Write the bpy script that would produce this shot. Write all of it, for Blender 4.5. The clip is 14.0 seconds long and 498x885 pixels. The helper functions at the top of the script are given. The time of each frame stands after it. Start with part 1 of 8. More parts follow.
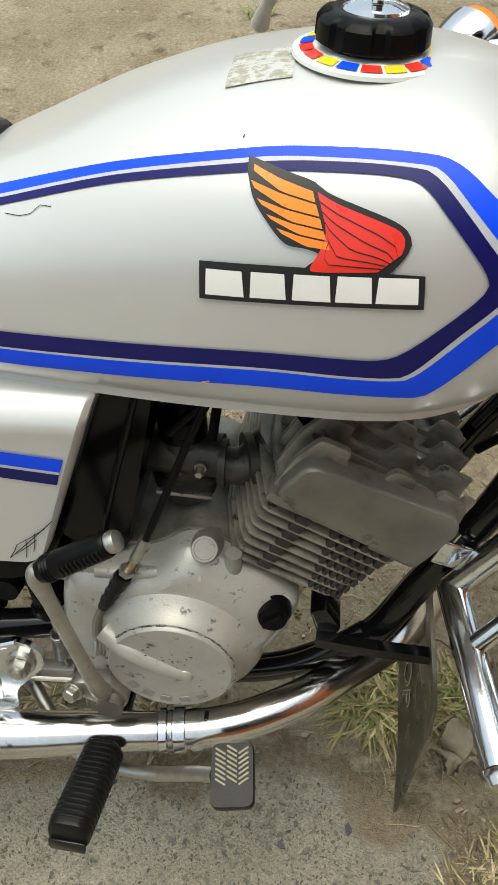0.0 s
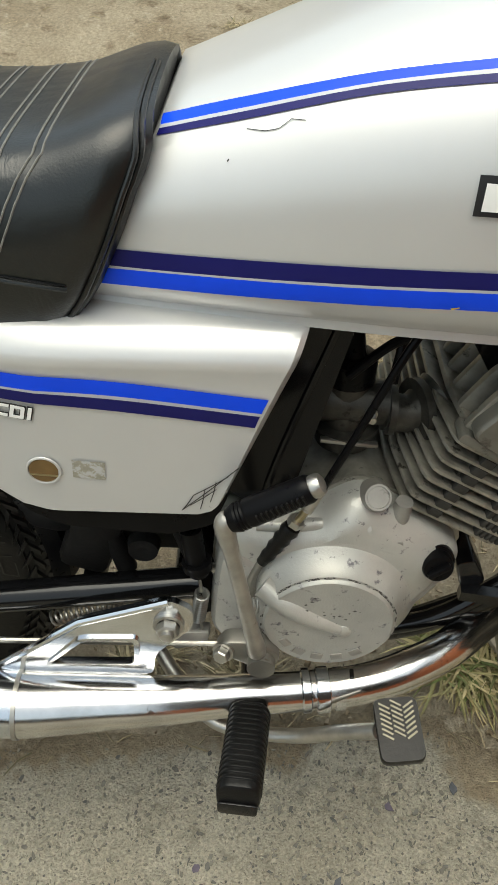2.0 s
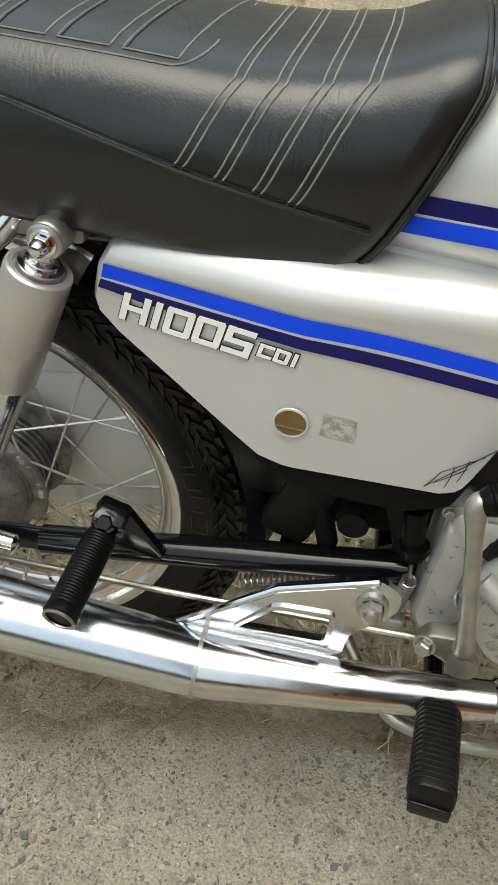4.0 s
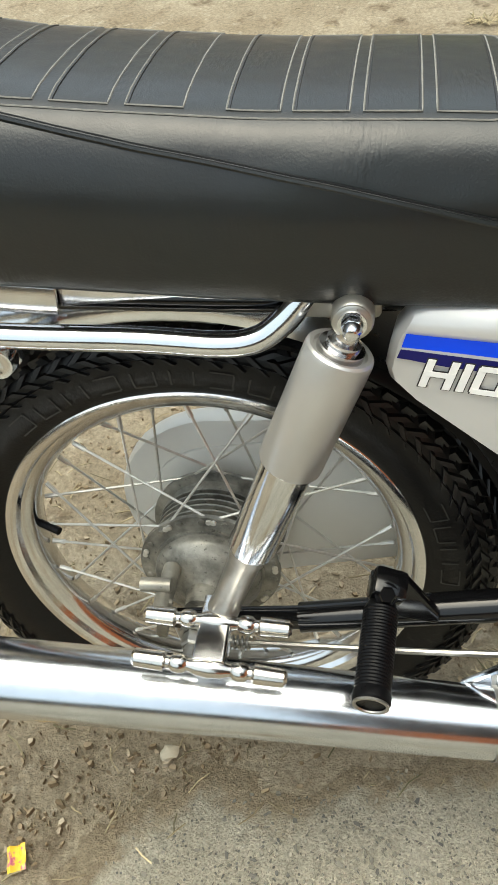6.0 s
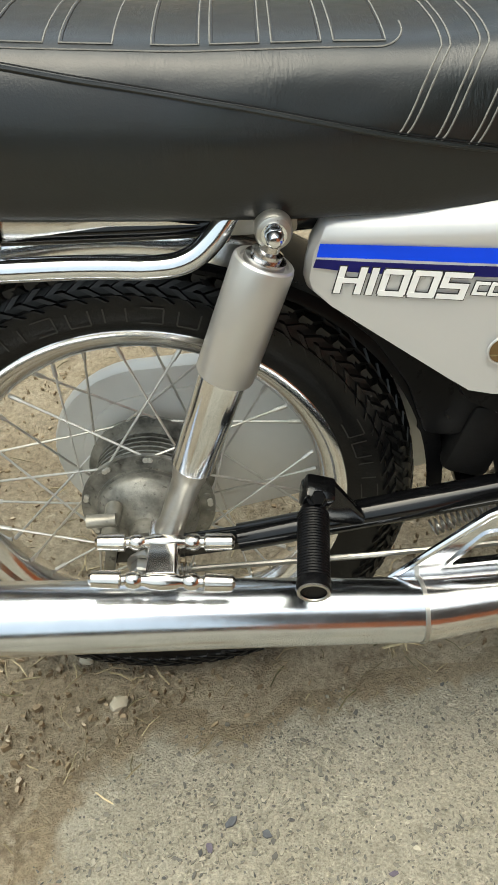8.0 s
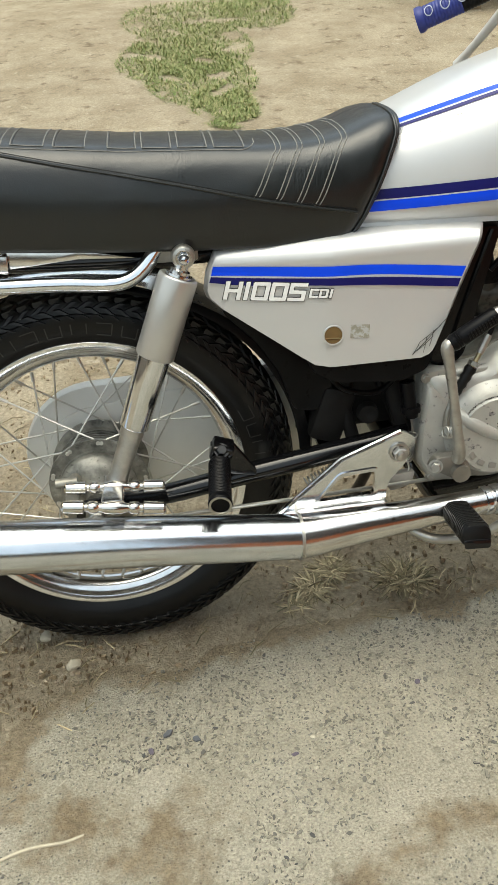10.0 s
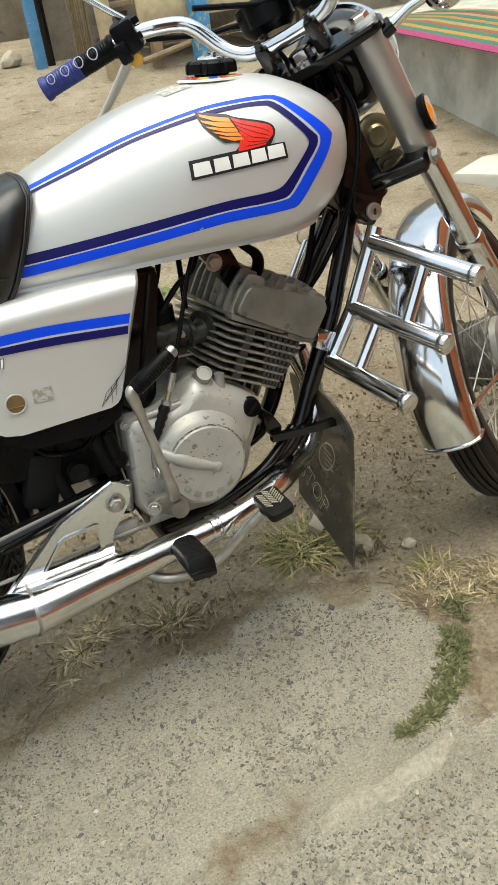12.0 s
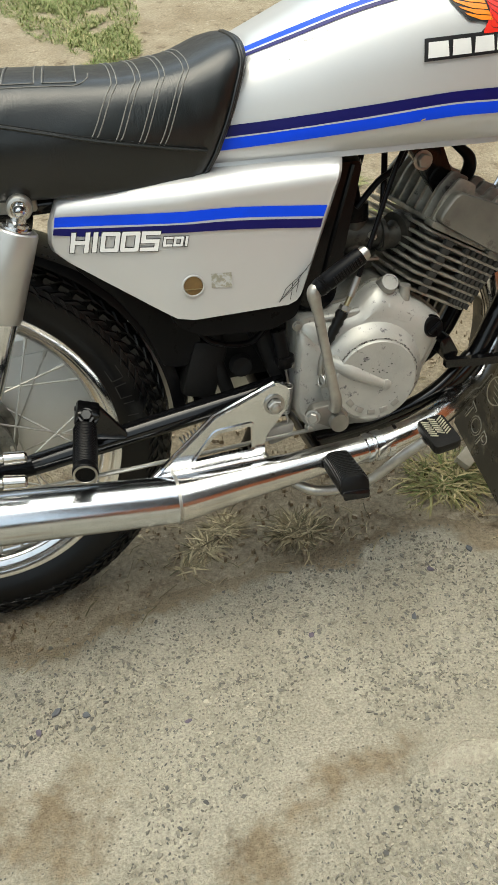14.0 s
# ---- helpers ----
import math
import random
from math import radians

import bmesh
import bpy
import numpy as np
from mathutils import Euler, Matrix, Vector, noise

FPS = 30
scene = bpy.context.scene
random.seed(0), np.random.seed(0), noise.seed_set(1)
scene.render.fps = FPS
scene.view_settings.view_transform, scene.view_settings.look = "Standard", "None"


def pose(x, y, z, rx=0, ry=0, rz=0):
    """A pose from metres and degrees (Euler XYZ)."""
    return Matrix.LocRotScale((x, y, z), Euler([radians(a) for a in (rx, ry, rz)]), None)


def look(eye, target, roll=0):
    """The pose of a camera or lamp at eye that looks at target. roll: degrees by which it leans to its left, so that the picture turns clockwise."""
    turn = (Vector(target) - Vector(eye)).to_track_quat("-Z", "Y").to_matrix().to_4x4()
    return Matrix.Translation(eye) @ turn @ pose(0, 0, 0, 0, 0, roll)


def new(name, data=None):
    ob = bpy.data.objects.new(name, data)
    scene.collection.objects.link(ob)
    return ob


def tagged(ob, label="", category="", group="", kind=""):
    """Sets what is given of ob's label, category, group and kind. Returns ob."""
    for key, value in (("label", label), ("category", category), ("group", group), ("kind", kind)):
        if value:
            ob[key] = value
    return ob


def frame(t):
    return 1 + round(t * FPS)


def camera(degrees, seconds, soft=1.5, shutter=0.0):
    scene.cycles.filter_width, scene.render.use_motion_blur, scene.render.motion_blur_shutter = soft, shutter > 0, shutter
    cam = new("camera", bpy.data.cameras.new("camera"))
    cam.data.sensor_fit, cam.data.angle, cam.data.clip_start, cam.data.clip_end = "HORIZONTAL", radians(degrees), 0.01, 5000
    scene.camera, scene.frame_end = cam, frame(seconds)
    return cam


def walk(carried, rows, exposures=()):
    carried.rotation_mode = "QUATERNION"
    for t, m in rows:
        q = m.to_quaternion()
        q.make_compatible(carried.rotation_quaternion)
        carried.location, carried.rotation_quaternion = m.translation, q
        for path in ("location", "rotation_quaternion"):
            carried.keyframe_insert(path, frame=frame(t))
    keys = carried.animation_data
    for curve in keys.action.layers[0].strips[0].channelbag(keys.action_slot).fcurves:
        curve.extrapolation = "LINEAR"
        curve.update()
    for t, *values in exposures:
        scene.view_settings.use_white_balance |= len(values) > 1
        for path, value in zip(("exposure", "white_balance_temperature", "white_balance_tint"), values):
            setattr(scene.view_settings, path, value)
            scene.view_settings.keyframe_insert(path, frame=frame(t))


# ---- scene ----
cam = camera(34.85, 14.0, soft=0.7)
LEAN = 4.97  # degrees by which the motorcycle leans away on its side stand
KELVIN, TINT = 6700, 1
ROWS = [
    (0, 0.7002, -0.4750, 1.0225, 45.70, 2.23, 5.65),
    (0.5, 0.6209, -0.4988, 1.0270, 45.43, 2.09, 1.96),
    (1, 0.5560, -0.5066, 1.0126, 45.73, 1.50, -0.27),
    (1.5, 0.5270, -0.5017, 1.0001, 45.76, 0.73, -0.68),
    (2, 0.5048, -0.4973, 0.9832, 44.95, -0.31, 1.90),
    (2.5, 0.4540, -0.5002, 0.9704, 44.99, -0.85, 6.07),
    (5, 0.3314, -0.5181, 0.9276, 46.62, 1.33, 14.41),
    (5.5, 0.2631, -0.5158, 0.9443, 47.82, 5.16, 12.29),
    (6, 0.1752, -0.5003, 0.9542, 46.48, 6.31, 7.12),
    (6.5, 0.1471, -0.5069, 0.9597, 44.70, 4.73, 4.21),
    (7, 0.1460, -0.5097, 0.9507, 44.58, 4.32, 1.80),
    (7.5, 0.1507, -0.5411, 0.9378, 45.07, 4.61, -0.57),
    (9.8, 0.0998, -0.9656, 0.9572, 57.48, 3.02, -5.36),
    (10, 0.1332, -1.0026, 0.9623, 58.05, 3.19, -7.34),
    (10.5, 0.1662, -1.0338, 0.9559, 59.17, 3.65, -13.69),
    (11, 0.2038, -1.0425, 0.9529, 59.96, 5.16, -20.16),
    (11.5, 0.2405, -1.0465, 0.9564, 60.49, 6.53, -24.60),
    (12, 0.2568, -1.0430, 0.9541, 60.10, 7.11, -26.08),
    (12.5, 0.2588, -1.0374, 0.9509, 59.12, 6.82, -24.98),
    (13, 0.2387, -1.0263, 0.9478, 58.05, 5.97, -21.60),
    (13.5, 0.2221, -1.0103, 0.9449, 56.29, 4.97, -17.81),
    (14, 0.2124, -0.9659, 0.9390, 54.06, 3.37, -13.88),
]
walk(cam, [(t, pose(x, y, z, rx, ry, rz)) for t, x, y, z, rx, ry, rz in ROWS], [(t, e, KELVIN, TINT) for t, e in ((0.0, 0.75), (2.5, 0.75), (5.0, 1.06), (6.0, 1.20), (7.5, 1.15), (9.8, 1.02), (12.0, 0.93), (14.0, 0.97))])

# ---- light ----
world = bpy.data.worlds.new("sky")
scene.world = world
world.use_nodes = True
wn = world.node_tree
sky = wn.nodes.new("ShaderNodeTexSky")
sky.sky_type = 'NISHITA'
sky.sun_disc = False
sky.sun_elevation, sky.sun_rotation = radians(83), radians(215)
sky.dust_density, sky.ozone_density, sky.air_density = 6.0, 0.3, 1.0
wn.links.new(sky.outputs[0], wn.nodes["Background"].inputs[0])
wn.nodes["Background"].inputs[1].default_value = 0.075
# the cloud layer: an even pale veil added to the sky
veil = wn.nodes.new("ShaderNodeBackground")
veil.inputs[0].default_value, veil.inputs[1].default_value = (0.86, 0.94, 1.0, 1), 0.36
both_skies = wn.nodes.new("ShaderNodeAddShader")
wn.links.new(wn.nodes["Background"].outputs[0], both_skies.inputs[0])
wn.links.new(veil.outputs[0], both_skies.inputs[1])
wn.links.new(both_skies.outputs[0], wn.nodes["World Output"].inputs[0])
sun_data = bpy.data.lights.new("sun", 'SUN')
sun_data.energy, sun_data.angle, sun_data.color = 1.45, radians(60), (1.0, 0.965, 0.90)
sun = new("sun", sun_data)
sun.matrix_world = look((0.0, -0.42, 4.2), (0.3, 0, 0))


# ---- materials ----
def mat(name, col, rough=0.5, metal=0.0, var=0.15, scale=30.0, bump=0.1, bscale=300.0, coat=0.0, rvar=0.1, col2=None, spec=0.5, spots=None, spot_scale=60.0, spot_edge=0.62, dist=0.001, generated=False):
    m = bpy.data.materials.new(name)
    m.use_nodes = True
    nt = m.node_tree
    b = nt.nodes["Principled BSDF"]
    tc = nt.nodes.new("ShaderNodeTexCoord")
    co = tc.outputs["Object"]

    def noise_tex(sc, detail=4.0, rough_=0.6):
        n = nt.nodes.new("ShaderNodeTexNoise")
        n.inputs["Scale"].default_value, n.inputs["Detail"].default_value, n.inputs["Roughness"].default_value = sc, detail, rough_
        nt.links.new(co, n.inputs["Vector"])
        return n.outputs["Fac"]

    def ramp(f, lo, hi, a, c):
        r = nt.nodes.new("ShaderNodeValToRGB")
        r.color_ramp.elements[0].position, r.color_ramp.elements[1].position = lo, hi
        r.color_ramp.elements[0].color, r.color_ramp.elements[1].color = (*a, 1), (*c, 1)
        nt.links.new(f, r.inputs[0])
        return r.outputs[0]

    def mix(f, a, c):
        x = nt.nodes.new("ShaderNodeMix")
        x.data_type = 'RGBA'
        nt.links.new(f, x.inputs[0])
        nt.links.new(a, x.inputs[6])
        if isinstance(c, tuple):
            x.inputs[7].default_value = (*c, 1)
        else:
            nt.links.new(c, x.inputs[7])
        return x.outputs[2]

    lo = tuple(max(0, v * (1 - var)) for v in col)
    hi = tuple(v * (1 + var) for v in (col2 or col))
    out = ramp(noise_tex(scale), 0.3, 0.7, lo, hi)
    if spots:
        f = ramp(noise_tex(spot_scale, 6.0, 0.65), spot_edge, spot_edge + 0.08, (0, 0, 0), (1, 1, 1))
        out = mix(f, out, spots)
    nt.links.new(out, b.inputs["Base Color"])
    r = nt.nodes.new("ShaderNodeMapRange")
    r.inputs[3].default_value, r.inputs[4].default_value = max(0.02, rough - rvar), min(1, rough + rvar)
    nt.links.new(noise_tex(scale * 2.3), r.inputs[0])
    nt.links.new(r.outputs[0], b.inputs["Roughness"])
    b.inputs["Metallic"].default_value = metal
    b.inputs["Specular IOR Level"].default_value = spec
    b.inputs["Coat Weight"].default_value = coat
    b.inputs["Coat Roughness"].default_value = 0.08
    if bump:
        bp = nt.nodes.new("ShaderNodeBump")
        bp.inputs["Strength"].default_value, bp.inputs["Distance"].default_value = bump, dist
        nt.links.new(noise_tex(bscale), bp.inputs["Height"])
        nt.links.new(bp.outputs[0], b.inputs["Normal"])
    return m


SILVER = mat("silver_paint", (0.575, 0.578, 0.572), 0.38, 0.38, 0.03, 6, 0.02, 900, 0.35, 0.05)
BLUE = mat("blue_decal", (0.003, 0.062, 0.80), 0.36, 0, 0.06, 20, 0.0, 200, 0.0, 0.04, spec=0.22)
NAVY = mat("navy_decal", (0.007, 0.007, 0.10), 0.36, 0, 0.1, 20, 0.0, 200, 0.0, 0.04, spec=0.22)
WHITE = mat("white_decal", (0.80, 0.80, 0.78), 0.35, 0, 0.04, 30, 0.0, 200, 0.2, 0.04)
INK = mat("black_ink", (0.012, 0.012, 0.013), 0.4, 0, 0.1, 30, 0.0)
ORANGE = mat("orange_decal", (0.85, 0.24, 0.015), 0.3, 0, 0.06, 30, 0.0, coat=0.2)
RED = mat("red_decal", (0.75, 0.030, 0.018), 0.3, 0, 0.06, 30, 0.0, coat=0.2)
YELLOW = mat("yellow_decal", (0.80, 0.55, 0.02), 0.35, 0, 0.06, 30, 0.0)


def vinyl_mat():
    """Black leather-grain vinyl: faint green and grey tints, fine grain, and patches of short upright creases."""
    m = bpy.data.materials.new("black_vinyl")
    m.use_nodes = True
    nt = m.node_tree
    N, L = nt.nodes.new, nt.links.new
    b = nt.nodes["Principled BSDF"]
    co = N("ShaderNodeTexCoord").outputs["Object"]

    def nz(scale, detail=4.0, stretch=None):
        n = N("ShaderNodeTexNoise")
        n.inputs["Scale"].default_value, n.inputs["Detail"].default_value = scale, detail
        if stretch:
            mp = N("ShaderNodeMapping")
            mp.inputs["Scale"].default_value = stretch
            mp.inputs["Rotation"].default_value = (0, 0.35, 0)
            L(co, mp.inputs["Vector"])
            L(mp.outputs[0], n.inputs["Vector"])
        else:
            L(co, n.inputs["Vector"])
        return n.outputs["Fac"]

    def rng(f, a, c, lo, hi):
        r = N("ShaderNodeMapRange")
        for i, v in enumerate((a, c, lo, hi)):
            r.inputs[i + 1].default_value = v
        L(f, r.inputs[0])
        return r.outputs[0]

    def op(kind, x, y):
        q = N("ShaderNodeMath")
        q.operation = kind
        for i, v in enumerate((x, y)):
            if isinstance(v, float):
                q.inputs[i].default_value = v
            else:
                L(v, q.inputs[i])
        return q.outputs[0]

    r = N("ShaderNodeValToRGB")
    r.color_ramp.elements[0].position, r.color_ramp.elements[1].position = 0.36, 0.64
    r.color_ramp.elements[0].color, r.color_ramp.elements[1].color = (0.0044, 0.0050, 0.0054, 1), (0.0042, 0.0064, 0.0062, 1)
    L(nz(11.0), r.inputs[0])
    L(r.outputs[0], b.inputs["Base Color"])
    rough = op('ADD', rng(nz(7.0, 3.0), 0.3, 0.7, 0.30, 0.46), rng(nz(60.0), 0.3, 0.7, -0.03, 0.05))
    L(rough, b.inputs["Roughness"])
    b.inputs["Specular IOR Level"].default_value = 0.46
    b.inputs["Coat Weight"].default_value, b.inputs["Coat Roughness"].default_value = 0.30, 0.20
    crease = op('MULTIPLY', nz(230.0, 2.0, (1.6, 0.6, 0.35)), rng(nz(16.0, 3.0), 0.50, 0.66, 0.0, 1.0))
    fine = op('MULTIPLY', nz(620.0, 2.0), 0.28)
    wave = op('MULTIPLY', nz(28.0, 2.0), 1.1)
    bp = N("ShaderNodeBump")
    bp.inputs["Strength"].default_value, bp.inputs["Distance"].default_value = 0.55, 0.0013
    L(op('ADD', op('ADD', crease, fine), wave), bp.inputs["Height"])
    L(bp.outputs[0], b.inputs["Normal"])
    return m


VINYL = vinyl_mat()
THREAD = mat("grey_thread", (0.16, 0.157, 0.142), 0.8, 0, 0.2, 200, 0.3)
CHROME = mat("chrome", (0.67, 0.69, 0.72), 0.12, 1.0, 0.06, 25, 0.05, 500, 0, 0.07)
NICKEL = mat("warm_nickel", (0.60, 0.575, 0.53), 0.20, 1.0, 0.06, 25, 0.05, 500, 0, 0.08)
SILENCER = mat("silencer_chrome", (0.62, 0.65, 0.69), 0.19, 1.0, 0.06, 25, 0.06, 700, 0, 0.10)
CHROME_WORN = mat("worn_chrome", (0.62, 0.61, 0.60), 0.18, 1.0, 0.12, 30, 0.05, 600, 0, 0.10, spots=(0.22, 0.17, 0.13), spot_scale=70, spot_edge=0.64)
ALLOY = mat("cast_alloy", (0.34, 0.33, 0.305), 0.50, 0.55, 0.12, 35, 0.15, 500, 0, 0.08, spots=(0.12, 0.11, 0.10), spot_scale=45, spot_edge=0.66)
PAINTED_ALLOY = mat("painted_engine_alloy", (0.40, 0.397, 0.368), 0.38, 0.30, 0.14, 14, 0.35, 420, 0.1, 0.10, spots=(0.13, 0.125, 0.135), spot_scale=85, spot_edge=0.60)
SOOTY_ALLOY = mat("grimy_alloy", (0.185, 0.177, 0.150), 0.46, 0.60, 0.35, 22, 0.4, 300, 0, 0.12, col2=(0.31, 0.294, 0.250), spots=(0.05, 0.045, 0.038), spot_scale=50, spot_edge=0.6)
STEEL = mat("zinc_steel", (0.42, 0.41, 0.38), 0.36, 0.9, 0.15, 60, 0.08, spots=(0.16, 0.14, 0.11), spot_scale=90, spot_edge=0.66)
GREY_PAINT = mat("grey_metallic_paint", (0.46, 0.455, 0.435), 0.32, 0.60, 0.05, 12, 0.02, 900, 0.3, 0.05)
BLACK = mat("black_enamel", (0.004, 0.004, 0.0045), 0.16, 0, 0.2, 20, 0.04, 300, 0.25, 0.08, spots=(0.045, 0.040, 0.030), spot_scale=28, spot_edge=0.74, spec=0.3)
GLOSS = mat("glossy_black_plastic", (0.004, 0.004, 0.0045), 0.16, 0, 0.2, 20, 0.03, 60, 0, 0.05, spec=0.22)
PLASTIC = mat("black_plastic", (0.004, 0.004, 0.0045), 0.30, 0, 0.2, 30, 0.1, 500, 0, 0.1, spots=(0.016, 0.015, 0.012), spot_scale=20, spot_edge=0.70, spec=0.10)
RUBBER = mat("dusty_rubber", (0.0045, 0.0045, 0.0046), 0.36, 0, 0.3, 25, 0.3, 300, 0, 0.1, spots=(0.024, 0.022, 0.018), spot_scale=18, spot_edge=0.66, spec=0.26)
TREAD = mat("tread_rubber", (0.007, 0.0069, 0.0067), 0.40, 0, 0.3, 25, 0.3, 300, 0, 0.1, spots=(0.12, 0.10, 0.07), spot_scale=35, spot_edge=0.65, spec=0.42)
GREASE = mat("greasy_black", (0.008, 0.0075, 0.007), 0.6, 0.0, 0.4, 30, 0.4, 200, 0, 0.15, spots=(0.035, 0.030, 0.022), spot_scale=25, spot_edge=0.66, spec=0.22)
SPOKE = mat("bright_spoke_wire", (0.56, 0.545, 0.50), 0.36, 0.65, 0.15, 60, 0.08, spots=(0.25, 0.21, 0.15), spot_scale=90, spot_edge=0.66)
RIM = mat("aged_rim_chrome", (0.70, 0.70, 0.70), 0.14, 1.0, 0.08, 25, 0.05, 500, 0, 0.08, spots=(0.30, 0.25, 0.19), spot_scale=55, spot_edge=0.68)
BRASS = mat("zinc_plated", (0.42, 0.36, 0.22), 0.35, 0.9, 0.15, 80, 0.1)

HEADPLATE = mat("head_plate_alloy", (0.170, 0.164, 0.140), 0.48, 0.45, 0.25, 16, 0.2, 400, 0, 0.10, spots=(0.075, 0.068, 0.056), spot_scale=30, spot_edge=0.60)
STEEL_DULL = mat("dull_steel", (0.26, 0.25, 0.225), 0.42, 0.75, 0.12, 50, 0.1, 500, 0, 0.08, spots=(0.18, 0.15, 0.11), spot_scale=60, spot_edge=0.66)
FLAPMAT = mat("flap_rubber", (0.045, 0.041, 0.032), 0.30, 0, 0.3, 14, 0.2, 200, 0, 0.12, spots=(0.17, 0.145, 0.10), spot_scale=11, spot_edge=0.50, spec=0.6)
FLAP_EDGE = mat("faded_lettering", (0.55, 0.53, 0.45), 0.7, 0, 0.2, 60, 0.1)
GRIP_BLUE = mat("blue_rubber", (0.012, 0.022, 0.16), 0.5, 0, 0.2, 60, 0.2)
GRIP_RING = mat("pale_ring_print", (0.32, 0.34, 0.42), 0.6, 0, 0.1, 60, 0.0)
YELLOW_BTN = mat("yellow_button", (0.62, 0.33, 0.03), 0.45, 0, 0.1, 60, 0.0)
AMBER = mat("amber_lens", (0.90, 0.30, 0.01), 0.18, 0, 0.05, 60, 0.0, coat=0.5)
AMBER_DARK = mat("dark_amber_lens", (0.45, 0.11, 0.005), 0.18, 0, 0.05, 60, 0.0, coat=0.5)


# ---- mesh helpers ----
def part(name, bm, material, parent=None, label="", angle=35):
    me = bpy.data.meshes.new(name)
    bmesh.ops.recalc_face_normals(bm, faces=bm.faces)
    bm.to_mesh(me)
    bm.free()
    me.materials.append(material)
    me.shade_smooth()
    me.set_sharp_from_angle(angle=radians(angle))
    ob = new(name, me)
    ob.parent = parent
    return tagged(ob, label)


def empty(name, m=None, parent=None):
    ob = new(name)
    ob.empty_display_size = 0.1
    ob.parent = parent
    if m is not None:
        ob.matrix_basis = m
    return ob


def smooth_path(pts, n=8):
    """Catmull-Rom through points of any dimension."""
    p = [np.array(q, float) for q in pts]
    p = [2 * p[0] - p[1]] + p + [2 * p[-1] - p[-2]]
    out = []
    for i in range(1, len(p) - 2):
        for k in range(n):
            t = k / n
            a, b, c, d = p[i - 1], p[i], p[i + 1], p[i + 2]
            out.append(0.5 * (2 * b + (c - a) * t + (2 * a - 5 * b + 4 * c - d) * t * t + (3 * b - a - 3 * c + d) * t ** 3))
    return out + [p[-2]]


def add_tube(bm, pts, r, seg=14, caps=True):
    """A round bar along points; r is one radius or one for each point."""
    P = [Vector(p[:3]) for p in pts]
    R = r if isinstance(r, (list, tuple, np.ndarray)) else [r] * len(P)
    d0 = (P[1] - P[0]).normalized()
    u = d0.orthogonal().normalized()
    rings = []
    for i, p in enumerate(P):
        d = (P[min(i + 1, len(P) - 1)] - P[max(i - 1, 0)]).normalized()
        u = (u - d * u.dot(d)).normalized()
        v = d.cross(u)
        rings.append([bm.verts.new(p + R[i] * (math.cos(a) * u + math.sin(a) * v)) for a in (2 * math.pi * k / seg for k in range(seg))])
    for a, b in zip(rings, rings[1:]):
        for k in range(seg):
            bm.faces.new((a[k], a[(k + 1) % seg], b[(k + 1) % seg], b[k]))
    if caps:
        bm.faces.new(rings[0][::-1])
        bm.faces.new(rings[-1])
    return bm


def tube(pts, r, seg=14, n=0):
    if n:
        if isinstance(r, (list, tuple)):
            q = smooth_path([(*p[:3], rr) for p, rr in zip(pts, r)], n)
            return add_tube(bmesh.new(), [p[:3] for p in q], [float(p[3]) for p in q], seg)
        pts = smooth_path([p[:3] for p in pts], n)
    return add_tube(bmesh.new(), pts, r, seg)


def add_lathe(bm, origin, axis, profile, seg=32, closed=False):
    """Turns a profile of (distance along axis, radius) round an axis."""
    o, d = Vector(origin), Vector(axis).normalized()
    u = d.orthogonal().normalized()
    v = d.cross(u)
    rings = []
    for h, r in profile:
        if r < 1e-6:
            rings.append([bm.verts.new(o + d * h)])
        else:
            rings.append([bm.verts.new(o + d * h + r * (math.cos(a) * u + math.sin(a) * v)) for a in (2 * math.pi * k / seg for k in range(seg))])
    pairs = list(zip(rings, rings[1:])) + ([(rings[-1], rings[0])] if closed else [])
    for a, b in pairs:
        for k in range(seg):
            k2 = (k + 1) % seg
            if len(a) == 1 and len(b) > 1:
                bm.faces.new((a[0], b[k], b[k2]))
            elif len(b) == 1 and len(a) > 1:
                bm.faces.new((a[k2], a[k], b[0]))
            elif len(a) > 1:
                bm.faces.new((a[k], a[k2], b[k2], b[k]))
    return bm


def lathe(origin, axis, profile, seg=32, closed=False):
    return add_lathe(bmesh.new(), origin, axis, profile, seg, closed)


def add_prism(bm, outline, y0, y1, bevel=0.0, m=None):
    """An outline in (x, z) drawn out from y0 to y1, with rounded edges."""
    t = bmesh.new()
    a = [t.verts.new((x, y0, z)) for x, z in outline]
    f = t.faces.new(a)
    r = bmesh.ops.extrude_face_region(t, geom=[f])
    bmesh.ops.translate(t, verts=[g for g in r["geom"] if isinstance(g, bmesh.types.BMVert)], vec=(0, y1 - y0, 0))
    bmesh.ops.recalc_face_normals(t, faces=t.faces)
    if bevel:
        sharp = [e for e in t.edges if len(e.link_faces) == 2 and e.calc_face_angle(0) > radians(40)]
        bmesh.ops.bevel(t, geom=sharp, offset=bevel, segments=2, affect='EDGES', profile=0.5, clamp_overlap=True)
    if m is not None:
        bmesh.ops.transform(t, matrix=m, verts=t.verts)
    me = bpy.data.meshes.new("tmp")
    t.to_mesh(me)
    t.free()
    bm.from_mesh(me)
    bpy.data.meshes.remove(me)
    return bm


def prism(outline, y0, y1, bevel=0.0, m=None):
    return add_prism(bmesh.new(), outline, y0, y1, bevel, m)


def add_box(bm, c, s, bevel=0.0, m=None):
    x, y, z = (v / 2 for v in s)
    mm = Matrix.Translation(c) @ (m or Matrix())
    return add_prism(bm, [(-x, -z), (x, -z), (x, z), (-x, z)], -y, y, bevel, mm)


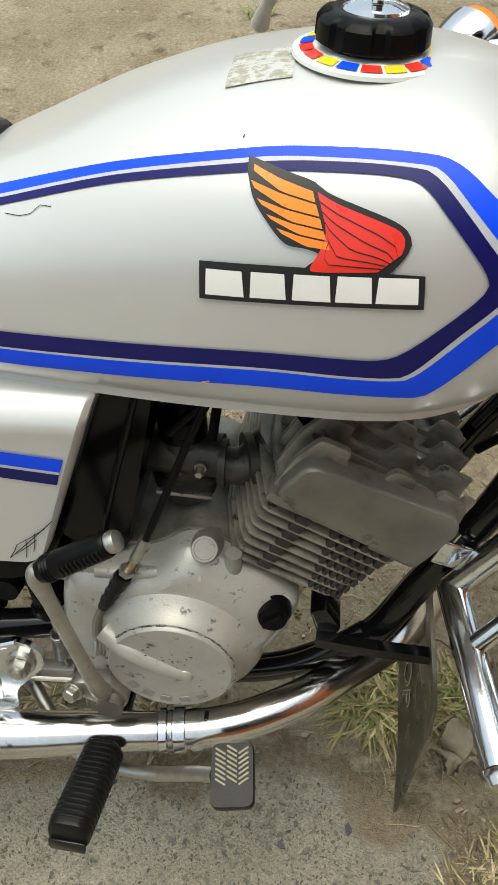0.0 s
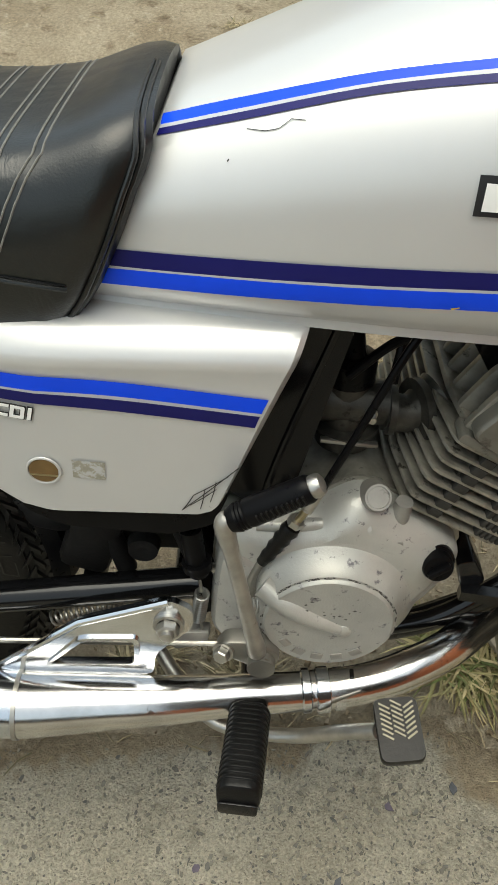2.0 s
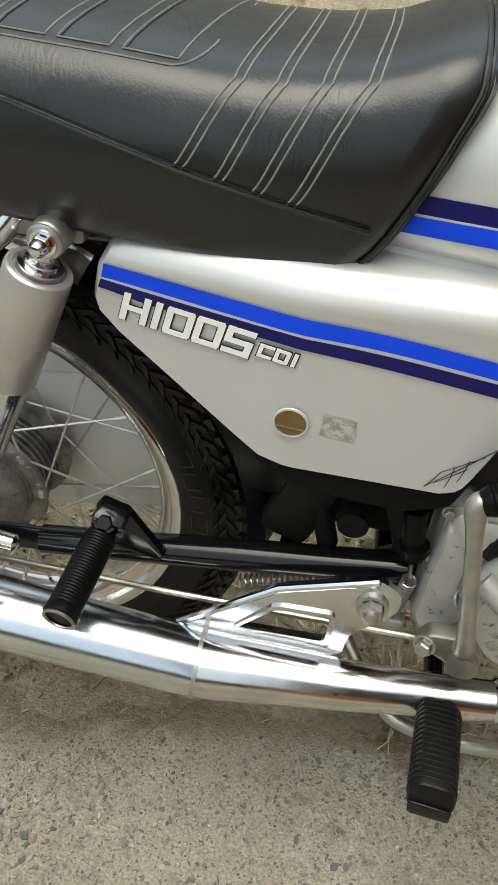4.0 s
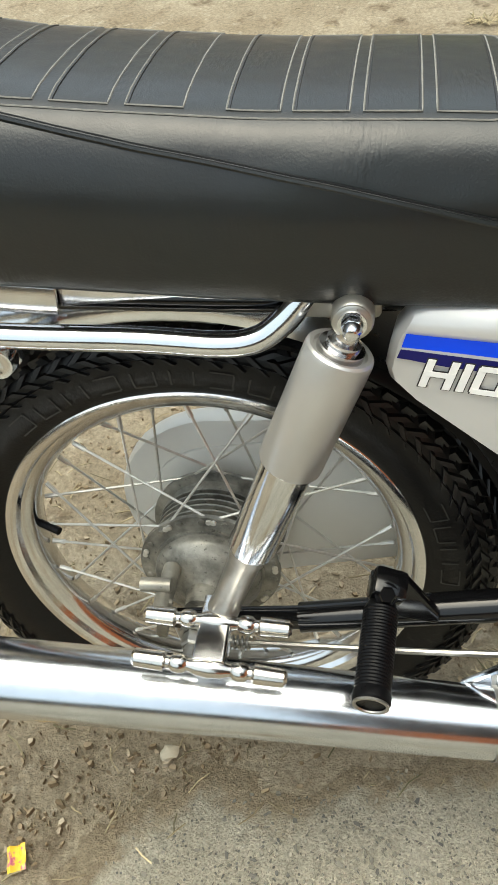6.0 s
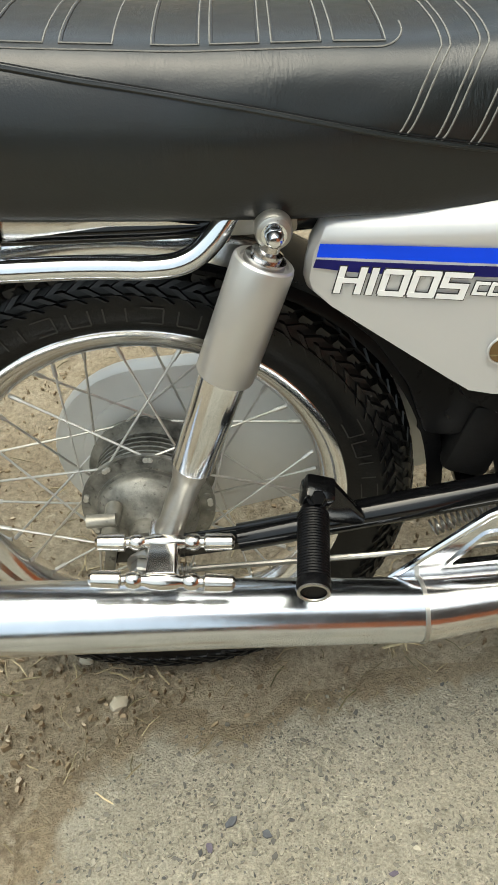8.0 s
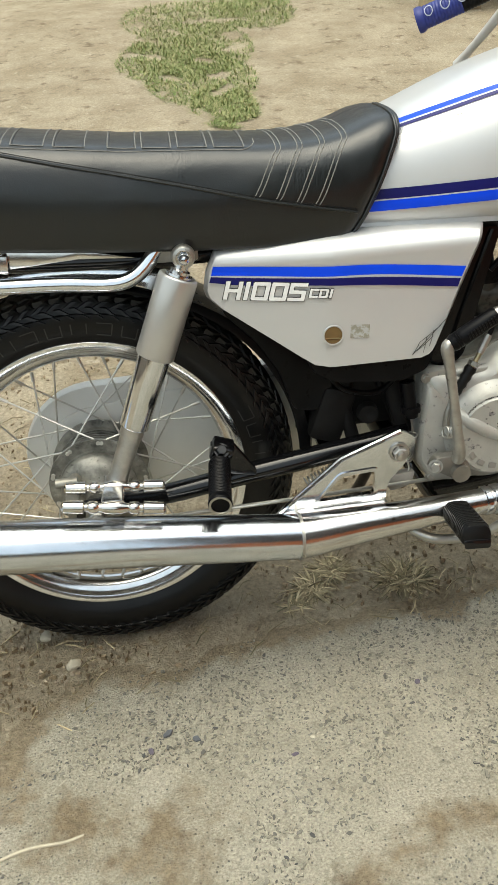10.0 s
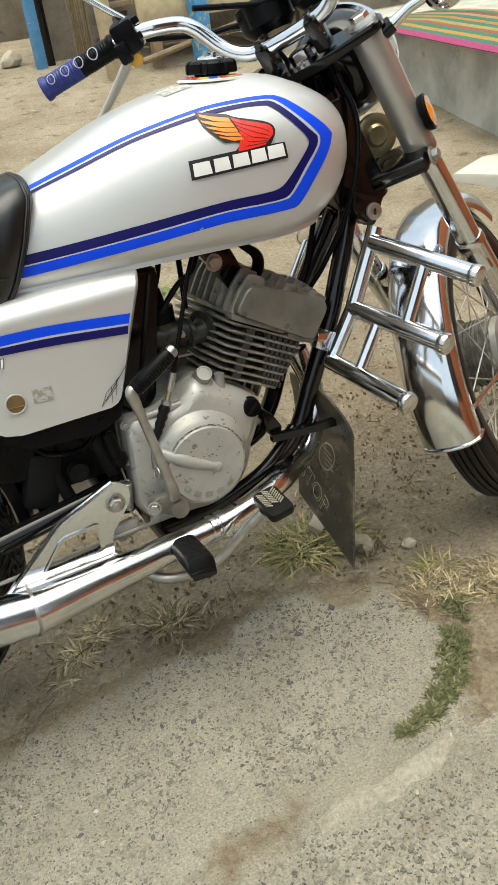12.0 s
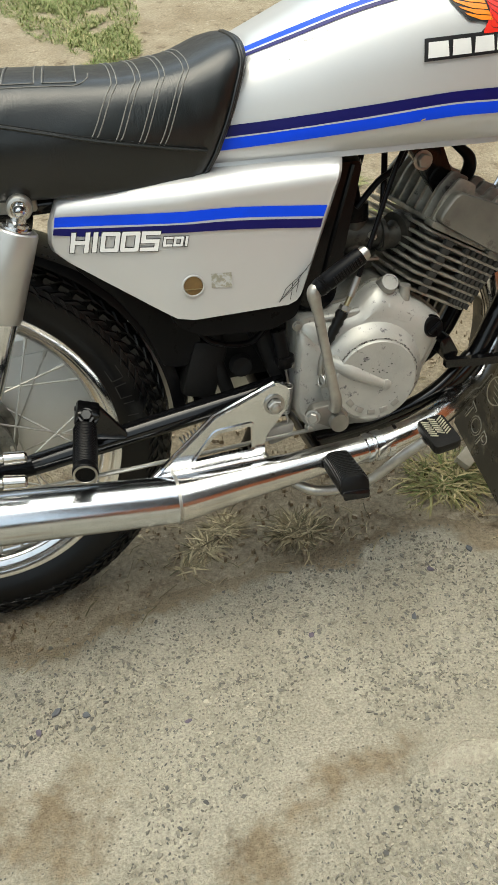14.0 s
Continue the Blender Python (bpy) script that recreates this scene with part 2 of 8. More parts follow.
def box(c, s, bevel=0.0, m=None):
    return add_box(bmesh.new(), c, s, bevel, m)


def rounded(outline, r, n=4):
    """The outline with its corners rounded by r."""
    out = []
    for i, p in enumerate(outline):
        p = Vector(p)
        a, b = Vector(outline[i - 1]), Vector(outline[(i + 1) % len(outline)])
        k = min(r, (a - p).length * 0.45, (b - p).length * 0.45)
        p0, p1 = p + (a - p).normalized() * k, p + (b - p).normalized() * k
        for j in range(n + 1):
            t = j / n
            q = p0 * (1 - t) ** 2 + p * 2 * t * (1 - t) + p1 * t * t
            out.append((q.x, q.y))
    return out


def grid_faces(bm, rows, wrap=False):
    for a, b in zip(rows, rows[1:]):
        n = len(a)
        for k in range(n if wrap else n - 1):
            bm.faces.new((a[k], a[(k + 1) % n], b[(k + 1) % n], b[k]))


def add_hex_bolt(bm, p, d, r, h):
    add_lathe(bm, p, d, [(0, 0), (0, r * 1.35), (h * 0.25, r * 1.35), (h * 0.25, r)], 16)
    add_lathe(bm, p, d, [(h * 0.25, r), (h * 0.9, r), (h, r * 0.85), (h, 0)], 6)
    return bm


def interp(x, xs, ys):
    return float(np.interp(x, xs, ys))


def sinterp(x, xs, ys):
    """Smooth interpolation through knots."""
    x = min(max(x, xs[0]), xs[-1])
    i = min(max(int(np.searchsorted(xs, x)) - 1, 0), len(xs) - 2)

    def slope(k):
        if k == 0:
            return (ys[1] - ys[0]) / (xs[1] - xs[0])
        if k == len(xs) - 1:
            return (ys[-1] - ys[-2]) / (xs[-1] - xs[-2])
        return (ys[k + 1] - ys[k - 1]) / (xs[k + 1] - xs[k - 1])

    h = xs[i + 1] - xs[i]
    t = (x - xs[i]) / h
    return float((2 * t ** 3 - 3 * t * t + 1) * ys[i] + (t ** 3 - 2 * t * t + t) * h * slope(i) + (3 * t * t - 2 * t ** 3) * ys[i + 1] + (t ** 3 - t * t) * h * slope(i + 1))


def text_bm(body, size, extrude=0.0004, offset=0.0, shear=0.0, sx=1.0):
    """Raised lettering in the x-z plane, readable from -y."""
    cu = bpy.data.curves.new("lettering", 'FONT')
    cu.body, cu.size, cu.extrude, cu.offset, cu.shear, cu.resolution_u = body, size, extrude, offset, shear, 3
    ob = bpy.data.objects.new("lettering", cu)
    scene.collection.objects.link(ob)
    me = bpy.data.meshes.new_from_object(ob.evaluated_get(bpy.context.evaluated_depsgraph_get()))
    bm = bmesh.new()
    bm.from_mesh(me)
    bmesh.ops.transform(bm, matrix=Matrix(((sx, 0, 0, 0), (0, 0, -1, 0), (0, 1, 0, 0), (0, 0, 0, 1))), verts=bm.verts)
    bpy.data.objects.remove(ob)
    bpy.data.curves.remove(cu)
    bpy.data.meshes.remove(me)
    return bm


def dome_z(outline, z0, z1, bevel=0.003):
    """An outline in (x, y) drawn out from z0 to z1 with rounded rims."""
    bm = bmesh.new()
    rows = []
    for z, s in ((z0, 0.97), (z0 + bevel, 1.0), (z1 - bevel, 1.0), (z1, 0.97)):
        rows.append([bm.verts.new((x * s, y * s, z)) for x, y in outline])
    grid_faces(bm, rows, wrap=True)
    bm.faces.new(rows[0][::-1])
    bm.faces.new(rows[-1])
    return bm


def ring_patch(c, axis, nrm, r, size):
    """A thin ring that lies on a round bar of radius r, facing nrm."""
    bm = bmesh.new()
    tang = axis.cross(nrm).normalized()
    rows = []
    for k in (1.0, 0.80):
        row = []
        for j in range(25):
            a = 2 * math.pi * j / 24
            along, round_ = size * k * math.cos(a), size * 1.25 * k * math.sin(a) / r
            row.append(bm.verts.new(c + axis * along + r * 1.02 * (math.cos(round_) * nrm + math.sin(round_) * tang)))
        rows.append(row)
    grid_faces(bm, rows)
    return bm


def island_mat(name, stops, rough=0.8, metal=0.0):
    """A material whose colour runs through stops, one pick for each loose piece."""
    m = bpy.data.materials.new(name)
    m.use_nodes = True
    nt = m.node_tree
    b = nt.nodes["Principled BSDF"]
    g = nt.nodes.new("ShaderNodeNewGeometry")
    r = nt.nodes.new("ShaderNodeValToRGB")
    while len(r.color_ramp.elements) < len(stops):
        r.color_ramp.elements.new(0.5)
    for i, c in enumerate(stops):
        r.color_ramp.elements[i].position = i / max(1, len(stops) - 1)
        r.color_ramp.elements[i].color = (*c, 1)
    nt.links.new(g.outputs["Random Per Island"], r.inputs[0])
    tc = nt.nodes.new("ShaderNodeTexCoord")
    n = nt.nodes.new("ShaderNodeTexNoise")
    n.inputs["Scale"].default_value = 120
    nt.links.new(tc.outputs["Object"], n.inputs["Vector"])
    x = nt.nodes.new("ShaderNodeMix")
    x.data_type, x.blend_type = 'RGBA', 'OVERLAY'
    x.inputs[0].default_value = 0.5
    nt.links.new(r.outputs[0], x.inputs[6])
    nt.links.new(n.outputs["Fac"], x.inputs[7])
    nt.links.new(x.outputs[2], b.inputs["Base Color"])
    b.inputs["Roughness"].default_value, b.inputs["Metallic"].default_value, b.inputs["Specular IOR Level"].default_value = rough, metal, 0.25
    return m


def soil_mat(name, a, b_, c, d, chips=None, dirt=None):
    """Ground: two tones with darker and paler patches, grains and pits; chips: dark specks; dirt: soil that covers it by the mesh's own 'dirt' value."""
    m = bpy.data.materials.new(name)
    m.use_nodes = True
    nt = m.node_tree
    L, N = nt.links.new, nt.nodes.new
    bs = nt.nodes["Principled BSDF"]
    co = N("ShaderNodeTexCoord").outputs["Object"]

    def nz(scale, detail=6.0, rough=0.62):
        n = N("ShaderNodeTexNoise")
        n.inputs["Scale"].default_value, n.inputs["Detail"].default_value, n.inputs["Roughness"].default_value = scale, detail, rough
        L(co, n.inputs["Vector"])
        return n.outputs["Fac"]

    def rp(f, lo, hi, c0, c1):
        r = N("ShaderNodeValToRGB")
        r.color_ramp.elements[0].position, r.color_ramp.elements[1].position = lo, hi
        r.color_ramp.elements[0].color, r.color_ramp.elements[1].color = (*c0, 1), (*c1, 1)
        L(f, r.inputs[0])
        return r.outputs[0]

    def mx(f, x, y, mode='MIX', k=None):
        q = N("ShaderNodeMix")
        q.data_type, q.blend_type = 'RGBA', mode
        if f is None:
            q.inputs[0].default_value = k
        else:
            L(f, q.inputs[0])
        for i, v in ((6, x), (7, y)):
            if isinstance(v, tuple):
                q.inputs[i].default_value = (*v, 1)
            else:
                L(v, q.inputs[i])
        return q.outputs[2]

    one, zero = (1, 1, 1), (0, 0, 0)
    soil = rp(nz(4.0), 0.35, 0.65, a, b_)
    soil = mx(rp(nz(13.0), 0.56, 0.70, zero, one), soil, c)
    soil = mx(rp(nz(27.0), 0.60, 0.72, zero, one), soil, d)
    soil = mx(None, soil, rp(nz(120.0, 6.0, 0.75), 0.32, 0.68, (0.26, 0.26, 0.26), (0.74, 0.74, 0.74)), 'OVERLAY', 0.75)
    out = soil
    if chips:
        base = rp(nz(6.0), 0.35, 0.65, chips[0], chips[1])
        base = mx(rp(nz(45.0), 0.55, 0.68, zero, one), base, tuple(v * 0.8 for v in chips[0]))
        v = N("ShaderNodeTexVoronoi")
        v.inputs["Scale"].default_value = 170
        v.inputs["Randomness"].default_value = 1.0
        L(co, v.inputs["Vector"])
        speck = rp(v.outputs["Distance"], 0.20, 0.30, one, zero)
        pick = rp(v.outputs["Color"], 0.62, 0.70, zero, one)
        base = mx(mx(None, speck, pick, 'MULTIPLY', 1.0), base, chips[2])
        base = mx(None, base, rp(nz(260.0, 3.0), 0.35, 0.65, (0.33, 0.33, 0.33), (0.67, 0.67, 0.67)), 'OVERLAY', 0.7)
        at = N("ShaderNodeAttribute")
        at.attribute_name = "dirt"
        ad = N("ShaderNodeMath")
        ad.operation = 'ADD'
        L(at.outputs["Fac"], ad.inputs[0])
        sc = N("ShaderNodeMath")
        sc.operation = 'MULTIPLY_ADD'
        L(nz(16.0, 8.0, 0.7), sc.inputs[0])
        sc.inputs[1].default_value, sc.inputs[2].default_value = 1.6, -0.8
        L(sc.outputs[0], ad.inputs[1])
        out = mx(rp(ad.outputs[0], 0.36, 0.72, zero, one), base, soil)
        wt = N("ShaderNodeAttribute")
        wt.attribute_name = "wet"
        wa = N("ShaderNodeMath")
        wa.operation = 'MULTIPLY_ADD'
        L(nz(22.0, 8.0, 0.7), wa.inputs[0])
        wa.inputs[1].default_value = 1.7
        L(wt.outputs["Fac"], wa.inputs[2])
        out = mx(rp(wa.outputs[0], 1.15, 2.0, zero, one), out, (0.19, 0.155, 0.100))
    L(out, bs.inputs["Base Color"])
    bs.inputs["Roughness"].default_value, bs.inputs["Specular IOR Level"].default_value = 0.95, 0.2
    h = N("ShaderNodeMath")
    h.operation = 'MULTIPLY_ADD'
    L(nz(340.0, 4.0), h.inputs[0])
    h.inputs[1].default_value = 0.60
    L(nz(60.0, 8.0, 0.7), h.inputs[2])
    bp = N("ShaderNodeBump")
    bp.inputs["Strength"].default_value, bp.inputs["Distance"].default_value = 1.0, 0.015
    L(h.outputs[0], bp.inputs["Height"])
    L(bp.outputs[0], bs.inputs["Normal"])
    return m


# ---- ground ----
def ground_z(y):
    return interp(y, [-50, 0.1, 0.6, 1.7, 2.7, 3.3, 4.3, 6.0, 60], [0, 0, 0.09, 0.30, 0.41, 0.49, 0.66, 0.8, 0.8])


DIRT_A, DIRT_B, DIRT_C, DIRT_D = (0.315, 0.257, 0.175), (0.440, 0.376, 0.272), (0.195, 0.152, 0.100), (0.515, 0.450, 0.342)
DIRT = soil_mat("packed_dirt", DIRT_A, DIRT_B, DIRT_C, DIRT_D)
CONCRETE = soil_mat("dusty_concrete", (0.255, 0.200, 0.128), (0.355, 0.295, 0.203), (0.155, 0.118, 0.074), (0.43, 0.365, 0.268), chips=((0.420, 0.388, 0.303), (0.532, 0.498, 0.402), (0.16, 0.155, 0.14)))


def span(a, b, step):
    return list(np.arange(a, b, step))


# outline of the concrete apron
EDGE = [(-1.6, -1.6), (-0.8, -0.95), (-0.45, -0.62), (-0.24, -0.36), (-0.165, -0.22), (-0.115, -0.145), (-0.04, -0.10), (0.094, -0.090), (0.16, -0.060), (0.274, -0.046), (0.42, -0.038), (0.552, -0.030), (0.66, 0.002), (0.78, -0.030), (0.885, -0.08), (0.905, -0.16), (0.91, -0.26), (0.85, -0.36), (0.83, -0.43), (1.1, -0.44), (1.7, -0.40), (2.4, -0.9), (2.4, -3.0), (-1.6, -3.0)]
E2 = [np.array(p) for p in EDGE]


def inside(x, y):
    """Distance into the apron: positive inside its outline."""
    q, best, odd = np.array((x, y)), 1e9, False
    for a, b in zip(E2, E2[1:] + E2[:1]):
        t = min(1.0, max(0.0, float((q - a) @ (b - a) / ((b - a) @ (b - a)))))
        best = min(best, float(np.linalg.norm(a + t * (b - a) - q)))
        if (a[1] > y) != (b[1] > y) and x < (b[0] - a[0]) * (y - a[1]) / (b[1] - a[1]) + a[0]:
            odd = not odd
    return best if odd else -best


bm = bmesh.new()
xs = [-60, -20, -8, -4, -2.5] + span(-1.6, -0.6, 0.1) + span(-0.6, 1.5, 0.025) + span(1.5, 3.6, 0.1) + [4.5, 6, 9, 20, 60]
ys = [-60, -20, -8, -4, -2.2] + span(-1.4, -0.6, 0.1) + span(-0.6, 0.7, 0.025) + span(0.7, 2.2, 0.06) + span(2.2, 6.4, 0.15) + [8, 12, 25, 60]
rows = []
for y in ys:
    row = []
    for x in xs:
        near = max(0.0, 1 - max(abs(x - 0.6), abs(y)) / 6)
        lump = 0.010 * noise.noise((x * 3, y * 3, 0)) + 0.006 * noise.noise((x * 9, y * 9, 3)) + 0.0035 * noise.noise((x * 27, y * 27, 5))
        row.append(bm.verts.new((x, y, ground_z(y) + near * (lump - 0.004) - (0.03 if -1.6 < x < 2.4 and -3.0 < y < 0.05 and inside(x, y) > 0.05 else 0))))
    rows.append(row)
grid_faces(bm, rows)
tagged(part("ground", bm, DIRT, angle=80), "packed brown dirt yard sloping up behind motorcycle", "ground", kind="structure")

# concrete apron; soil drifts over its ragged edge
STAINS = ((0.50, -0.412, 0.045), (0.455, -0.430, 0.055), (0.405, -0.435, 0.055), (0.355, -0.455, 0.06), (0.05, -0.40, 0.14), (-0.08, -0.36, 0.10), (0.28, -0.50, 0.09), (0.78, -0.10, 0.05))
xs = span(-1.6, -0.5, 0.1) + span(-0.5, 1.2, 0.02) + span(1.2, 2.5, 0.1)
ys = span(-3.0, -1.1, 0.2) + span(-1.1, 0.06, 0.02)
bm = bmesh.new()
lay = bm.verts.layers.float.new("dirt")
wet = bm.verts.layers.float.new("wet")
grid = {}
for i, x in enumerate(xs):
    for j, y in enumerate(ys):
        d = inside(x, y) + 0.03 * noise.noise((x * 8, y * 8, 2)) + 0.015 * noise.noise((x * 25, y * 25, 7))
        if d < -0.03:
            continue
        z = 0.0035 + 0.0020 * noise.noise((x * 5, y * 5, 4)) + 0.0008 * noise.noise((x * 40, y * 40, 6)) - (0.012 if d < 0 else 0)
        v = bm.verts.new((x, y, z))
        stain = max(max(0.0, 1.0 - math.dist((x, y), s[:2]) / s[2]) for s in STAINS)
        v[lay] = min(1.2, max(0.0, 1.0 - d / 0.075)) * 0.95 + stain * 0.75 + 0.09
        v[wet] = max(max(0.0, 1.0 - math.dist((x, y), s[:2]) / s[2]) for s in STAINS[:4])
        grid[i, j] = v
for i in range(len(xs) - 1):
    for j in range(len(ys) - 1):
        q = [grid.get(k) for k in ((i, j), (i + 1, j), (i + 1, j + 1), (i, j + 1))]
        if all(q):
            bm.faces.new(q)
tagged(part("pavement", bm, CONCRETE, angle=80), "worn concrete apron with exposed stone chips and dust", "pavement", kind="structure")

# second slab with a pale broken edge, a little higher
SLAB = [(0.748, -0.424), (0.69, -0.434), (0.63, -0.441), (0.57, -0.436), (0.515, -0.452), (0.47, -0.52), (0.36, -0.56), (0.22, -0.60), (0.05, -0.72), (-0.05, -0.85), (-0.05, -1.6), (1.6, -1.6), (1.6, -0.52), (0.90, -0.45)]
ring = []
for p, q in zip(SLAB, SLAB[1:] + SLAB[:1]):
    n = max(1, int(math.dist(p, q) / 0.012))
    for k in range(n):
        x, y = p[0] + (q[0] - p[0]) * k / n, p[1] + (q[1] - p[1]) * k / n
        ring.append((x + 0.010 * noise.noise((x * 30, y * 30, 5)), y + 0.010 * noise.noise((x * 30, y * 30, 9))))
bm = bmesh.new()
lay = bm.verts.layers.float.new("dirt")
cx, cy = 0.6, -1.0
rows = []
for s, z, dd in ((1.03, -0.002, 0.1), (1.0, 0.0040, 0.1), (0.985, 0.0050, 0.1), (0.93, 0.0055, 0.30), (0.75, 0.0055, 0.25), (0.3, 0.0055, 0.25)):
    row = [bm.verts.new((cx + (x - cx) * s, cy + (y - cy) * s, z + 0.0015 * noise.noise((x * 6, y * 6, s)))) for x, y in ring]
    for v in row:
        v[lay] = dd + 0.3 * noise.noise((v.co.x * 7, v.co.y * 7, 1))
    rows.append(row)
grid_faces(bm, rows, wrap=True)
f = bm.faces.new(rows[-1])
tagged(part("pavement_2", bm, CONCRETE, angle=60), "broken concrete slab edge, pale and dusty", "pavement", kind="structure")


# pale worn arris of that slab
PALE = soil_mat("pale_worn_concrete", (0.52, 0.475, 0.375), (0.60, 0.56, 0.455), (0.42, 0.375, 0.28), (0.64, 0.60, 0.50))
bm = bmesh.new()
rows = [[], [], [], []]
for x, y in smooth_path(SLAB[:5], 14):
    w = 0.016 + 0.010 * noise.noise((x * 22, y * 22, 6)) + 0.006 * noise.noise((x * 70, y * 70, 2))
    w = max(0.001, w * (1.3 if x > 0.6 else 0.75) * min(1.0, (0.742 - x) / 0.04, (x - 0.52) / 0.05))
    for row, (o, z) in zip(rows, ((-0.010, -0.003), (-0.003, 0.0095), (w, 0.0125), (w + 0.014, 0.004))):
        row.append(bm.verts.new((x + 0.006 * noise.noise((x * 40, y * 40, 8)), y - o + 0.006 * noise.noise((x * 40, y * 40, 4)), z + 0.0012 * noise.noise((x * 90, y * 90, 4)))))
grid_faces(bm, rows)
tagged(part("pavement_3", bm, PALE, angle=60), "pale chipped edge of concrete slab", "pavement", kind="structure")


# ---- motorcycle ----
bike = tagged(empty("motorcycle", pose(0, 0, 0, -LEAN)), "silver motorcycle with blue stripes leaning on its stand", "motorcycle")

# fuel tank: x and z from height fraction s and length fraction u, half width from both
TANK_C = -0.016  # the tank's middle, sideways
TS = [0, 0.2, 0.45, 0.75, 1.0]
TANK_W = ([0, 0.095, 0.286, 0.524, 0.743, 0.84, 0.905, 0.955, 1.0], [0.098, 0.108, 0.128, 0.148, 0.156, 0.151, 0.136, 0.117, 0.088])
TANK_TOP = ([0, 0.15, 0.32, 0.50, 0.66, 0.80, 0.9, 1.0], [0.778, 0.800, 0.826, 0.846, 0.8545, 0.8555, 0.853, 0.846])


FAR_EXTRA = ([0, 0.2, 0.4, 0.6, 1.0], [0.080, 0.070, 0.020, -0.012, -0.02])
TANK_FRONT = [0.832, 0.868, 0.884, 0.868, 0.805]


def tank_ends(u):
    return interp(u, [0, 0.15, 0.35, 0.55, 0.8, 0.95, 1], [0.652, 0.652, 0.6525, 0.6520, 0.6490, 0.6500, 0.656]), sinterp(u, *TANK_TOP)


def tank_point(u, s, inflate=0.0):
    xr = 0.372 + 0.066 * s
    xf = sinterp(s, TS, TANK_FRONT)
    zb, zt = tank_ends(u)
    w = sinterp(u, *TANK_W)
    if s < 0.42:
        g = 1 - 0.20 * ((0.42 - s) / 0.42) ** 5
    else:
        g = max(0.0, 1 - ((s - 0.42) / 0.58) ** 2.4) ** (1 / 2.4)
    return (xr + (xf - xr) * u, TANK_C - (w + TANK_C) * g - inflate, zb + (zt - zb) * s)


def far_side(u, p):
    """The far half: fuller over its shoulder than the near one."""
    w = sinterp(u, *TANK_W) + TANK_C
    g = max(0.0, (TANK_C - p[1]) / w)
    return (p[0], TANK_C + (w + sinterp(u, *FAR_EXTRA)) * g ** 0.6, p[2])


SV = [0, 0.03, 0.08, 0.15, 0.25, 0.35, 0.45] + [0.42 + 0.58 * math.sin(a) for a in np.linspace(0.16, math.pi / 2, 15)]
UV = list(np.linspace(0, 0.85, 22)) + [0.88, 0.91, 0.94, 0.96, 0.98, 1.0]
bm = bmesh.new()
rows = []
for u in UV:
    half = [tank_point(u, s) for s in SV]
    half = [(half[0][0], half[0][1] * 0.55, half[0][2] + 0.004)] + half
    row = [bm.verts.new(p) for p in half] + [bm.verts.new(far_side(u, p)) for p in half[-2::-1]]
    rows.append(row)
grid_faces(bm, rows, wrap=True)
bm.faces.new(rows[0])
bm.faces.new(rows[-1][::-1])
bmesh.ops.bevel(bm, geom=[e for e in bm.edges if all(v in rows[-1] for v in e.verts)], offset=0.012, segments=3, affect='EDGES', profile=0.5)
tank = part("fuel_tank", bm, SILVER, bike, "silver fuel tank with blue and navy stripes", 50)
bm = bmesh.new()
lip = [tank_point(u, 0.0) for u in UV]
rows = [[bm.verts.new((x, y - o, z + h)) for x, y, z in lip] for o, h in ((-0.004, 0.004), (0.003, 0.003), (0.004, -0.004), (-0.006, -0.006))]
grid_faces(bm, rows)
part("seam_flange", bm, SILVER, tank)

# the side surface, to lay decals on it


def tank_y(x, z):
    xr, xf, s = 0.4, 0.84, 0.5
    u = 0.5
    for _ in range(14):
        zb, zt = tank_ends(u)
        s = min(0.985, max(0.0, (z - zb) / (zt - zb)))
        xr, xf = 0.372 + 0.066 * s, sinterp(s, TS, TANK_FRONT)
        u = min(1.0, max(0.0, (x - xr) / (xf - xr)))
    return tank_point(u, s)[1]


def resample(line, n):
    p = np.array(line, float)
    d = np.r_[0, np.cumsum(np.hypot(*np.diff(p, axis=0).T))]
    t = np.linspace(0, d[-1], n)
    return np.c_[np.interp(t, d, p[:, 0]), np.interp(t, d, p[:, 1])]


def decal(a, b, surf, lift=0.0012, n=40, m=3):
    """A thin skin between two lines in (x, z) that follows a surface y = surf(x, z)."""
    bm = bmesh.new()
    A, B = (resample(smooth_path(q, 6) if len(q) > 4 and not isinstance(q, np.ndarray) else q, n) for q in (a, b))
    rows = []
    for j in range(m + 1):
        q = A + (B - A) * j / m
        rows.append([bm.verts.new((x, surf(x, z) - lift, z)) for x, z in q])
    grid_faces(bm, rows)
    return bm


def both(name, a, b, surf, material, parent, lift=0.0012, n=40, m=3, label=""):
    return part(name, decal(a, b, surf, lift, n, m), material, parent, label, 80)


PIN = mat("pale_pinstripe", (0.42, 0.44, 0.47), 0.35, 0, 0.04, 30, 0.0, 200, 0.2, 0.04)
# stripes: a blue line outside and a navy line inside, meeting in a pointed front
BLUE_OUT_UP = [(0.4345, 0.771), (0.483, 0.7855), (0.565, 0.8081), (0.649, 0.8226), (0.7, 0.8256), (0.745, 0.8241), (0.766, 0.8191), (0.786, 0.804), (0.8095, 0.776), (0.818, 0.763)]
BLUE_IN_UP = [(0.4335, 0.767), (0.484, 0.7815), (0.566, 0.8041), (0.65, 0.8186), (0.7, 0.8211), (0.742, 0.8196), (0.757, 0.8161), (0.774, 0.8), (0.794, 0.775), (0.8, 0.764)]
NAVY_OUT_UP = [(0.433, 0.7655), (0.484, 0.78), (0.566, 0.8026), (0.65, 0.8166), (0.7, 0.8196), (0.74, 0.8181), (0.754, 0.8141), (0.771, 0.798), (0.79, 0.7745), (0.797, 0.765)]
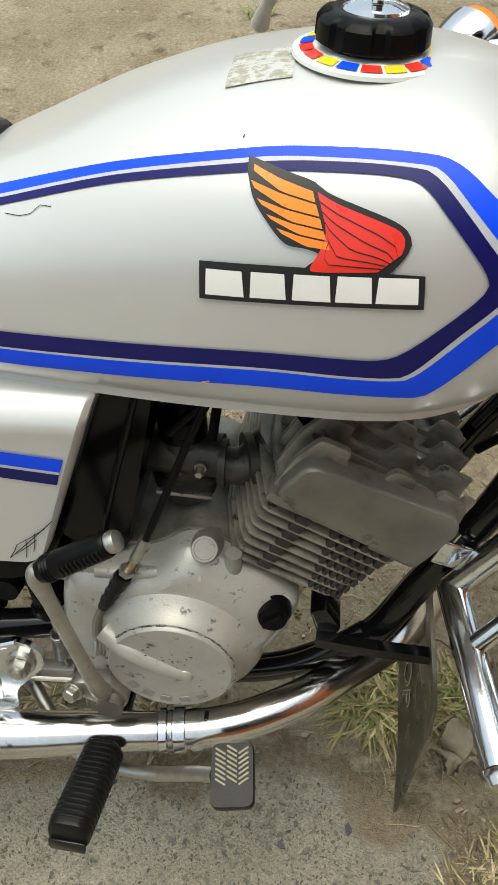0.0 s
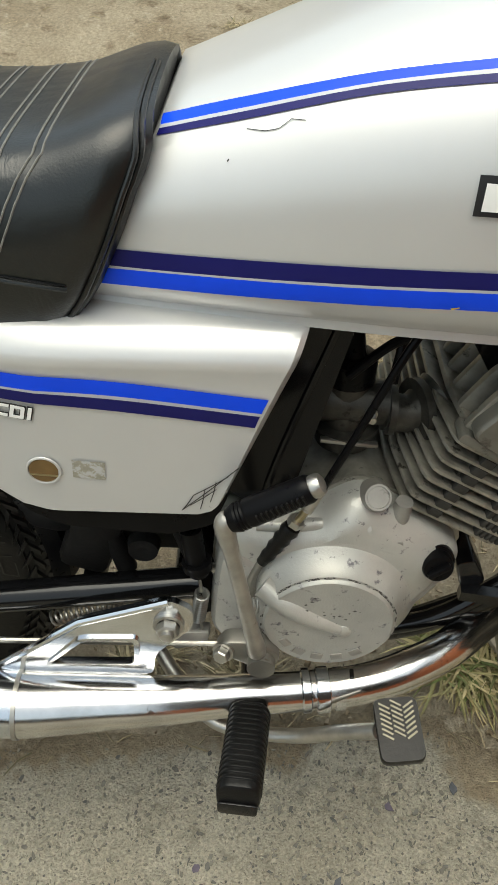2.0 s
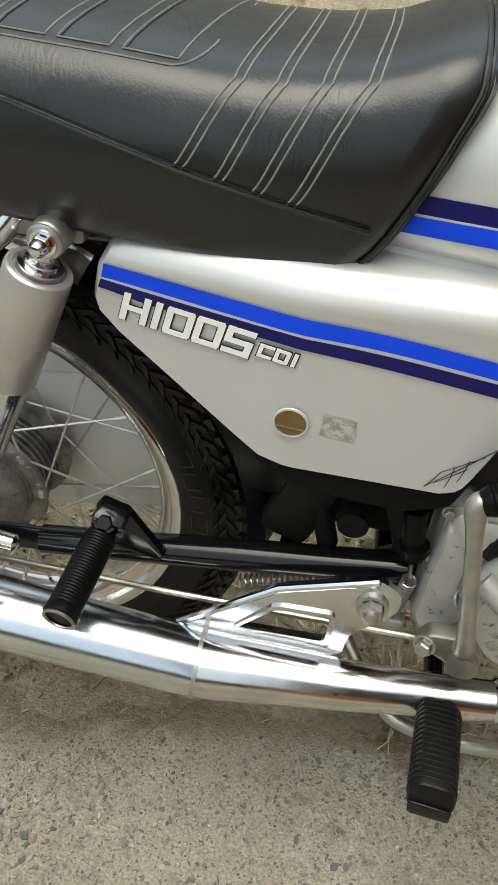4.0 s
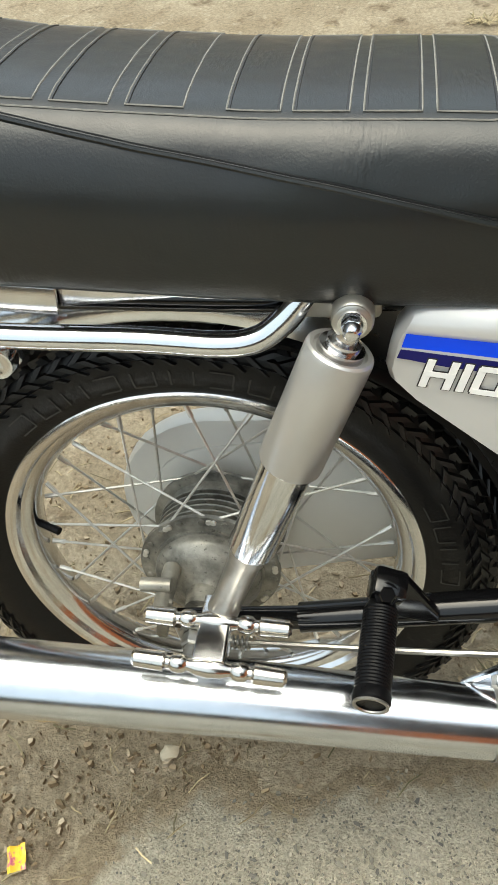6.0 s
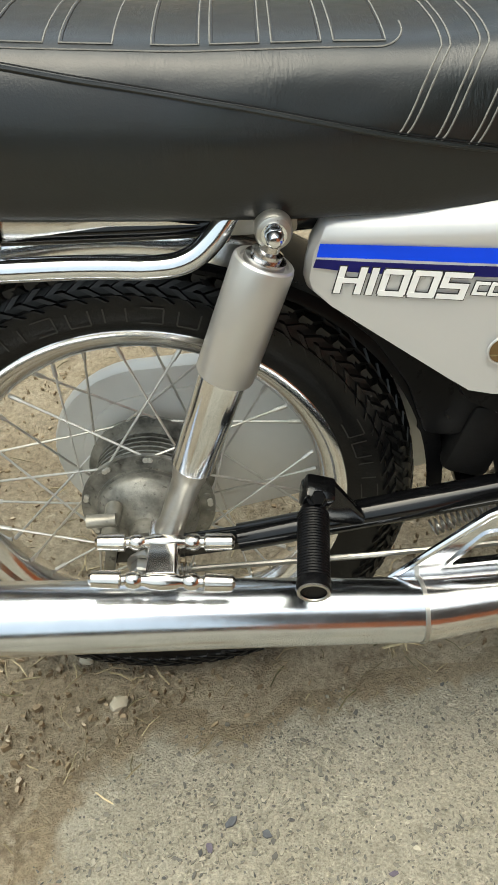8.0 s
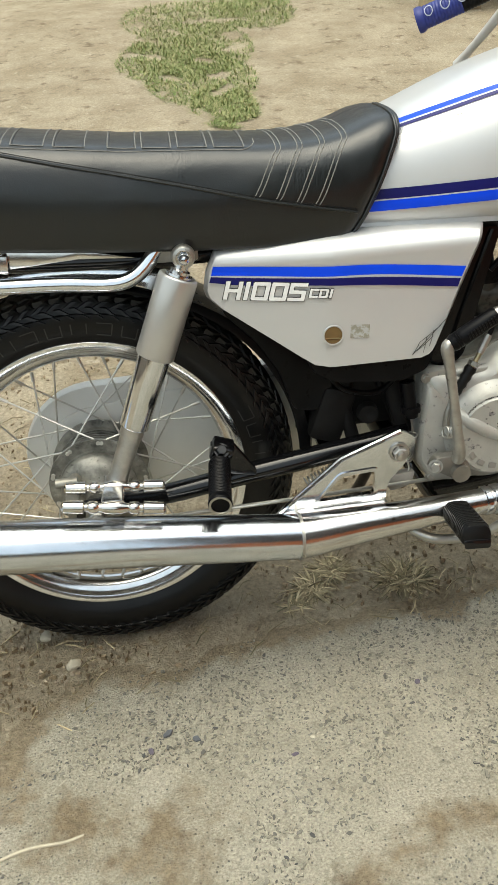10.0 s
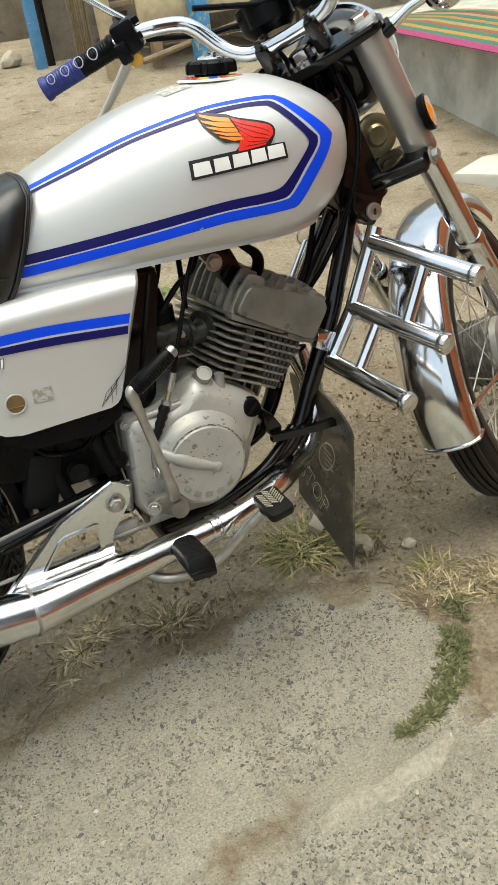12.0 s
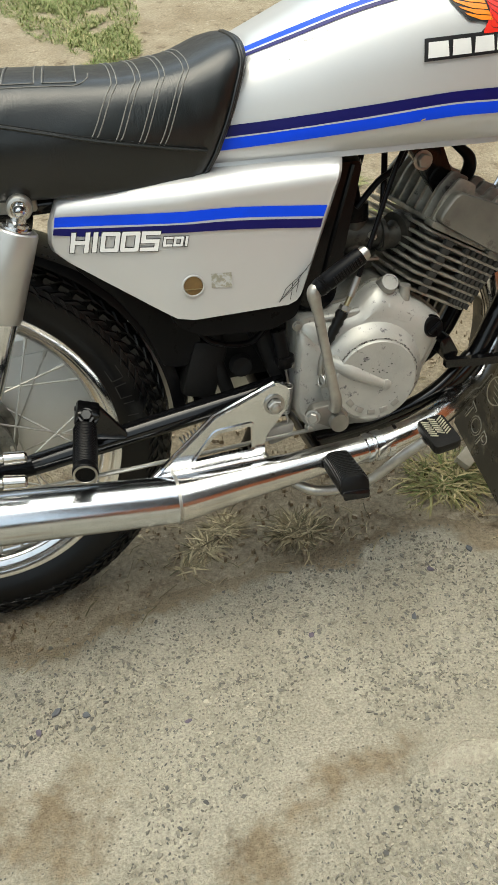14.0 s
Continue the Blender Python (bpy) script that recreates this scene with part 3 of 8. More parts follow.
NAVY_IN_UP = [(0.4315, 0.7625), (0.485, 0.777), (0.566, 0.7991), (0.65, 0.8126), (0.7, 0.8151), (0.732, 0.8141), (0.747, 0.8101), (0.762, 0.795), (0.779, 0.775), (0.7845, 0.767)]
BLUE_OUT_LO = [(0.380, 0.664), (0.455, 0.667), (0.55, 0.672), (0.648, 0.678), (0.707, 0.677), (0.742, 0.677), (0.754, 0.681), (0.779, 0.709), (0.806, 0.742), (0.818, 0.763)]
BLUE_IN_LO = [(0.387, 0.679), (0.456, 0.682), (0.55, 0.687), (0.649, 0.6935), (0.706, 0.6925), (0.735, 0.693), (0.746, 0.6985), (0.769, 0.725), (0.791, 0.751), (0.800, 0.764)]
NAVY_OUT_LO = [(0.388, 0.682), (0.456, 0.6845), (0.55, 0.690), (0.649, 0.6965), (0.706, 0.6955), (0.733, 0.696), (0.744, 0.7015), (0.766, 0.728), (0.788, 0.753), (0.797, 0.765)]
NAVY_IN_LO = [(0.394, 0.695), (0.456, 0.6975), (0.55, 0.703), (0.649, 0.709), (0.705, 0.709), (0.724, 0.7095), (0.737, 0.715), (0.757, 0.735), (0.776, 0.757), (0.7845, 0.767)]


def drawn(line, rise, start=0.785, k=0.38):
    """The line lifted by rise, with its front drawn out towards the tank's nose."""
    return [(x + max(0.0, x - start) * k, z + rise) for x, z in line]


BLUE_OUT_UP, BLUE_IN_UP, NAVY_OUT_UP, NAVY_IN_UP = (drawn(q, 0.0) for q in (BLUE_OUT_UP, BLUE_IN_UP, NAVY_OUT_UP, NAVY_IN_UP))
BLUE_OUT_LO, BLUE_IN_LO, NAVY_OUT_LO, NAVY_IN_LO = (drawn(q[:-2], d, 0.69, 0.12) + drawn([q[-2]], d * 0.5, 0.69, 0.11) + drawn([q[-1]], 0.0) for q, d in ((BLUE_OUT_LO, 0.0055), (BLUE_IN_LO, 0.003), (NAVY_OUT_LO, 0.002), (NAVY_IN_LO, 0.001)))
both("blue_stripe", BLUE_OUT_UP, BLUE_IN_UP, tank_y, BLUE, tank, n=70)
both("navy_stripe", NAVY_OUT_UP, NAVY_IN_UP, tank_y, NAVY, tank, n=70)
both("blue_stripe", BLUE_OUT_LO, BLUE_IN_LO, tank_y, BLUE, tank, n=70)
both("navy_stripe", NAVY_OUT_LO, NAVY_IN_LO, tank_y, NAVY, tank, n=70)
both("white_pinstripe", BLUE_IN_UP, NAVY_OUT_UP, tank_y, PIN, tank, n=70, m=1)
both("white_pinstripe", BLUE_IN_LO, NAVY_OUT_LO, tank_y, PIN, tank, n=70, m=1)
# mark: orange and red wing over a row of white blocks, both outlined in black
both("mark_outline", [(0.650, 0.820), (0.672, 0.8145), (0.688, 0.8105), (0.697, 0.8055), (0.733, 0.794), (0.742, 0.785), (0.739, 0.776), (0.730, 0.7655)],
     [(0.650, 0.812), (0.6535, 0.801), (0.661, 0.791), (0.672, 0.780), (0.684, 0.778), (0.692, 0.775), (0.684, 0.768), (0.682, 0.764)], tank_y, INK, tank, 0.0018, 30, 8)
FEATHERS = [((0.6535, 0.8165), (0.687, 0.8065), (0.653, 0.811), (0.6885, 0.8015)), ((0.652, 0.8095), (0.689, 0.8005), (0.6555, 0.803), (0.691, 0.795)), ((0.6555, 0.8015), (0.6915, 0.794), (0.661, 0.796), (0.693, 0.789)),
            ((0.661, 0.7945), (0.6935, 0.788), (0.667, 0.7895), (0.6955, 0.7835)), ((0.667, 0.788), (0.696, 0.7825), (0.6735, 0.7825), (0.6975, 0.7785))]
for a, b, c, d in FEATHERS:
    mid = ((a[0] * 0.55 + b[0] * 0.45), (a[1] * 0.55 + b[1] * 0.45) - 0.0008)
    mid2 = ((c[0] * 0.55 + d[0] * 0.45), (c[1] * 0.55 + d[1] * 0.45) - 0.0012)
    both("feather", [a, mid, b], [((a[0] + c[0]) / 2, (a[1] + c[1]) / 2), mid2, d], tank_y, ORANGE, tank, 0.0025, 10, 2)
RED_UP = [(0.6895, 0.8065), (0.701, 0.8015), (0.733, 0.791), (0.7385, 0.7845), (0.737, 0.778)]
RED_LO = [(0.6985, 0.7785), (0.694, 0.774), (0.686, 0.7665), (0.71, 0.767), (0.7245, 0.768)]
both("wing_root", RED_UP, RED_LO, tank_y, RED, tank, 0.0025, 16, 8)
for k in range(1, 6):
    f = k / 6
    a, b = np.array(RED_UP), np.array(RED_LO)
    q = resample(a * (1 - f) + b * f, 10)
    both("wing_line", q, [(x, z + 0.0007) for x, z in q], tank_y, INK, tank, 0.0030, 10, 1)
both("word_backing", [(0.6215, 0.7665), (0.66, 0.7675), (0.70, 0.768), (0.751, 0.7665)], [(0.6205, 0.7435), (0.66, 0.7445), (0.70, 0.7455), (0.752, 0.7465)], tank_y, INK, tank, 0.0018, 24, 4)
for x0, x1 in ((0.6245, 0.648), (0.6515, 0.673), (0.6765, 0.699), (0.7015, 0.7225), (0.7245, 0.7485)):
    rise = (x0 - 0.62) * 0.025
    both("word_block", [(x0 + 0.001, 0.7625 + rise), (x1 - 0.001, 0.7628 + rise)], [(x0, 0.7468 + rise), (x1, 0.7472 + rise)], tank_y, WHITE, tank, 0.0026, 8, 4)
q = resample([(0.489, 0.7735), (0.500, 0.774), (0.508, 0.776), (0.5155, 0.7815), (0.524, 0.782)], 14)
both("scratch", q, [(x, z + 0.0004) for x, z in q], tank_y, INK, tank, 0.0008, 14, 1)
both("scratch", [(0.618, 0.6835), (0.623, 0.685)], [(0.619, 0.6825), (0.6235, 0.6842)], tank_y, YELLOW, tank, 0.0022, 4, 1)
for x, z in ((0.6455, 0.8265), (0.477, 0.757), (0.742, 0.699)):
    both("chip", [(x, z), (x + 0.0012, z + 0.0014)], [(x + 0.0006, z - 0.0004), (x + 0.0018, z + 0.001)], tank_y, INK, tank, 0.0009, 3, 1)

# cap with its sticker ring, on the tank's top
CAPC = Vector((0.717, -0.034, 0.8555))
CAPM = Matrix.Translation(CAPC) @ pose(0, 0, 0, 3.5, 4, 0)


def cap_part(name, prof, material, parent, seg=48, label=""):
    ob = part(name, lathe((0, 0, 0), (0, 0, 1), prof, seg), material, parent, label)
    ob.matrix_basis = CAPM
    return ob


RING = mat("white_sticker", (0.72, 0.75, 0.70), 0.4, 0, 0.05, 40, 0.0)
cap_part("cap_sticker", [(-0.004, 0.026), (0.0016, 0.028), (-0.0016, 0.0475), (-0.0040, 0.0480)], RING, tank, 48, "round sticker ring with coloured flags")
FLAG = [YELLOW, BLUE, YELLOW, RED, RED, WHITE, RED, YELLOW, BLUE, RED, RED, YELLOW, BLUE, RED, YELLOW, RED, BLUE, YELLOW]
for k in range(18):
    bm = bmesh.new()
    a0, a1 = radians(20 * k + 1.5), radians(20 * k + 18.5)
    for r0, r1, x0, x1 in ((0.0355, 0.0435, 0.0, 1.0),):
        ring_in = [bm.verts.new((r0 * math.cos(a0 + (a1 - a0) * j / 5), r0 * math.sin(a0 + (a1 - a0) * j / 5), 0.0012)) for j in range(6)]
        ring_out = [bm.verts.new((r1 * math.cos(a0 + (a1 - a0) * j / 5), r1 * math.sin(a0 + (a1 - a0) * j / 5), -0.0002)) for j in range(6)]
        grid_faces(bm, [ring_in, ring_out])
    ob = part("flag", bm, FLAG[k], tank)
    ob.matrix_basis = CAPM
bm = bmesh.new()
rings = []
for h, r in ((0.001, 0.022), (0.0038, 0.024), (0.0042, 0.0330), (0.0055, 0.0350), (0.0165, 0.0345), (0.0195, 0.0320), (0.0212, 0.0270), (0.0218, 0.0235)):
    rings.append([bm.verts.new(((r - (0.0030 if j % 12 < 4 and 0.005 < h < 0.021 else 0)) * math.cos(2 * math.pi * j / 96), (r - (0.0030 if j % 12 < 4 and 0.005 < h < 0.021 else 0)) * math.sin(2 * math.pi * j / 96), h)) for j in range(96)])
grid_faces(bm, rings, wrap=True)
bm.faces.new(rings[-1])
ob = part("filler_cap", bm, PLASTIC, tank, "black scalloped fuel cap with chrome centre")
ob.matrix_basis = CAPM
cap_part("cap_disc", [(0.0212, 0.0), (0.0212, 0.0205), (0.0235, 0.0195), (0.0265, 0.012), (0.0275, 0)], CHROME, tank)
ob = part("lock_cover", box((0.0, -0.006, 0.0275), (0.007, 0.018, 0.005), 0.0018), CHROME, tank)
ob.matrix_basis = CAPM
# worn paper sticker patch on the tank top
PATCH = mat("peeled_sticker", (0.36, 0.345, 0.275), 0.6, 0.2, 0.25, 130, 0.5, 500, spots=(0.50, 0.505, 0.50), spot_scale=130, spot_edge=0.47)


def tank_top_z(x, y):
    best = min((tank_point(u, s) for u in np.linspace(max(0, (x - 0.46) / 0.36), min(1, (x - 0.40) / 0.36), 14) for s in np.linspace(0.8, 1, 24)), key=lambda p: (p[0] - x) ** 2 + (p[1] - y) ** 2)
    return best[2]


bm = bmesh.new()
rows = [[bm.verts.new((x + 0.02 * (y + 0.05), y, tank_top_z(x, y) + 0.0005)) for x in np.linspace(0.632, 0.672, 6)] for y in np.linspace(-0.070, -0.022, 6)]
grid_faces(bm, rows)
part("worn_sticker", bm, PATCH, tank, "peeled rectangular sticker residue", 80)

# ---- side cover ----
SC_Z = [0.483, 0.487, 0.492, 0.50, 0.52, 0.545, 0.57, 0.585, 0.595, 0.605, 0.618, 0.622, 0.627, 0.632, 0.637, 0.642, 0.6465]
SC_L = ([0.483, 0.487, 0.50, 0.569, 0.580, 0.592, 0.617, 0.641, 0.652], [0.330, 0.310, 0.291, 0.1955, 0.182, 0.1765, 0.181, 0.1935, 0.202])
SC_R = ([0.483, 0.488, 0.500, 0.652], [0.455, 0.469, 0.475, 0.5355])


def sc_y(x, z):
    y = -(0.113 + 0.020 * min(1.0, max(0.0, (x - 0.19) / 0.15)))
    if z > 0.618:
        k = min(1.0, (z - 0.618) / 0.034)
        y += 0.016 * k - 0.006 * math.sin(math.pi * min(1.0, k * 1.2)) * (k > 0.0)
    return y


bm = bmesh.new()
rows = []
for z in SC_Z:
    xl, xr = interp(z, *SC_L), interp(z, *SC_R)
    row = [bm.verts.new((xl + 0.004, -0.080, z + (0.004 if z < 0.6 else 0))), bm.verts.new((xl + 0.0005, sc_y(xl, z) + 0.010, z))]
    for t in [0.0, 0.015] + list(np.linspace(0.04, 0.96, 22)) + [0.985, 1.0]:
        x = xl + (xr - xl) * t
        edge_in = 0.005 * (abs(t - 0.5) > 0.495)
        row.append(bm.verts.new((x + (0.002 if t == 0 else 0), sc_y(x, z) + edge_in, z)))
    row += [bm.verts.new((xr + 0.001, sc_y(xr, z) + 0.012, z)), bm.verts.new((xr - 0.006, -0.085, z))]
    rows.append(row)
first = [bm.verts.new((v.co.x, v.co.y + 0.006, v.co.z - 0.002)) for v in rows[0]]
first2 = [bm.verts.new((v.co.x, -0.085, v.co.z + 0.002)) for v in rows[0]]
last = [bm.verts.new((v.co.x, v.co.y + 0.006, v.co.z + 0.003)) for v in rows[-1]]
last2 = [bm.verts.new((v.co.x, -0.07, v.co.z + 0.004)) for v in rows[-1]]
grid_faces(bm, [first2, first] + rows + [last, last2])
side_cover = part("side_cover", bm, SILVER, bike, "silver side cover with blue stripe and lettering", 40)
both("blue_stripe", [(0.191, 0.6248), (0.235, 0.622), (0.319, 0.6165), (0.398, 0.6125), (0.507, 0.600)], [(0.188, 0.6135), (0.233, 0.6105), (0.318, 0.604), (0.398, 0.600), (0.502, 0.5875)], sc_y, BLUE, side_cover, 0.0014, 40, 3)
both("navy_stripe", [(0.1875, 0.612), (0.232, 0.608), (0.317, 0.602), (0.398, 0.597), (0.501, 0.585)], [(0.185, 0.605), (0.230, 0.5985), (0.316, 0.593), (0.398, 0.5865), (0.4975, 0.5745)], sc_y, NAVY, side_cover, 0.0014, 40, 3)
both("white_pinstripe", [(0.188, 0.6135), (0.233, 0.6105), (0.318, 0.604), (0.398, 0.600), (0.502, 0.5875)], [(0.1875, 0.612), (0.232, 0.608), (0.317, 0.602), (0.398, 0.597), (0.501, 0.585)], sc_y, PIN, side_cover, 0.0014, 40, 1)


def stroke_letters(word, x, z, h, w, gap, t, slant, name):
    """Wide slanted outline letters built from straight strokes, on the side cover."""
    GLYPH = {"H": [(0, 0, 0, 1), (1, 0, 1, 1), (0, 0.5, 1, 0.5)], "1": [(0.5, 0, 0.5, 1)],
             "0": [(0, 0.08, 0, 0.92), (1, 0.08, 1, 0.92), (0.05, 0, 0.95, 0), (0.05, 1, 0.95, 1)],
             "S": [(0.0, 0, 1, 0), (1, 0, 1, 0.5), (0, 0.5, 1, 0.5), (0, 0.5, 0, 1), (0, 1, 1.0, 1)],
             "C": [(0, 0, 1, 0), (0, 0, 0, 1), (0, 1, 1, 1)], "D": [(0, 0, 0, 1), (0, 0, 0.92, 0), (0, 1, 0.92, 1), (1, 0.06, 1, 0.94)], "I": [(0.5, 0, 0.5, 1)]}
    for ch in word:
        cw = w * (0.28 if ch in "1I" else 1.0)
        for grow, material, lift in ((0.0008, INK, 0.0012), (0.0, WHITE, 0.0018)):
            bm = bmesh.new()
            for j, (a, b, c, d) in enumerate(GLYPH[ch]):
                hx, hz = (t / 2 + grow), (t * 0.42 + grow)
                if ch in "1I":
                    a = c = 0.5
                x0, x1 = x + a * cw - hx, x + c * cw + hx
                z0, z1 = z + min(b, d) * h - hz, z + max(b, d) * h + hz
                vs = []
                for px_, pz_ in ((x0, z0), (x1, z0), (x1, z1), (x0, z1)):
                    xx = px_ + slant * (pz_ - z)
                    zz = pz_ - 0.088 * (xx - 0.2005)
                    vs.append(bm.verts.new((xx, sc_y(xx, min(zz, 0.617)) - lift - 0.00014 * j, zz)))
                bm.faces.new(vs)
            r = bmesh.ops.extrude_face_region(bm, geom=bm.faces[:])
            bmesh.ops.translate(bm, verts=[g for g in r["geom"] if isinstance(g, bmesh.types.BMVert)], vec=(0, -0.0003 if grow else -0.0004, 0))
            part(name, bm, material, side_cover)
        x += cw + gap


stroke_letters("H100S", 0.2030, 0.5850, 0.0190, 0.0160, 0.0067, 0.0052, 0.28, "model_letter")
stroke_letters("CDI", 0.3080, 0.5890, 0.0090, 0.0079, 0.0041, 0.0030, 0.28, "model_letter")
HOLE_BG = mat("brown_recess", (0.16, 0.095, 0.03), 0.6, 0, 0.2, 60, 0.1)
part("key_hole", lathe((0.336, -0.1342, 0.527), (0, -1, 0), [(-0.002, 0.0), (-0.002, 0.0115), (0.0009, 0.0118), (0.0012, 0.0125), (0.0009, 0.0135), (0.0, 0.0138)], 32), SILVER, side_cover)
part("recess", lathe((0.336, -0.1345, 0.527), (0, -1, 0), [(0.0, 0.0), (0.0, 0.0114)], 32), HOLE_BG, side_cover, "brown round lock recess")
part("slot_edge", box((0.336, -0.1350, 0.523), (0.021, 0.001, 0.001), 0, pose(0, 0, 0, 0, 4, 0)), BRASS, side_cover)
both("worn_sticker", [(0.359, 0.5385), (0.384, 0.5365)], [(0.358, 0.5205), (0.383, 0.5185)], sc_y, PATCH, side_cover, 0.0010, 10, 8)
for a, b in (((0.4405, 0.4885), (0.4855, 0.535)), ((0.4405, 0.4885), (0.450, 0.505)), ((0.450, 0.505), (0.478, 0.526)), ((0.447, 0.494), (0.468, 0.512)), ((0.455, 0.490), (0.459, 0.512)), ((0.463, 0.498), (0.468, 0.520)), ((0.467, 0.489), (0.4545, 0.4995)), ((0.4725, 0.503), (0.459, 0.5125)), ((0.478, 0.516), (0.4695, 0.5215))):
    both("crack_line", [a, ((a[0] + b[0]) / 2 + 0.0006, (a[1] + b[1]) / 2), b], [(a[0] + 0.0006, a[1] - 0.0004), ((a[0] + b[0]) / 2 + 0.0013, (a[1] + b[1]) / 2 - 0.0005), (b[0] + 0.0007, b[1] - 0.0004)], sc_y, INK, side_cover, 0.0010, 8, 1)

# ---- seat ----
SEAT_TOP = ([-0.33, -0.20, -0.09, 0.0, 0.1, 0.2, 0.27, 0.32, 0.364, 0.40, 0.44], [0.836, 0.814, 0.792, 0.781, 0.770, 0.764, 0.7585, 0.759, 0.765, 0.778, 0.788])
SEAT_BOT = ([-0.33, -0.117, 0.077, 0.177, 0.347, 0.44], [0.694, 0.669, 0.651, 0.644, 0.637, 0.640])
SEAT_SEC = [(0.86, 0.0), (0.97, 0.015), (1.0, 0.06), (1.045, 0.25), (1.070, 0.45), (1.055, 0.62), (1.015, 0.76), (0.960, 0.865), (0.890, 0.935), (0.80, 0.978), (0.64, 1.003), (0.40, 1.02), (0.0, 1.03)]


def seat_point(u, k):
    """u along the seat, k along the section from the lower edge (0) to the middle of the top (12)."""
    i = min(int(k), len(SEAT_SEC) - 2)
    f = k - i
    g = SEAT_SEC[i][0] * (1 - f) + SEAT_SEC[i + 1][0] * f
    s = SEAT_SEC[i][1] * (1 - f) + SEAT_SEC[i + 1][1] * f
    xf = interp(s, [0, 0.06, 0.2, 0.5, 0.85, 1.0, 1.1], [0.350, 0.374, 0.388, 0.410, 0.4315, 0.431, 0.431])
    x = -0.33 + (xf + 0.33) * u
    w = 0.118 * interp(u, [0, 0.85, 0.97, 1], [1.0, 1.0, 0.97, 0.93])
    round_in = interp(u, [0.965, 0.985, 1.0], [0, 0.003, 0.012])
    zb, zt = interp(x, *SEAT_BOT), interp(x, *SEAT_TOP) - (round_in * 0.35 if s > 0.7 else 0)
    y = -(w - round_in) * g
    wob = 0.0012 * noise.noise((x * 22, k * 0.9, 1)) if 1 < k < 7 else 0
    return (x, y + wob, zb + (zt - zb) * s)


def seat_at(x, k, lift=0.0):
    lo, hi = 0.0, 1.0
    for _ in range(24):
        m = (lo + hi) / 2
        if seat_point(m, k)[0] < x:
            lo = m
        else:
            hi = m
    p, q, r = (Vector(seat_point(lo, kk)) for kk in (k, min(k + 0.3, 12), max(k - 0.3, 0)))
    d = q - r
    n = Vector((0, -d.z, d.y)).normalized() if d.length else Vector((0, 0, 1))
    if n.z < 0 and n.y > 0:
        n = -n
    return p + n * lift


bm = bmesh.new()
rows = []
ks = [0, 1, 1.5, 2, 2.5, 3, 3.5, 4, 4.5, 5, 5.5, 6, 6.5, 7, 7.5, 8, 8.5, 9, 9.5, 10, 11, 12]
for u in list(np.linspace(0, 0.955, 44)) + [0.965, 0.975, 0.985, 0.993, 1.0]:
    half = [seat_point(u, k) for k in ks]
    row = [bm.verts.new(p) for p in half] + [bm.verts.new((p[0], -p[1], p[2])) for p in half[-2::-1]]
    rows.append(row)
grid_faces(bm, rows, wrap=True)
bm.faces.new(rows[0])
bm.faces.new(rows[-1][::-1])
seat = part("seat", bm, VINYL, bike, "black stitched vinyl seat with grey thread", 60)


def k_at(x, z):
    """The section parameter at a height on the seat's side."""
    lo, hi = 1.0, 9.5
    for _ in range(22):
        m = (lo + hi) / 2
        if seat_at(x, m).z < z:
            lo = m
        else:
            hi = m
    return lo


# piping along the side and at the front edge
pipe_line = [(-0.32, 0.842), (-0.2, 0.812), (-0.088, 0.785), (0.027, 0.757), (0.10, 0.740), (0.167, 0.7235), (0.249, 0.702), (0.327, 0.685), (0.372, 0.676)]
pts = [seat_at(x, k_at(x, z), 0.0004) for x, z in smooth_path(pipe_line, 5)]
part("piping", tube(pts, 0.0021, 8), VINYL, seat)
part("piping_thread", tube([p + Vector((0, -0.0008, 0.0034)) for p in pts], 0.0006, 5), RUBBER, seat)
for off in (0.0, 0.0045):
    pts = [Vector(seat_point(0.991 - off, k)) + Vector((0.0015, -0.001, 0.0005)) for k in np.linspace(1.0, 12, 30)]
    part("front_piping", tube(pts, 0.0019, 8), VINYL, seat)


def seam(pts, name="stitch"):
    part(name, tube(pts, 0.00075, 5), THREAD, seat)


# Black line painting the shade of the fold beside a seam.
def groove_shade(pts):
    part("groove_shade", tube(pts, 0.0011, 5), INK, seat)


def stitch_line(x0, k0):
    """A stitched line straight across the top from section k0 to the same place on the far side."""
    turn = interp(x0, [-0.3, -0.03, 0.12, 0.15, 0.245], [-0.06, -0.045, -0.01, 0.015, 0.04])
    out = []
    for k in list(np.linspace(k0, 12, 14)) + list(np.linspace(12, k0, 14))[1:]:
        y = seat_at(x0, k).y * (1 if len(out) < 14 else -1)
        p = seat_at(x0 + turn * (y + 0.09), k, 0.0002)
        out.append(Vector((p.x, y, p.z)))
    return out


def mirrored(pts):
    return [Vector((p.x, -p.y, p.z)) for p in pts]


# padded panels of the top, each framed by a stitched line
for x0, x1 in ((-0.301, -0.266), (-0.256, -0.220), (-0.211, -0.175), (-0.166, -0.129), (-0.120, -0.083), (-0.0745, -0.0374), (-0.027, 0.0097), (0.0205, 0.0562), (0.0823, 0.1146), (0.122, 0.1555), (0.1638, 0.1975), (0.206, 0.2415)):
    a, b = stitch_line(x0, 9.0), stitch_line(x1, 9.0)
    ends = [seat_at(x, 9.0, 0.0002) for x in np.linspace(x0, x1, 6)][1:-1]
    far = [Vector((p.x, -p.y, p.z)) for p in ends]
    seam(a[::-1] + ends + b + far[::-1] + [a[-1]])
    groove_shade([p + Vector((0.0013, 0, -0.0004)) for p in a])
    groove_shade([p + Vector((-0.0013, 0, -0.0004)) for p in b])
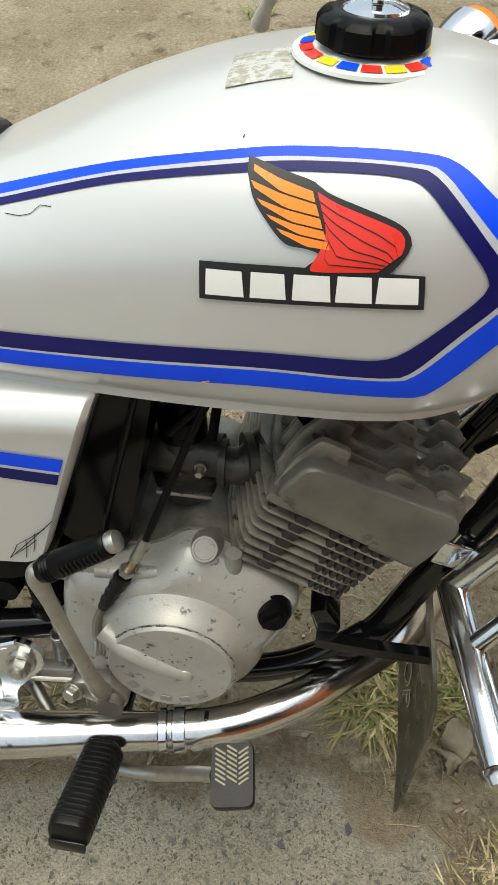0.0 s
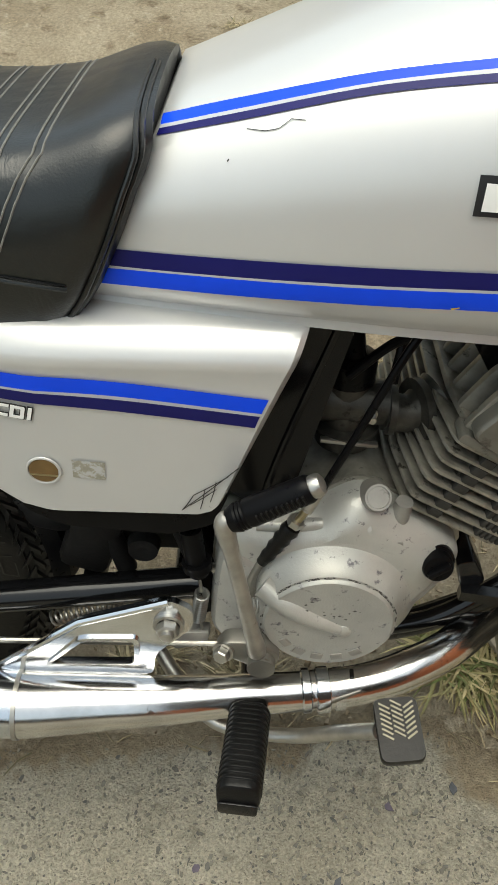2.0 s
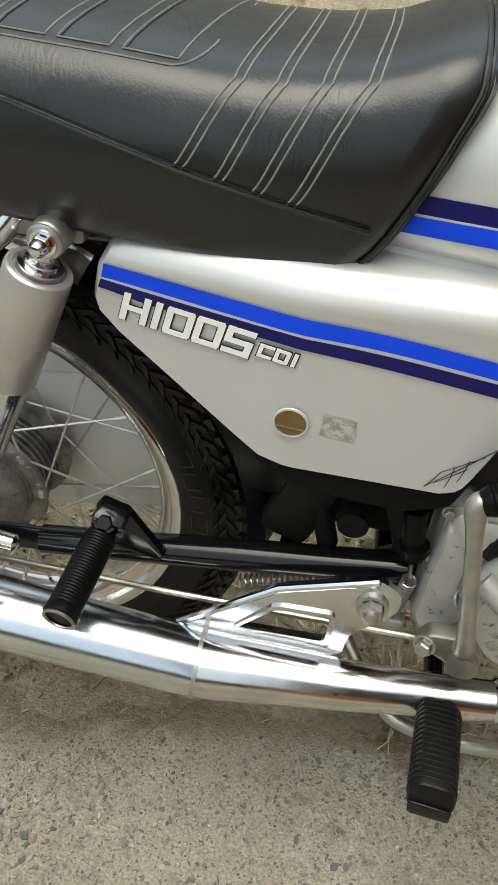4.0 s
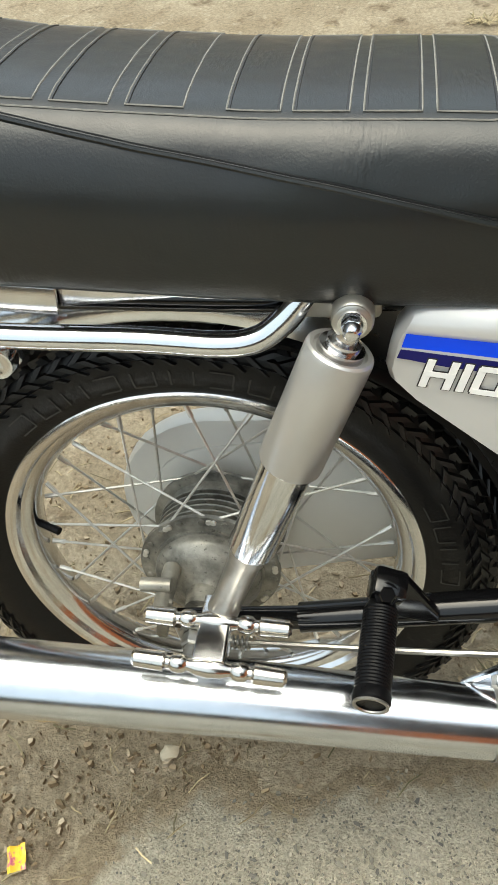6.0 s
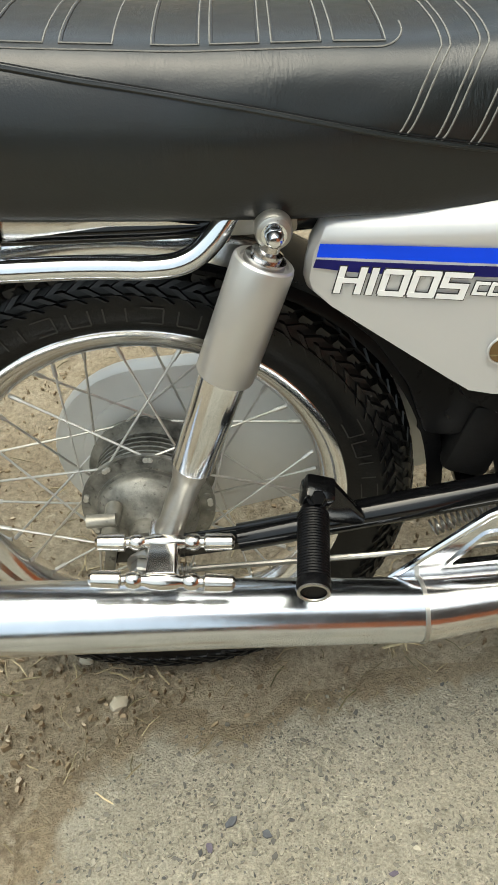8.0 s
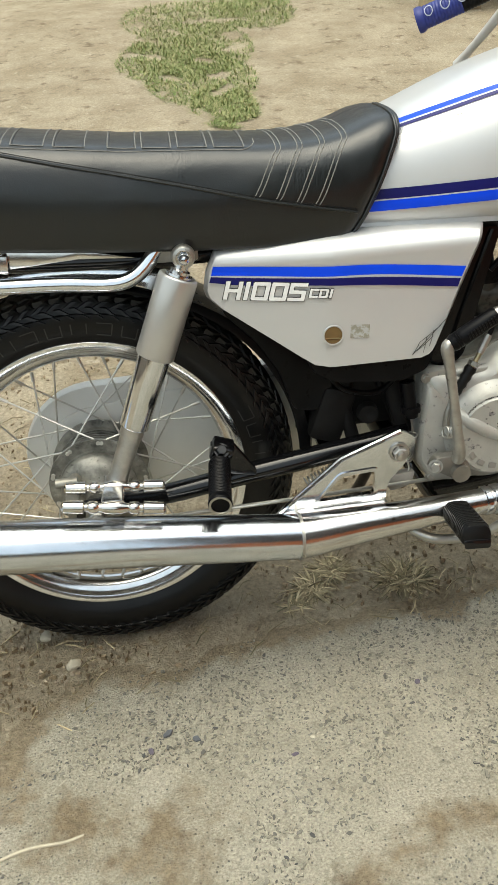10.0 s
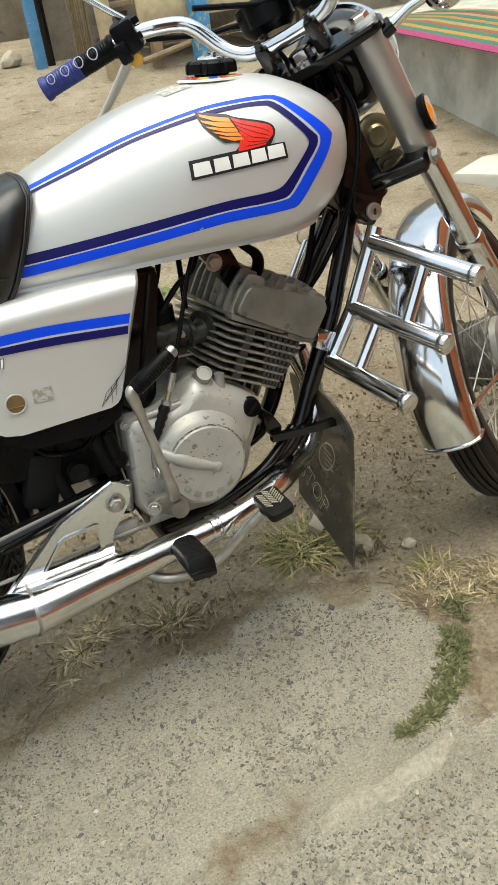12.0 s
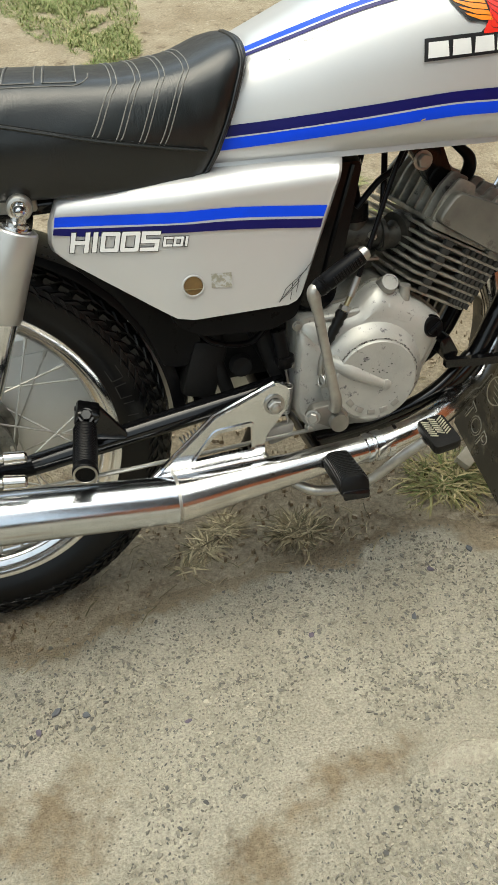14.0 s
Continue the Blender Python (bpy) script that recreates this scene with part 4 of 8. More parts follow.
pts = [seat_at(x, 8.45, 0.0002) for x in np.linspace(-0.32, 0.235, 40)] + [seat_at(0.235 + 0.022 * math.sin(a), 8.45 + 2.5 * (1 - math.cos(a)), 0.0002) for a in np.linspace(0.1, 1.5, 10)]
seam(pts)
seam(mirrored(pts))
for x_top, x_low, z_low in ((0.281, 0.248, 0.703), (0.307, 0.273, 0.697), (0.334, 0.297, 0.691), (0.361, 0.320, 0.6865)):
    k0 = k_at(x_low, z_low)
    for d in (-0.0030, 0.0030):
        pts = []
        for k in np.linspace(k0, 12, 30):
            if k < 8.3:
                x = x_low + (x_top - x_low) * ((k - k0) / (8.3 - k0)) ** 0.75
            else:
                x = x_top + 0.004 * ((k - 8.3) / 3.7)
            pts.append(seat_at(x + d, k, 0.0003))
        seam(pts + [Vector((p.x, -p.y, p.z)) for p in pts[-2::-1]])

# ---- rear wheel ----
DUSTY = mat("dusty_cast_alloy", (0.125, 0.121, 0.105), 0.46, 0.45, 0.35, 45, 0.5, 300, 0, 0.12, col2=(0.235, 0.228, 0.198), spots=(0.07, 0.066, 0.055), spot_scale=140, spot_edge=0.60)
CASE_PAINT = mat("chain_case_paint", (0.68, 0.672, 0.625), 0.45, 0.1, 0.06, 9, 0.05, 500, 0.1, 0.08)
AX = Vector((0, 0, 0.297))


def spoked_wheel(name, centre, parent, r_tyre, tread, label):
    """Tyre, rim, hub and 36 spokes round the y axis at centre."""
    w = empty(name, None, parent)
    tagged(w, label)
    k = r_tyre / 0.297
    TY = [(-0.024, 0.212), (-0.0295, 0.2195), (-0.0370, 0.2305), (-0.0405, 0.243), (-0.041, 0.256), (-0.039, 0.268), (-0.034, 0.280), (-0.024, 0.288), (-0.010, 0.2915), (0, 0.292), (0.010, 0.2915), (0.024, 0.288), (0.034, 0.280), (0.039, 0.268), (0.041, 0.256), (0.0405, 0.243), (0.0370, 0.2305), (0.0295, 0.2195), (0.024, 0.212)]
    part("tyre", lathe(centre, (0, 1, 0), [(y, r * k if r > 0.23 else r) for y, r in TY], 120, True), RUBBER, w, "dusty black rubber tyre")
    RI = [(-0.0308, 0.2195), (-0.0292, 0.2215), (-0.0265, 0.2200), (-0.0185, 0.207), (-0.014, 0.198), (-0.008, 0.194), (0.008, 0.194), (0.014, 0.198), (0.0185, 0.207), (0.0265, 0.2200), (0.0292, 0.2215), (0.0308, 0.2195), (0.0302, 0.2145), (0.0280, 0.2095), (0.0222, 0.2065), (0.0195, 0.1985), (0.0130, 0.1930), (0.006, 0.1915), (-0.006, 0.1915), (-0.0130, 0.1930), (-0.0195, 0.1985), (-0.0222, 0.2065), (-0.0280, 0.2095), (-0.0302, 0.2145)]
    part("rim", lathe(centre, (0, 1, 0), RI, 120, True), RIM, w, "chrome wheel rim")
    # side ridges and lettering bars on the tyre wall
    bm = bmesh.new()
    for r in (0.2325, 0.262):
        add_lathe(bm, centre, (0, -1, 0), [(0.0355 if r < 0.25 else 0.0402, r * k), (0.0372 if r < 0.25 else 0.0418, (r + 0.0012) * k), (0.0360 if r < 0.25 else 0.0400, (r + 0.0026) * k)], 96)
    part("wall_ridge", bm, RUBBER, w)
    if tread:
        bm = bmesh.new()
        n = 82
        rnd = random.Random(4)
        # rows of blocks from the crown to the shoulder: inner and outer y, radius of foot and top, turn, width, skew
        BLOCKS = ((0.003, 0.0135, 0.2890, 0.2965, 0.0, 0.056, 1.1), (0.0150, 0.0250, 0.2860, 0.2950, 0.036, 0.058, -1.2), (0.0262, 0.0350, 0.2780, 0.2900, 0.010, 0.052, 1.2))
        LUGS = ((0.2625, 0.2730, 0.000, 0.036, 1.6), (0.2700, 0.2810, 0.036, 0.040, -1.7), (0.2780, 0.2870, 0.004, 0.046, 1.2), (0.2570, 0.2640, 0.040, 0.014, 1.6))
        for i in range(n):
            a = 2 * math.pi * i / n
            for side in (-1, 1):
                for y0, y1, r0, r1, da, wid, skew in BLOCKS:
                    aa = a + da + (0.026 if side > 0 else 0)
                    vs = []
                    for rr, shrink in ((r0, 1.0), (r1, 0.84)):
                        for yy, sg in ((y0, -1), (y1, -1), (y1, 1), (y0, 1)):
                            ymid = (y0 + y1) / 2
                            yq = ymid + (yy - ymid) * shrink
                            ra = rr - (0.004 if yy == y1 else 0)
                            ang = aa + sg * wid / 2 * shrink + skew * (yy - ymid) / 0.297
                            vs.append(bm.verts.new((centre[0] + ra * k * math.cos(ang), side * yq, centre[2] + ra * k * math.sin(ang))))
                    for f in ((0, 1, 5, 4), (1, 2, 6, 5), (2, 3, 7, 6), (3, 0, 4, 7), (4, 5, 6, 7)):
                        bm.faces.new([vs[j] for j in f])
                # low zigzag lugs that run down onto the wall
                for r0, r1, da, wid, skew in LUGS:
                    aa = a + da + rnd.uniform(-0.003, 0.003)
                    vs = []
                    for out, shrink in ((-0.002, 1.0), (rnd.uniform(0.0028, 0.0044), 0.72)):
                        for rr, sg in ((r0, -1), (r1, -1), (r1, 1), (r0, 1)):
                            rm = (r0 + r1) / 2
                            rq = rm + (rr - rm) * shrink
                            base = interp(rq, [0.243, 0.256, 0.268, 0.280, 0.288], [0.0405, 0.041, 0.039, 0.034, 0.026])
                            ang = aa + sg * wid / 2 * shrink + skew * (rq - rm) / rm
                            vs.append(bm.verts.new((centre[0] + rq * k * math.cos(ang), side * (base + out), centre[2] + rq * k * math.sin(ang))))
                    for f in ((0, 1, 5, 4), (1, 2, 6, 5), (2, 3, 7, 6), (3, 0, 4, 7), (4, 5, 6, 7)):
                        bm.faces.new([vs[j] for j in f])
        tagged(part("tread", bm, TREAD, w, "small zigzag rubber tread blocks"), kind="stuff")
        # raised bars in place of the wall's wording
        for a0, count, step in ((128, 8, 8.0), (22, 4, 7.0)):
            for j in range(count):
                bm = bmesh.new()
                a = radians(a0 - step * j)
                for r0, r1, da in (((0.2335, 0.2350, 2.4), (0.2505, 0.2520, 2.4)), ((0.2335, 0.2350, 2.4), (0.2420, 0.2435, 2.4)), ((0.2420, 0.2435, 2.4),))[j % 3]:
                    arc = [[bm.verts.new((centre[0] + rr * math.cos(a + radians(d)), -(0.0412 if rr > 0.245 else 0.0392) - 0.0009, centre[2] + rr * math.sin(a + radians(d)))) for d in np.linspace(-da, da, 5)] for rr in (r0, r1)]
                    grid_faces(bm, arc)
                for d in ((-2.6, 2.2), (-2.6,), (-2.6, 2.2))[(j + 1) % 3]:
                    arc = [[bm.verts.new((centre[0] + rr * math.cos(a + radians(d + e)), -(0.0412 if rr > 0.245 else 0.0394) - 0.0009, centre[2] + rr * math.sin(a + radians(d + e)))) for e in (0, 0.4)] for rr in (0.235, 0.2505)]
                    grid_faces(bm, arc)
                part("raised_mark", bm, TREAD_MARK, w)
    # hub shell with two drilled flanges
    HB = [(-0.036, 0.0), (-0.036, 0.060), (-0.0355, 0.0735), (-0.031, 0.0740), (-0.029, 0.0640), (-0.020, 0.0600), (0.020, 0.0600), (0.029, 0.0640), (0.031, 0.0740), (0.036, 0.0735), (0.036, 0.060), (0.036, 0)]
    part("hub", lathe(centre, (0, 1, 0), HB, 48), DUSTY, w, "dusty cast alloy hub")
    bm = bmesh.new()
    for i in range(5):
        add_lathe(bm, (centre[0], -0.016 + 0.008 * i, centre[2]), (0, 1, 0), [(-0.0012, 0.058), (-0.0012, 0.0655), (0.0012, 0.0655), (0.0012, 0.058)], 40)
    part("cooling_rib", bm, DUSTY, w)
    for i in range(18):
        a = 2 * math.pi * (i + 0.5) / 18
        part("flange_rivet", lathe((centre[0] + 0.0672 * math.cos(a), -0.0352, centre[2] + 0.0672 * math.sin(a)), (0, -1, 0), [(0, 0.0042), (0.0018, 0.0036), (0.0024, 0)], 10), DUSTY, w)
    for i in range(36):
        side = -1 if i % 2 else 1
        a_rim = 2 * math.pi * i / 36 + 0.03
        lead = radians(52) * (1 if (i // 2) % 2 else -1)
        a_hub = a_rim + lead
        p0 = Vector((centre[0] + 0.0685 * math.cos(a_hub), side * 0.0345, centre[2] + 0.0685 * math.sin(a_hub)))
        p1 = Vector((centre[0] + 0.193 * math.cos(a_rim), side * 0.004, centre[2] + 0.193 * math.sin(a_rim)))
        d = (p1 - p0).normalized()
        bm = tube([p0, p1 - d * 0.016], 0.0014, 6)
        add_tube(bm, [p1 - d * 0.018, p1 - d * 0.004], 0.0026, 6)
        add_lathe(bm, p0 + Vector((0, side * 0.0015, 0)), (0, side, 0), [(0, 0.0032), (0.002, 0.0030), (0.0026, 0)], 8)
        part("spoke", bm, SPOKE, w)
    return w


TREAD_MARK = mat("raised_rubber_mark", (0.024, 0.023, 0.021), 0.55, 0, 0.2, 40, 0.1)
wheel = spoked_wheel("rear_wheel", AX, bike, 0.297, True, "wire-spoked rear wheel with chrome rim and knobbly tyre")
part("brake_drum", lathe((0, -0.036, 0.297), (0, -1, 0), [(0, 0.0575), (0.003, 0.0575), (0.0035, 0.0545), (0.0055, 0.0540), (0.0065, 0.0560), (0.012, 0.0555), (0.017, 0.0530), (0.020, 0.0475), (0.0215, 0.0465), (0.026, 0.0380), (0.031, 0.0235), (0.036, 0.0185), (0.050, 0.0165), (0.056, 0.0165), (0.056, 0)], 48), DUSTY, wheel, "round alloy brake panel")
part("axle", tube([(0, -0.16, 0.297), (0, 0.12, 0.297)], 0.0075, 12), STEEL, wheel)
part("axle_nut", add_hex_bolt(bmesh.new(), (0, -0.118, 0.297), (0, -1, 0), 0.0115, 0.018), STEEL, wheel)
bm = tube([(-0.03, -0.062, 0.326), (-0.03, -0.118, 0.326)], 0.009, 12)
add_box(bm, (-0.032, -0.108, 0.305), (0.012, 0.006, 0.055), 0.002, pose(0, 0, 0, 0, 15, 0))
add_lathe(bm, (-0.052, -0.095, 0.338), (1, 0, 0), [(0, 0), (0, 0.007), (0.030, 0.007), (0.030, 0)], 12)
part("brake_arm", bm, SOOTY_ALLOY, wheel)
bm = bmesh.new()
add_tube(bm, [(0.197 * math.cos(2.98), -0.004, 0.297 + 0.197 * math.sin(2.98)), (0.168 * math.cos(2.98), -0.014, 0.297 + 0.168 * math.sin(2.98))], 0.0045, 10)
part("valve_stem", bm, PLASTIC, wheel)

# chain case on the far side
bm = bmesh.new()
cap1 = [(0.119 * math.cos(a), 0.297 + 0.119 * math.sin(a)) for a in np.linspace(radians(95), radians(280), 20)]
add_prism(bm, cap1 + [(0.44, 0.265), (0.44, 0.425), (0.10, 0.418)], 0.062, 0.092, 0.008)
part("chain_case", bm, CASE_PAINT, bike, "grey pressed steel chain case")
part("chain_case_rib", prism([(0.085 * math.cos(a), 0.297 + 0.085 * math.sin(a)) for a in np.linspace(radians(95), radians(280), 16)] + [(0.42, 0.285), (0.42, 0.405), (0.10, 0.395)], 0.058, 0.064, 0.003), CASE_PAINT, bike)

# ---- swing arm, brake rod ----
for side in (-1, 1):
    bm = tube([(0.45, side * 0.092, 0.352), (0.30, side * 0.097, 0.333), (0.10, side * 0.100, 0.3045)], [0.0155, 0.0155, 0.0145], 18, 4)
    add_prism(bm, rounded([(0.13, 0.292), (0.13, 0.322), (0.02, 0.312), (-0.035, 0.307), (-0.035, 0.283), (0.02, 0.283)], 0.006), side * 0.097, side * 0.103, 0.0015)
    part("swing_arm", bm, BLACK, bike, "black tubular swing arm")
bm = tube([(0.44, -0.060, 0.325), (0.44, 0.060, 0.325)], 0.022, 16)
add_box(bm, (0.34, 0.0, 0.325), (0.02, 0.17, 0.028), 0.006)
part("swing_arm_cross_tube", bm, BLACK, bike)
part("brake_rod", tube([(0.50, -0.112, 0.284), (0.225, -0.112, 0.2765), (-0.02, -0.105, 0.268)], 0.0032, 8), STEEL, bike, "long plated brake rod")


def spring(p0, p1, r, turns, wire=0.0012):
    p0, p1 = Vector(p0), Vector(p1)
    d = (p1 - p0).normalized()
    u = d.orthogonal().normalized()
    v = d.cross(u)
    n = int(turns * 10)
    return tube([p0 + (p1 - p0) * i / n + r * (math.cos(2 * math.pi * i / 10) * u + math.sin(2 * math.pi * i / 10) * v) for i in range(n + 1)], wire, 6)


part("brake_rod_spring", spring((0.0, -0.105, 0.2685), (0.05, -0.107, 0.270), 0.0060, 11), STEEL, bike)
part("pedal_spring", spring((0.30, -0.095, 0.292), (0.375, -0.095, 0.325), 0.0075, 14, 0.0014), STEEL, bike)

# ---- rear shock absorber ----
shock = empty("rear_shock_absorber", None, bike)
tagged(shock, "grey and chrome rear shock absorber")
S0, S1 = Vector((0.156, -0.126, 0.640)), Vector((0.027, -0.132, 0.330))
sd = (S1 - S0).normalized()


def sp(t):
    return S0 + (S1 - S0) * t


part("upper_cover", lathe(sp(0), sd, [(0.0235, 0.0), (0.0235, 0.0185), (0.0210, 0.0195), (0.0205, 0.0225), (0.0220, 0.0242), (0.0250, 0.0249), (0.125, 0.0249), (0.127, 0.0240), (0.127, 0.0)], 40), GREY_PAINT, shock, "grey painted cover")
part("top_collar", lathe(sp(0), sd, [(0.004, 0.0), (0.004, 0.0085), (0.012, 0.0085), (0.0135, 0.0125), (0.0175, 0.0125), (0.0180, 0.0165), (0.0235, 0.0170), (0.0235, 0)], 32), CHROME_WORN, shock, "chrome collar")
part("chrome_sleeve", lathe(sp(0), sd, [(0.120, 0.0), (0.120, 0.0208), (0.226, 0.0200), (0.228, 0.0190), (0.228, 0.0)], 40), CHROME, shock, "bright chrome sleeve")
part("lower_tube", lathe(sp(0), sd, [(0.222, 0.0), (0.222, 0.0158), (0.240, 0.0160), (0.243, 0.0142), (0.300, 0.0128), (0.306, 0.0145), (0.322, 0.0147), (0.328, 0.0130), (0.338, 0.0130), (0.338, 0.0)], 32), STEEL, shock)
part("top_eye", lathe((0.156, -0.108, 0.643), (0, -1, 0), [(0, 0), (0, 0.0130), (0.003, 0.0142), (0.020, 0.0142), (0.022, 0.0130), (0.022, 0)], 32), STEEL, shock)
part("top_washer", lathe((0.156, -0.1300, 0.643), (0, -1, 0), [(0, 0), (0, 0.0128), (0.0015, 0.0128), (0.0025, 0.0112), (0.0025, 0)], 32), STEEL, shock)
bm = add_hex_bolt(bmesh.new(), (0.156, -0.1325, 0.643), (0, -1, 0), 0.0072, 0.008)
add_lathe(bm, (0.156, -0.1405, 0.643), (0, -1, 0), [(0, 0.0066), (0.004, 0.0060), (0.007, 0.0040), (0.008, 0)], 16)
part("acorn_nut", bm, CHROME, shock)
part("lower_eye", lathe((0.027, -0.112, 0.330), (0, -1, 0), [(0, 0), (0, 0.015), (0.032, 0.015), (0.032, 0)], 24), GREY_PAINT, shock)

# ---- chrome bars in front of the silencer ----
bars = empty("heel_guard_bars", None, bike)
tagged(bars, "two beaded chrome bars on a square plate")
BEAD = [(0, 0), (0, 0.0045), (0.003, 0.0080), (0.028, 0.0088), (0.030, 0.0055), (0.033, 0.0055), (0.036, 0.0080), (0.041, 0.0086), (0.046, 0.0075), (0.048, 0.0055), (0.051, 0.0060), (0.056, 0.0080), (0.067, 0.0092), (0.078, 0.0080), (0.083, 0.0060), (0.086, 0.0055), (0.088, 0.0075), (0.093, 0.0086), (0.098, 0.0080), (0.101, 0.0055), (0.104, 0.0055), (0.106, 0.0088), (0.131, 0.0080), (0.134, 0.0045), (0.134, 0)]
for p, q in (((-0.033, -0.146, 0.3575), (0.099, -0.146, 0.3445)), ((-0.034, -0.190, 0.3555), (0.098, -0.190, 0.3355))):
    d = Vector(q) - Vector(p)
    part("beaded_bar", lathe(p, d, [(h * d.length / 0.134, r) for h, r in BEAD], 24), NICKEL, bars)
part("plate", prism(rounded([(0.018, 0.340), (0.046, 0.338), (0.046, 0.355), (0.018, 0.357)], 0.003), -0.19, -0.12, 0.001), CHROME_WORN, bars)

# ---- passenger footrest ----
peg = empty("passenger_footrest", None, bike)
tagged(peg, "black folding passenger footrest with ribbed rubber")
P0, P1 = Vector((0.176, -0.128, 0.362)), Vector((0.168, -0.216, 0.345))
pd = (P1 - P0).normalized()
prof = [(0.0, 0.0), (0.0, 0.0120), (0.006, 0.0145)]
for i in range(24):
    prof += [(0.008 + 0.003 * i, 0.0152), (0.0095 + 0.003 * i, 0.0146)]
prof += [(0.082, 0.0158), (0.088, 0.0160), (0.0895, 0.0150), (0.0895, 0)]
part("rubber", lathe(P0, pd, prof, 24), PLASTIC, peg, "ribbed black rubber sleeve")
part("end_ring", lathe(P1 - pd * 0.0005, pd, [(0, 0.0145), (0.0022, 0.0150), (0.0022, 0.0125), (0.001, 0.0120)], 24), STEEL, peg)
bm = box((0.181, -0.118, 0.374), (0.030, 0.026, 0.026), 0.004, pose(0, 0, 0, 20, 20, 0))
add_prism(bm, rounded([(0.165, 0.385), (0.195, 0.385), (0.228, 0.335), (0.225, 0.325), (0.18, 0.335)], 0.006), -0.118, -0.108, 0.002)
part("bracket", bm, BLACK, peg)
part("pivot_bolt", add_hex_bolt(bmesh.new(), (0.180, -0.130, 0.378), (0.1, -0.7, 0.6), 0.0075, 0.008), BLACK, peg)

# ---- exhaust ----
exhaust = empty("exhaust", None, bike)
tagged(exhaust, "polished chrome exhaust and silencer")
part("silencer", tube([(-0.372, -0.1925, 0.333), (-0.366, -0.192, 0.332), (-0.25, -0.189, 0.318), (-0.18, -0.1865, 0.309), (0.05, -0.175, 0.2795), (0.20, -0.168, 0.2585), (0.274, -0.1645, 0.2485)], [0.030, 0.0365, 0.0367, 0.0364, 0.0345, 0.0330, 0.0322], 48, 5), SILENCER, exhaust, "chrome silencer body")
part("weld_seam", tube([(0.2735, -0.1645, 0.2485), (0.2775, -0.1643, 0.2482)], [0.0336, 0.0336], 40), STEEL, exhaust)
part("front_cone", tube([(0.275, -0.1645, 0.2485), (0.30, -0.1640, 0.2495), (0.36, -0.162, 0.2535), (0.42, -0.159, 0.2555), (0.48, -0.152, 0.2560), (0.53, -0.147, 0.2560), (0.560, -0.1435, 0.2562)], [0.0322, 0.0308, 0.0268, 0.0232, 0.0205, 0.0195, 0.0190], 40, 5), CHROME_WORN, exhaust, "scuffed chrome cone")
HEADER = [(0.555, -0.1435, 0.2560), (0.59, -0.141, 0.2600), (0.625, -0.134, 0.2650), (0.66, -0.120, 0.2690), (0.695, -0.098, 0.2680), (0.727, -0.068, 0.2630), (0.758, -0.042, 0.2620), (0.788, -0.026, 0.280), (0.810, -0.014, 0.322), (0.815, -0.004, 0.375), (0.800, 0.002, 0.430)]
part("header_pipe", tube(HEADER, 0.0192, 32, 6), CHROME_WORN, exhaust, "chrome header pipe blued by heat")
bm = bmesh.new()
for x, r, l in ((0.546, 0.0215, 0.010), (0.560, 0.0222, 0.014), (0.577, 0.0208, 0.012)):
    add_lathe(bm, (x, -0.1445 + (x - 0.55) * 0.11, 0.2562), (1, 0.11, 0.02), [(0, 0), (0, r - 0.002), (0.0015, r), (l - 0.0015, r), (l, r - 0.002), (l, 0)], 36)
part("joint_clamp", bm, CHROME, exhaust, "banded chrome pipe joint")
part("clip_gap", box((0.594, -0.140, 0.280), (0.004, 0.010, 0.004), 0.001), BLACK, exhaust)


def plate_with_hole(outer, inner, y0, y1):
    bm = bmesh.new()
    for loop in (outer, inner):
        vs = [bm.verts.new((x, y0, z)) for x, z in loop]
        for i in range(len(vs)):
            bm.edges.new((vs[i], vs[(i + 1) % len(vs)]))
    bmesh.ops.triangle_fill(bm, edges=bm.edges[:], use_beauty=True)
    r = bmesh.ops.extrude_face_region(bm, geom=bm.faces[:])
    bmesh.ops.translate(bm, verts=[g for g in r["geom"] if isinstance(g, bmesh.types.BMVert)], vec=(0, y1 - y0, 0))
    return bm


bm = plate_with_hole(rounded([(0.248, 0.270), (0.342, 0.352), (0.425, 0.385), (0.446, 0.371), (0.445, 0.347), (0.408, 0.305), (0.404, 0.272), (0.33, 0.266)], 0.009), rounded([(0.306, 0.287), (0.341, 0.324), (0.390, 0.327), (0.388, 0.291)], 0.007), -0.142, -0.136)
part("hanger_plate", bm, CHROME, exhaust, "chrome hanger plate with a cut-out")
bm = plate_with_hole(rounded([(0.300, 0.2835), (0.339, 0.3285), (0.3945, 0.3315), (0.3925, 0.2870)], 0.008), rounded([(0.3065, 0.2875), (0.3415, 0.3235), (0.3895, 0.3265), (0.3875, 0.2915)], 0.006), -0.1445, -0.142)
part("hanger_lip", bm, CHROME, exhaust)
part("hanger_fold", tube([(0.249, -0.141, 0.272), (0.342, -0.1425, 0.350), (0.425, -0.1425, 0.3825)], 0.0035, 8), CHROME, exhaust)
part("hanger_weld", tube([(0.246, -0.150, 0.273), (0.30, -0.150, 0.2715), (0.36, -0.149, 0.2720), (0.402, -0.148, 0.2735)], [0.003, 0.0045, 0.004, 0.003], 10, 4), CHROME_WORN, exhaust)
bm = add_hex_bolt(bmesh.new(), (0.423, -0.142, 0.3515), (0, -1, 0), 0.0105, 0.012)
add_lathe(bm, (0.423, -0.152, 0.3515), (0, -1, 0), [(0, 0.006), (0.006, 0.006), (0.007, 0.004), (0.007, 0)], 14)
part("hanger_bolt", bm, STEEL, exhaust)

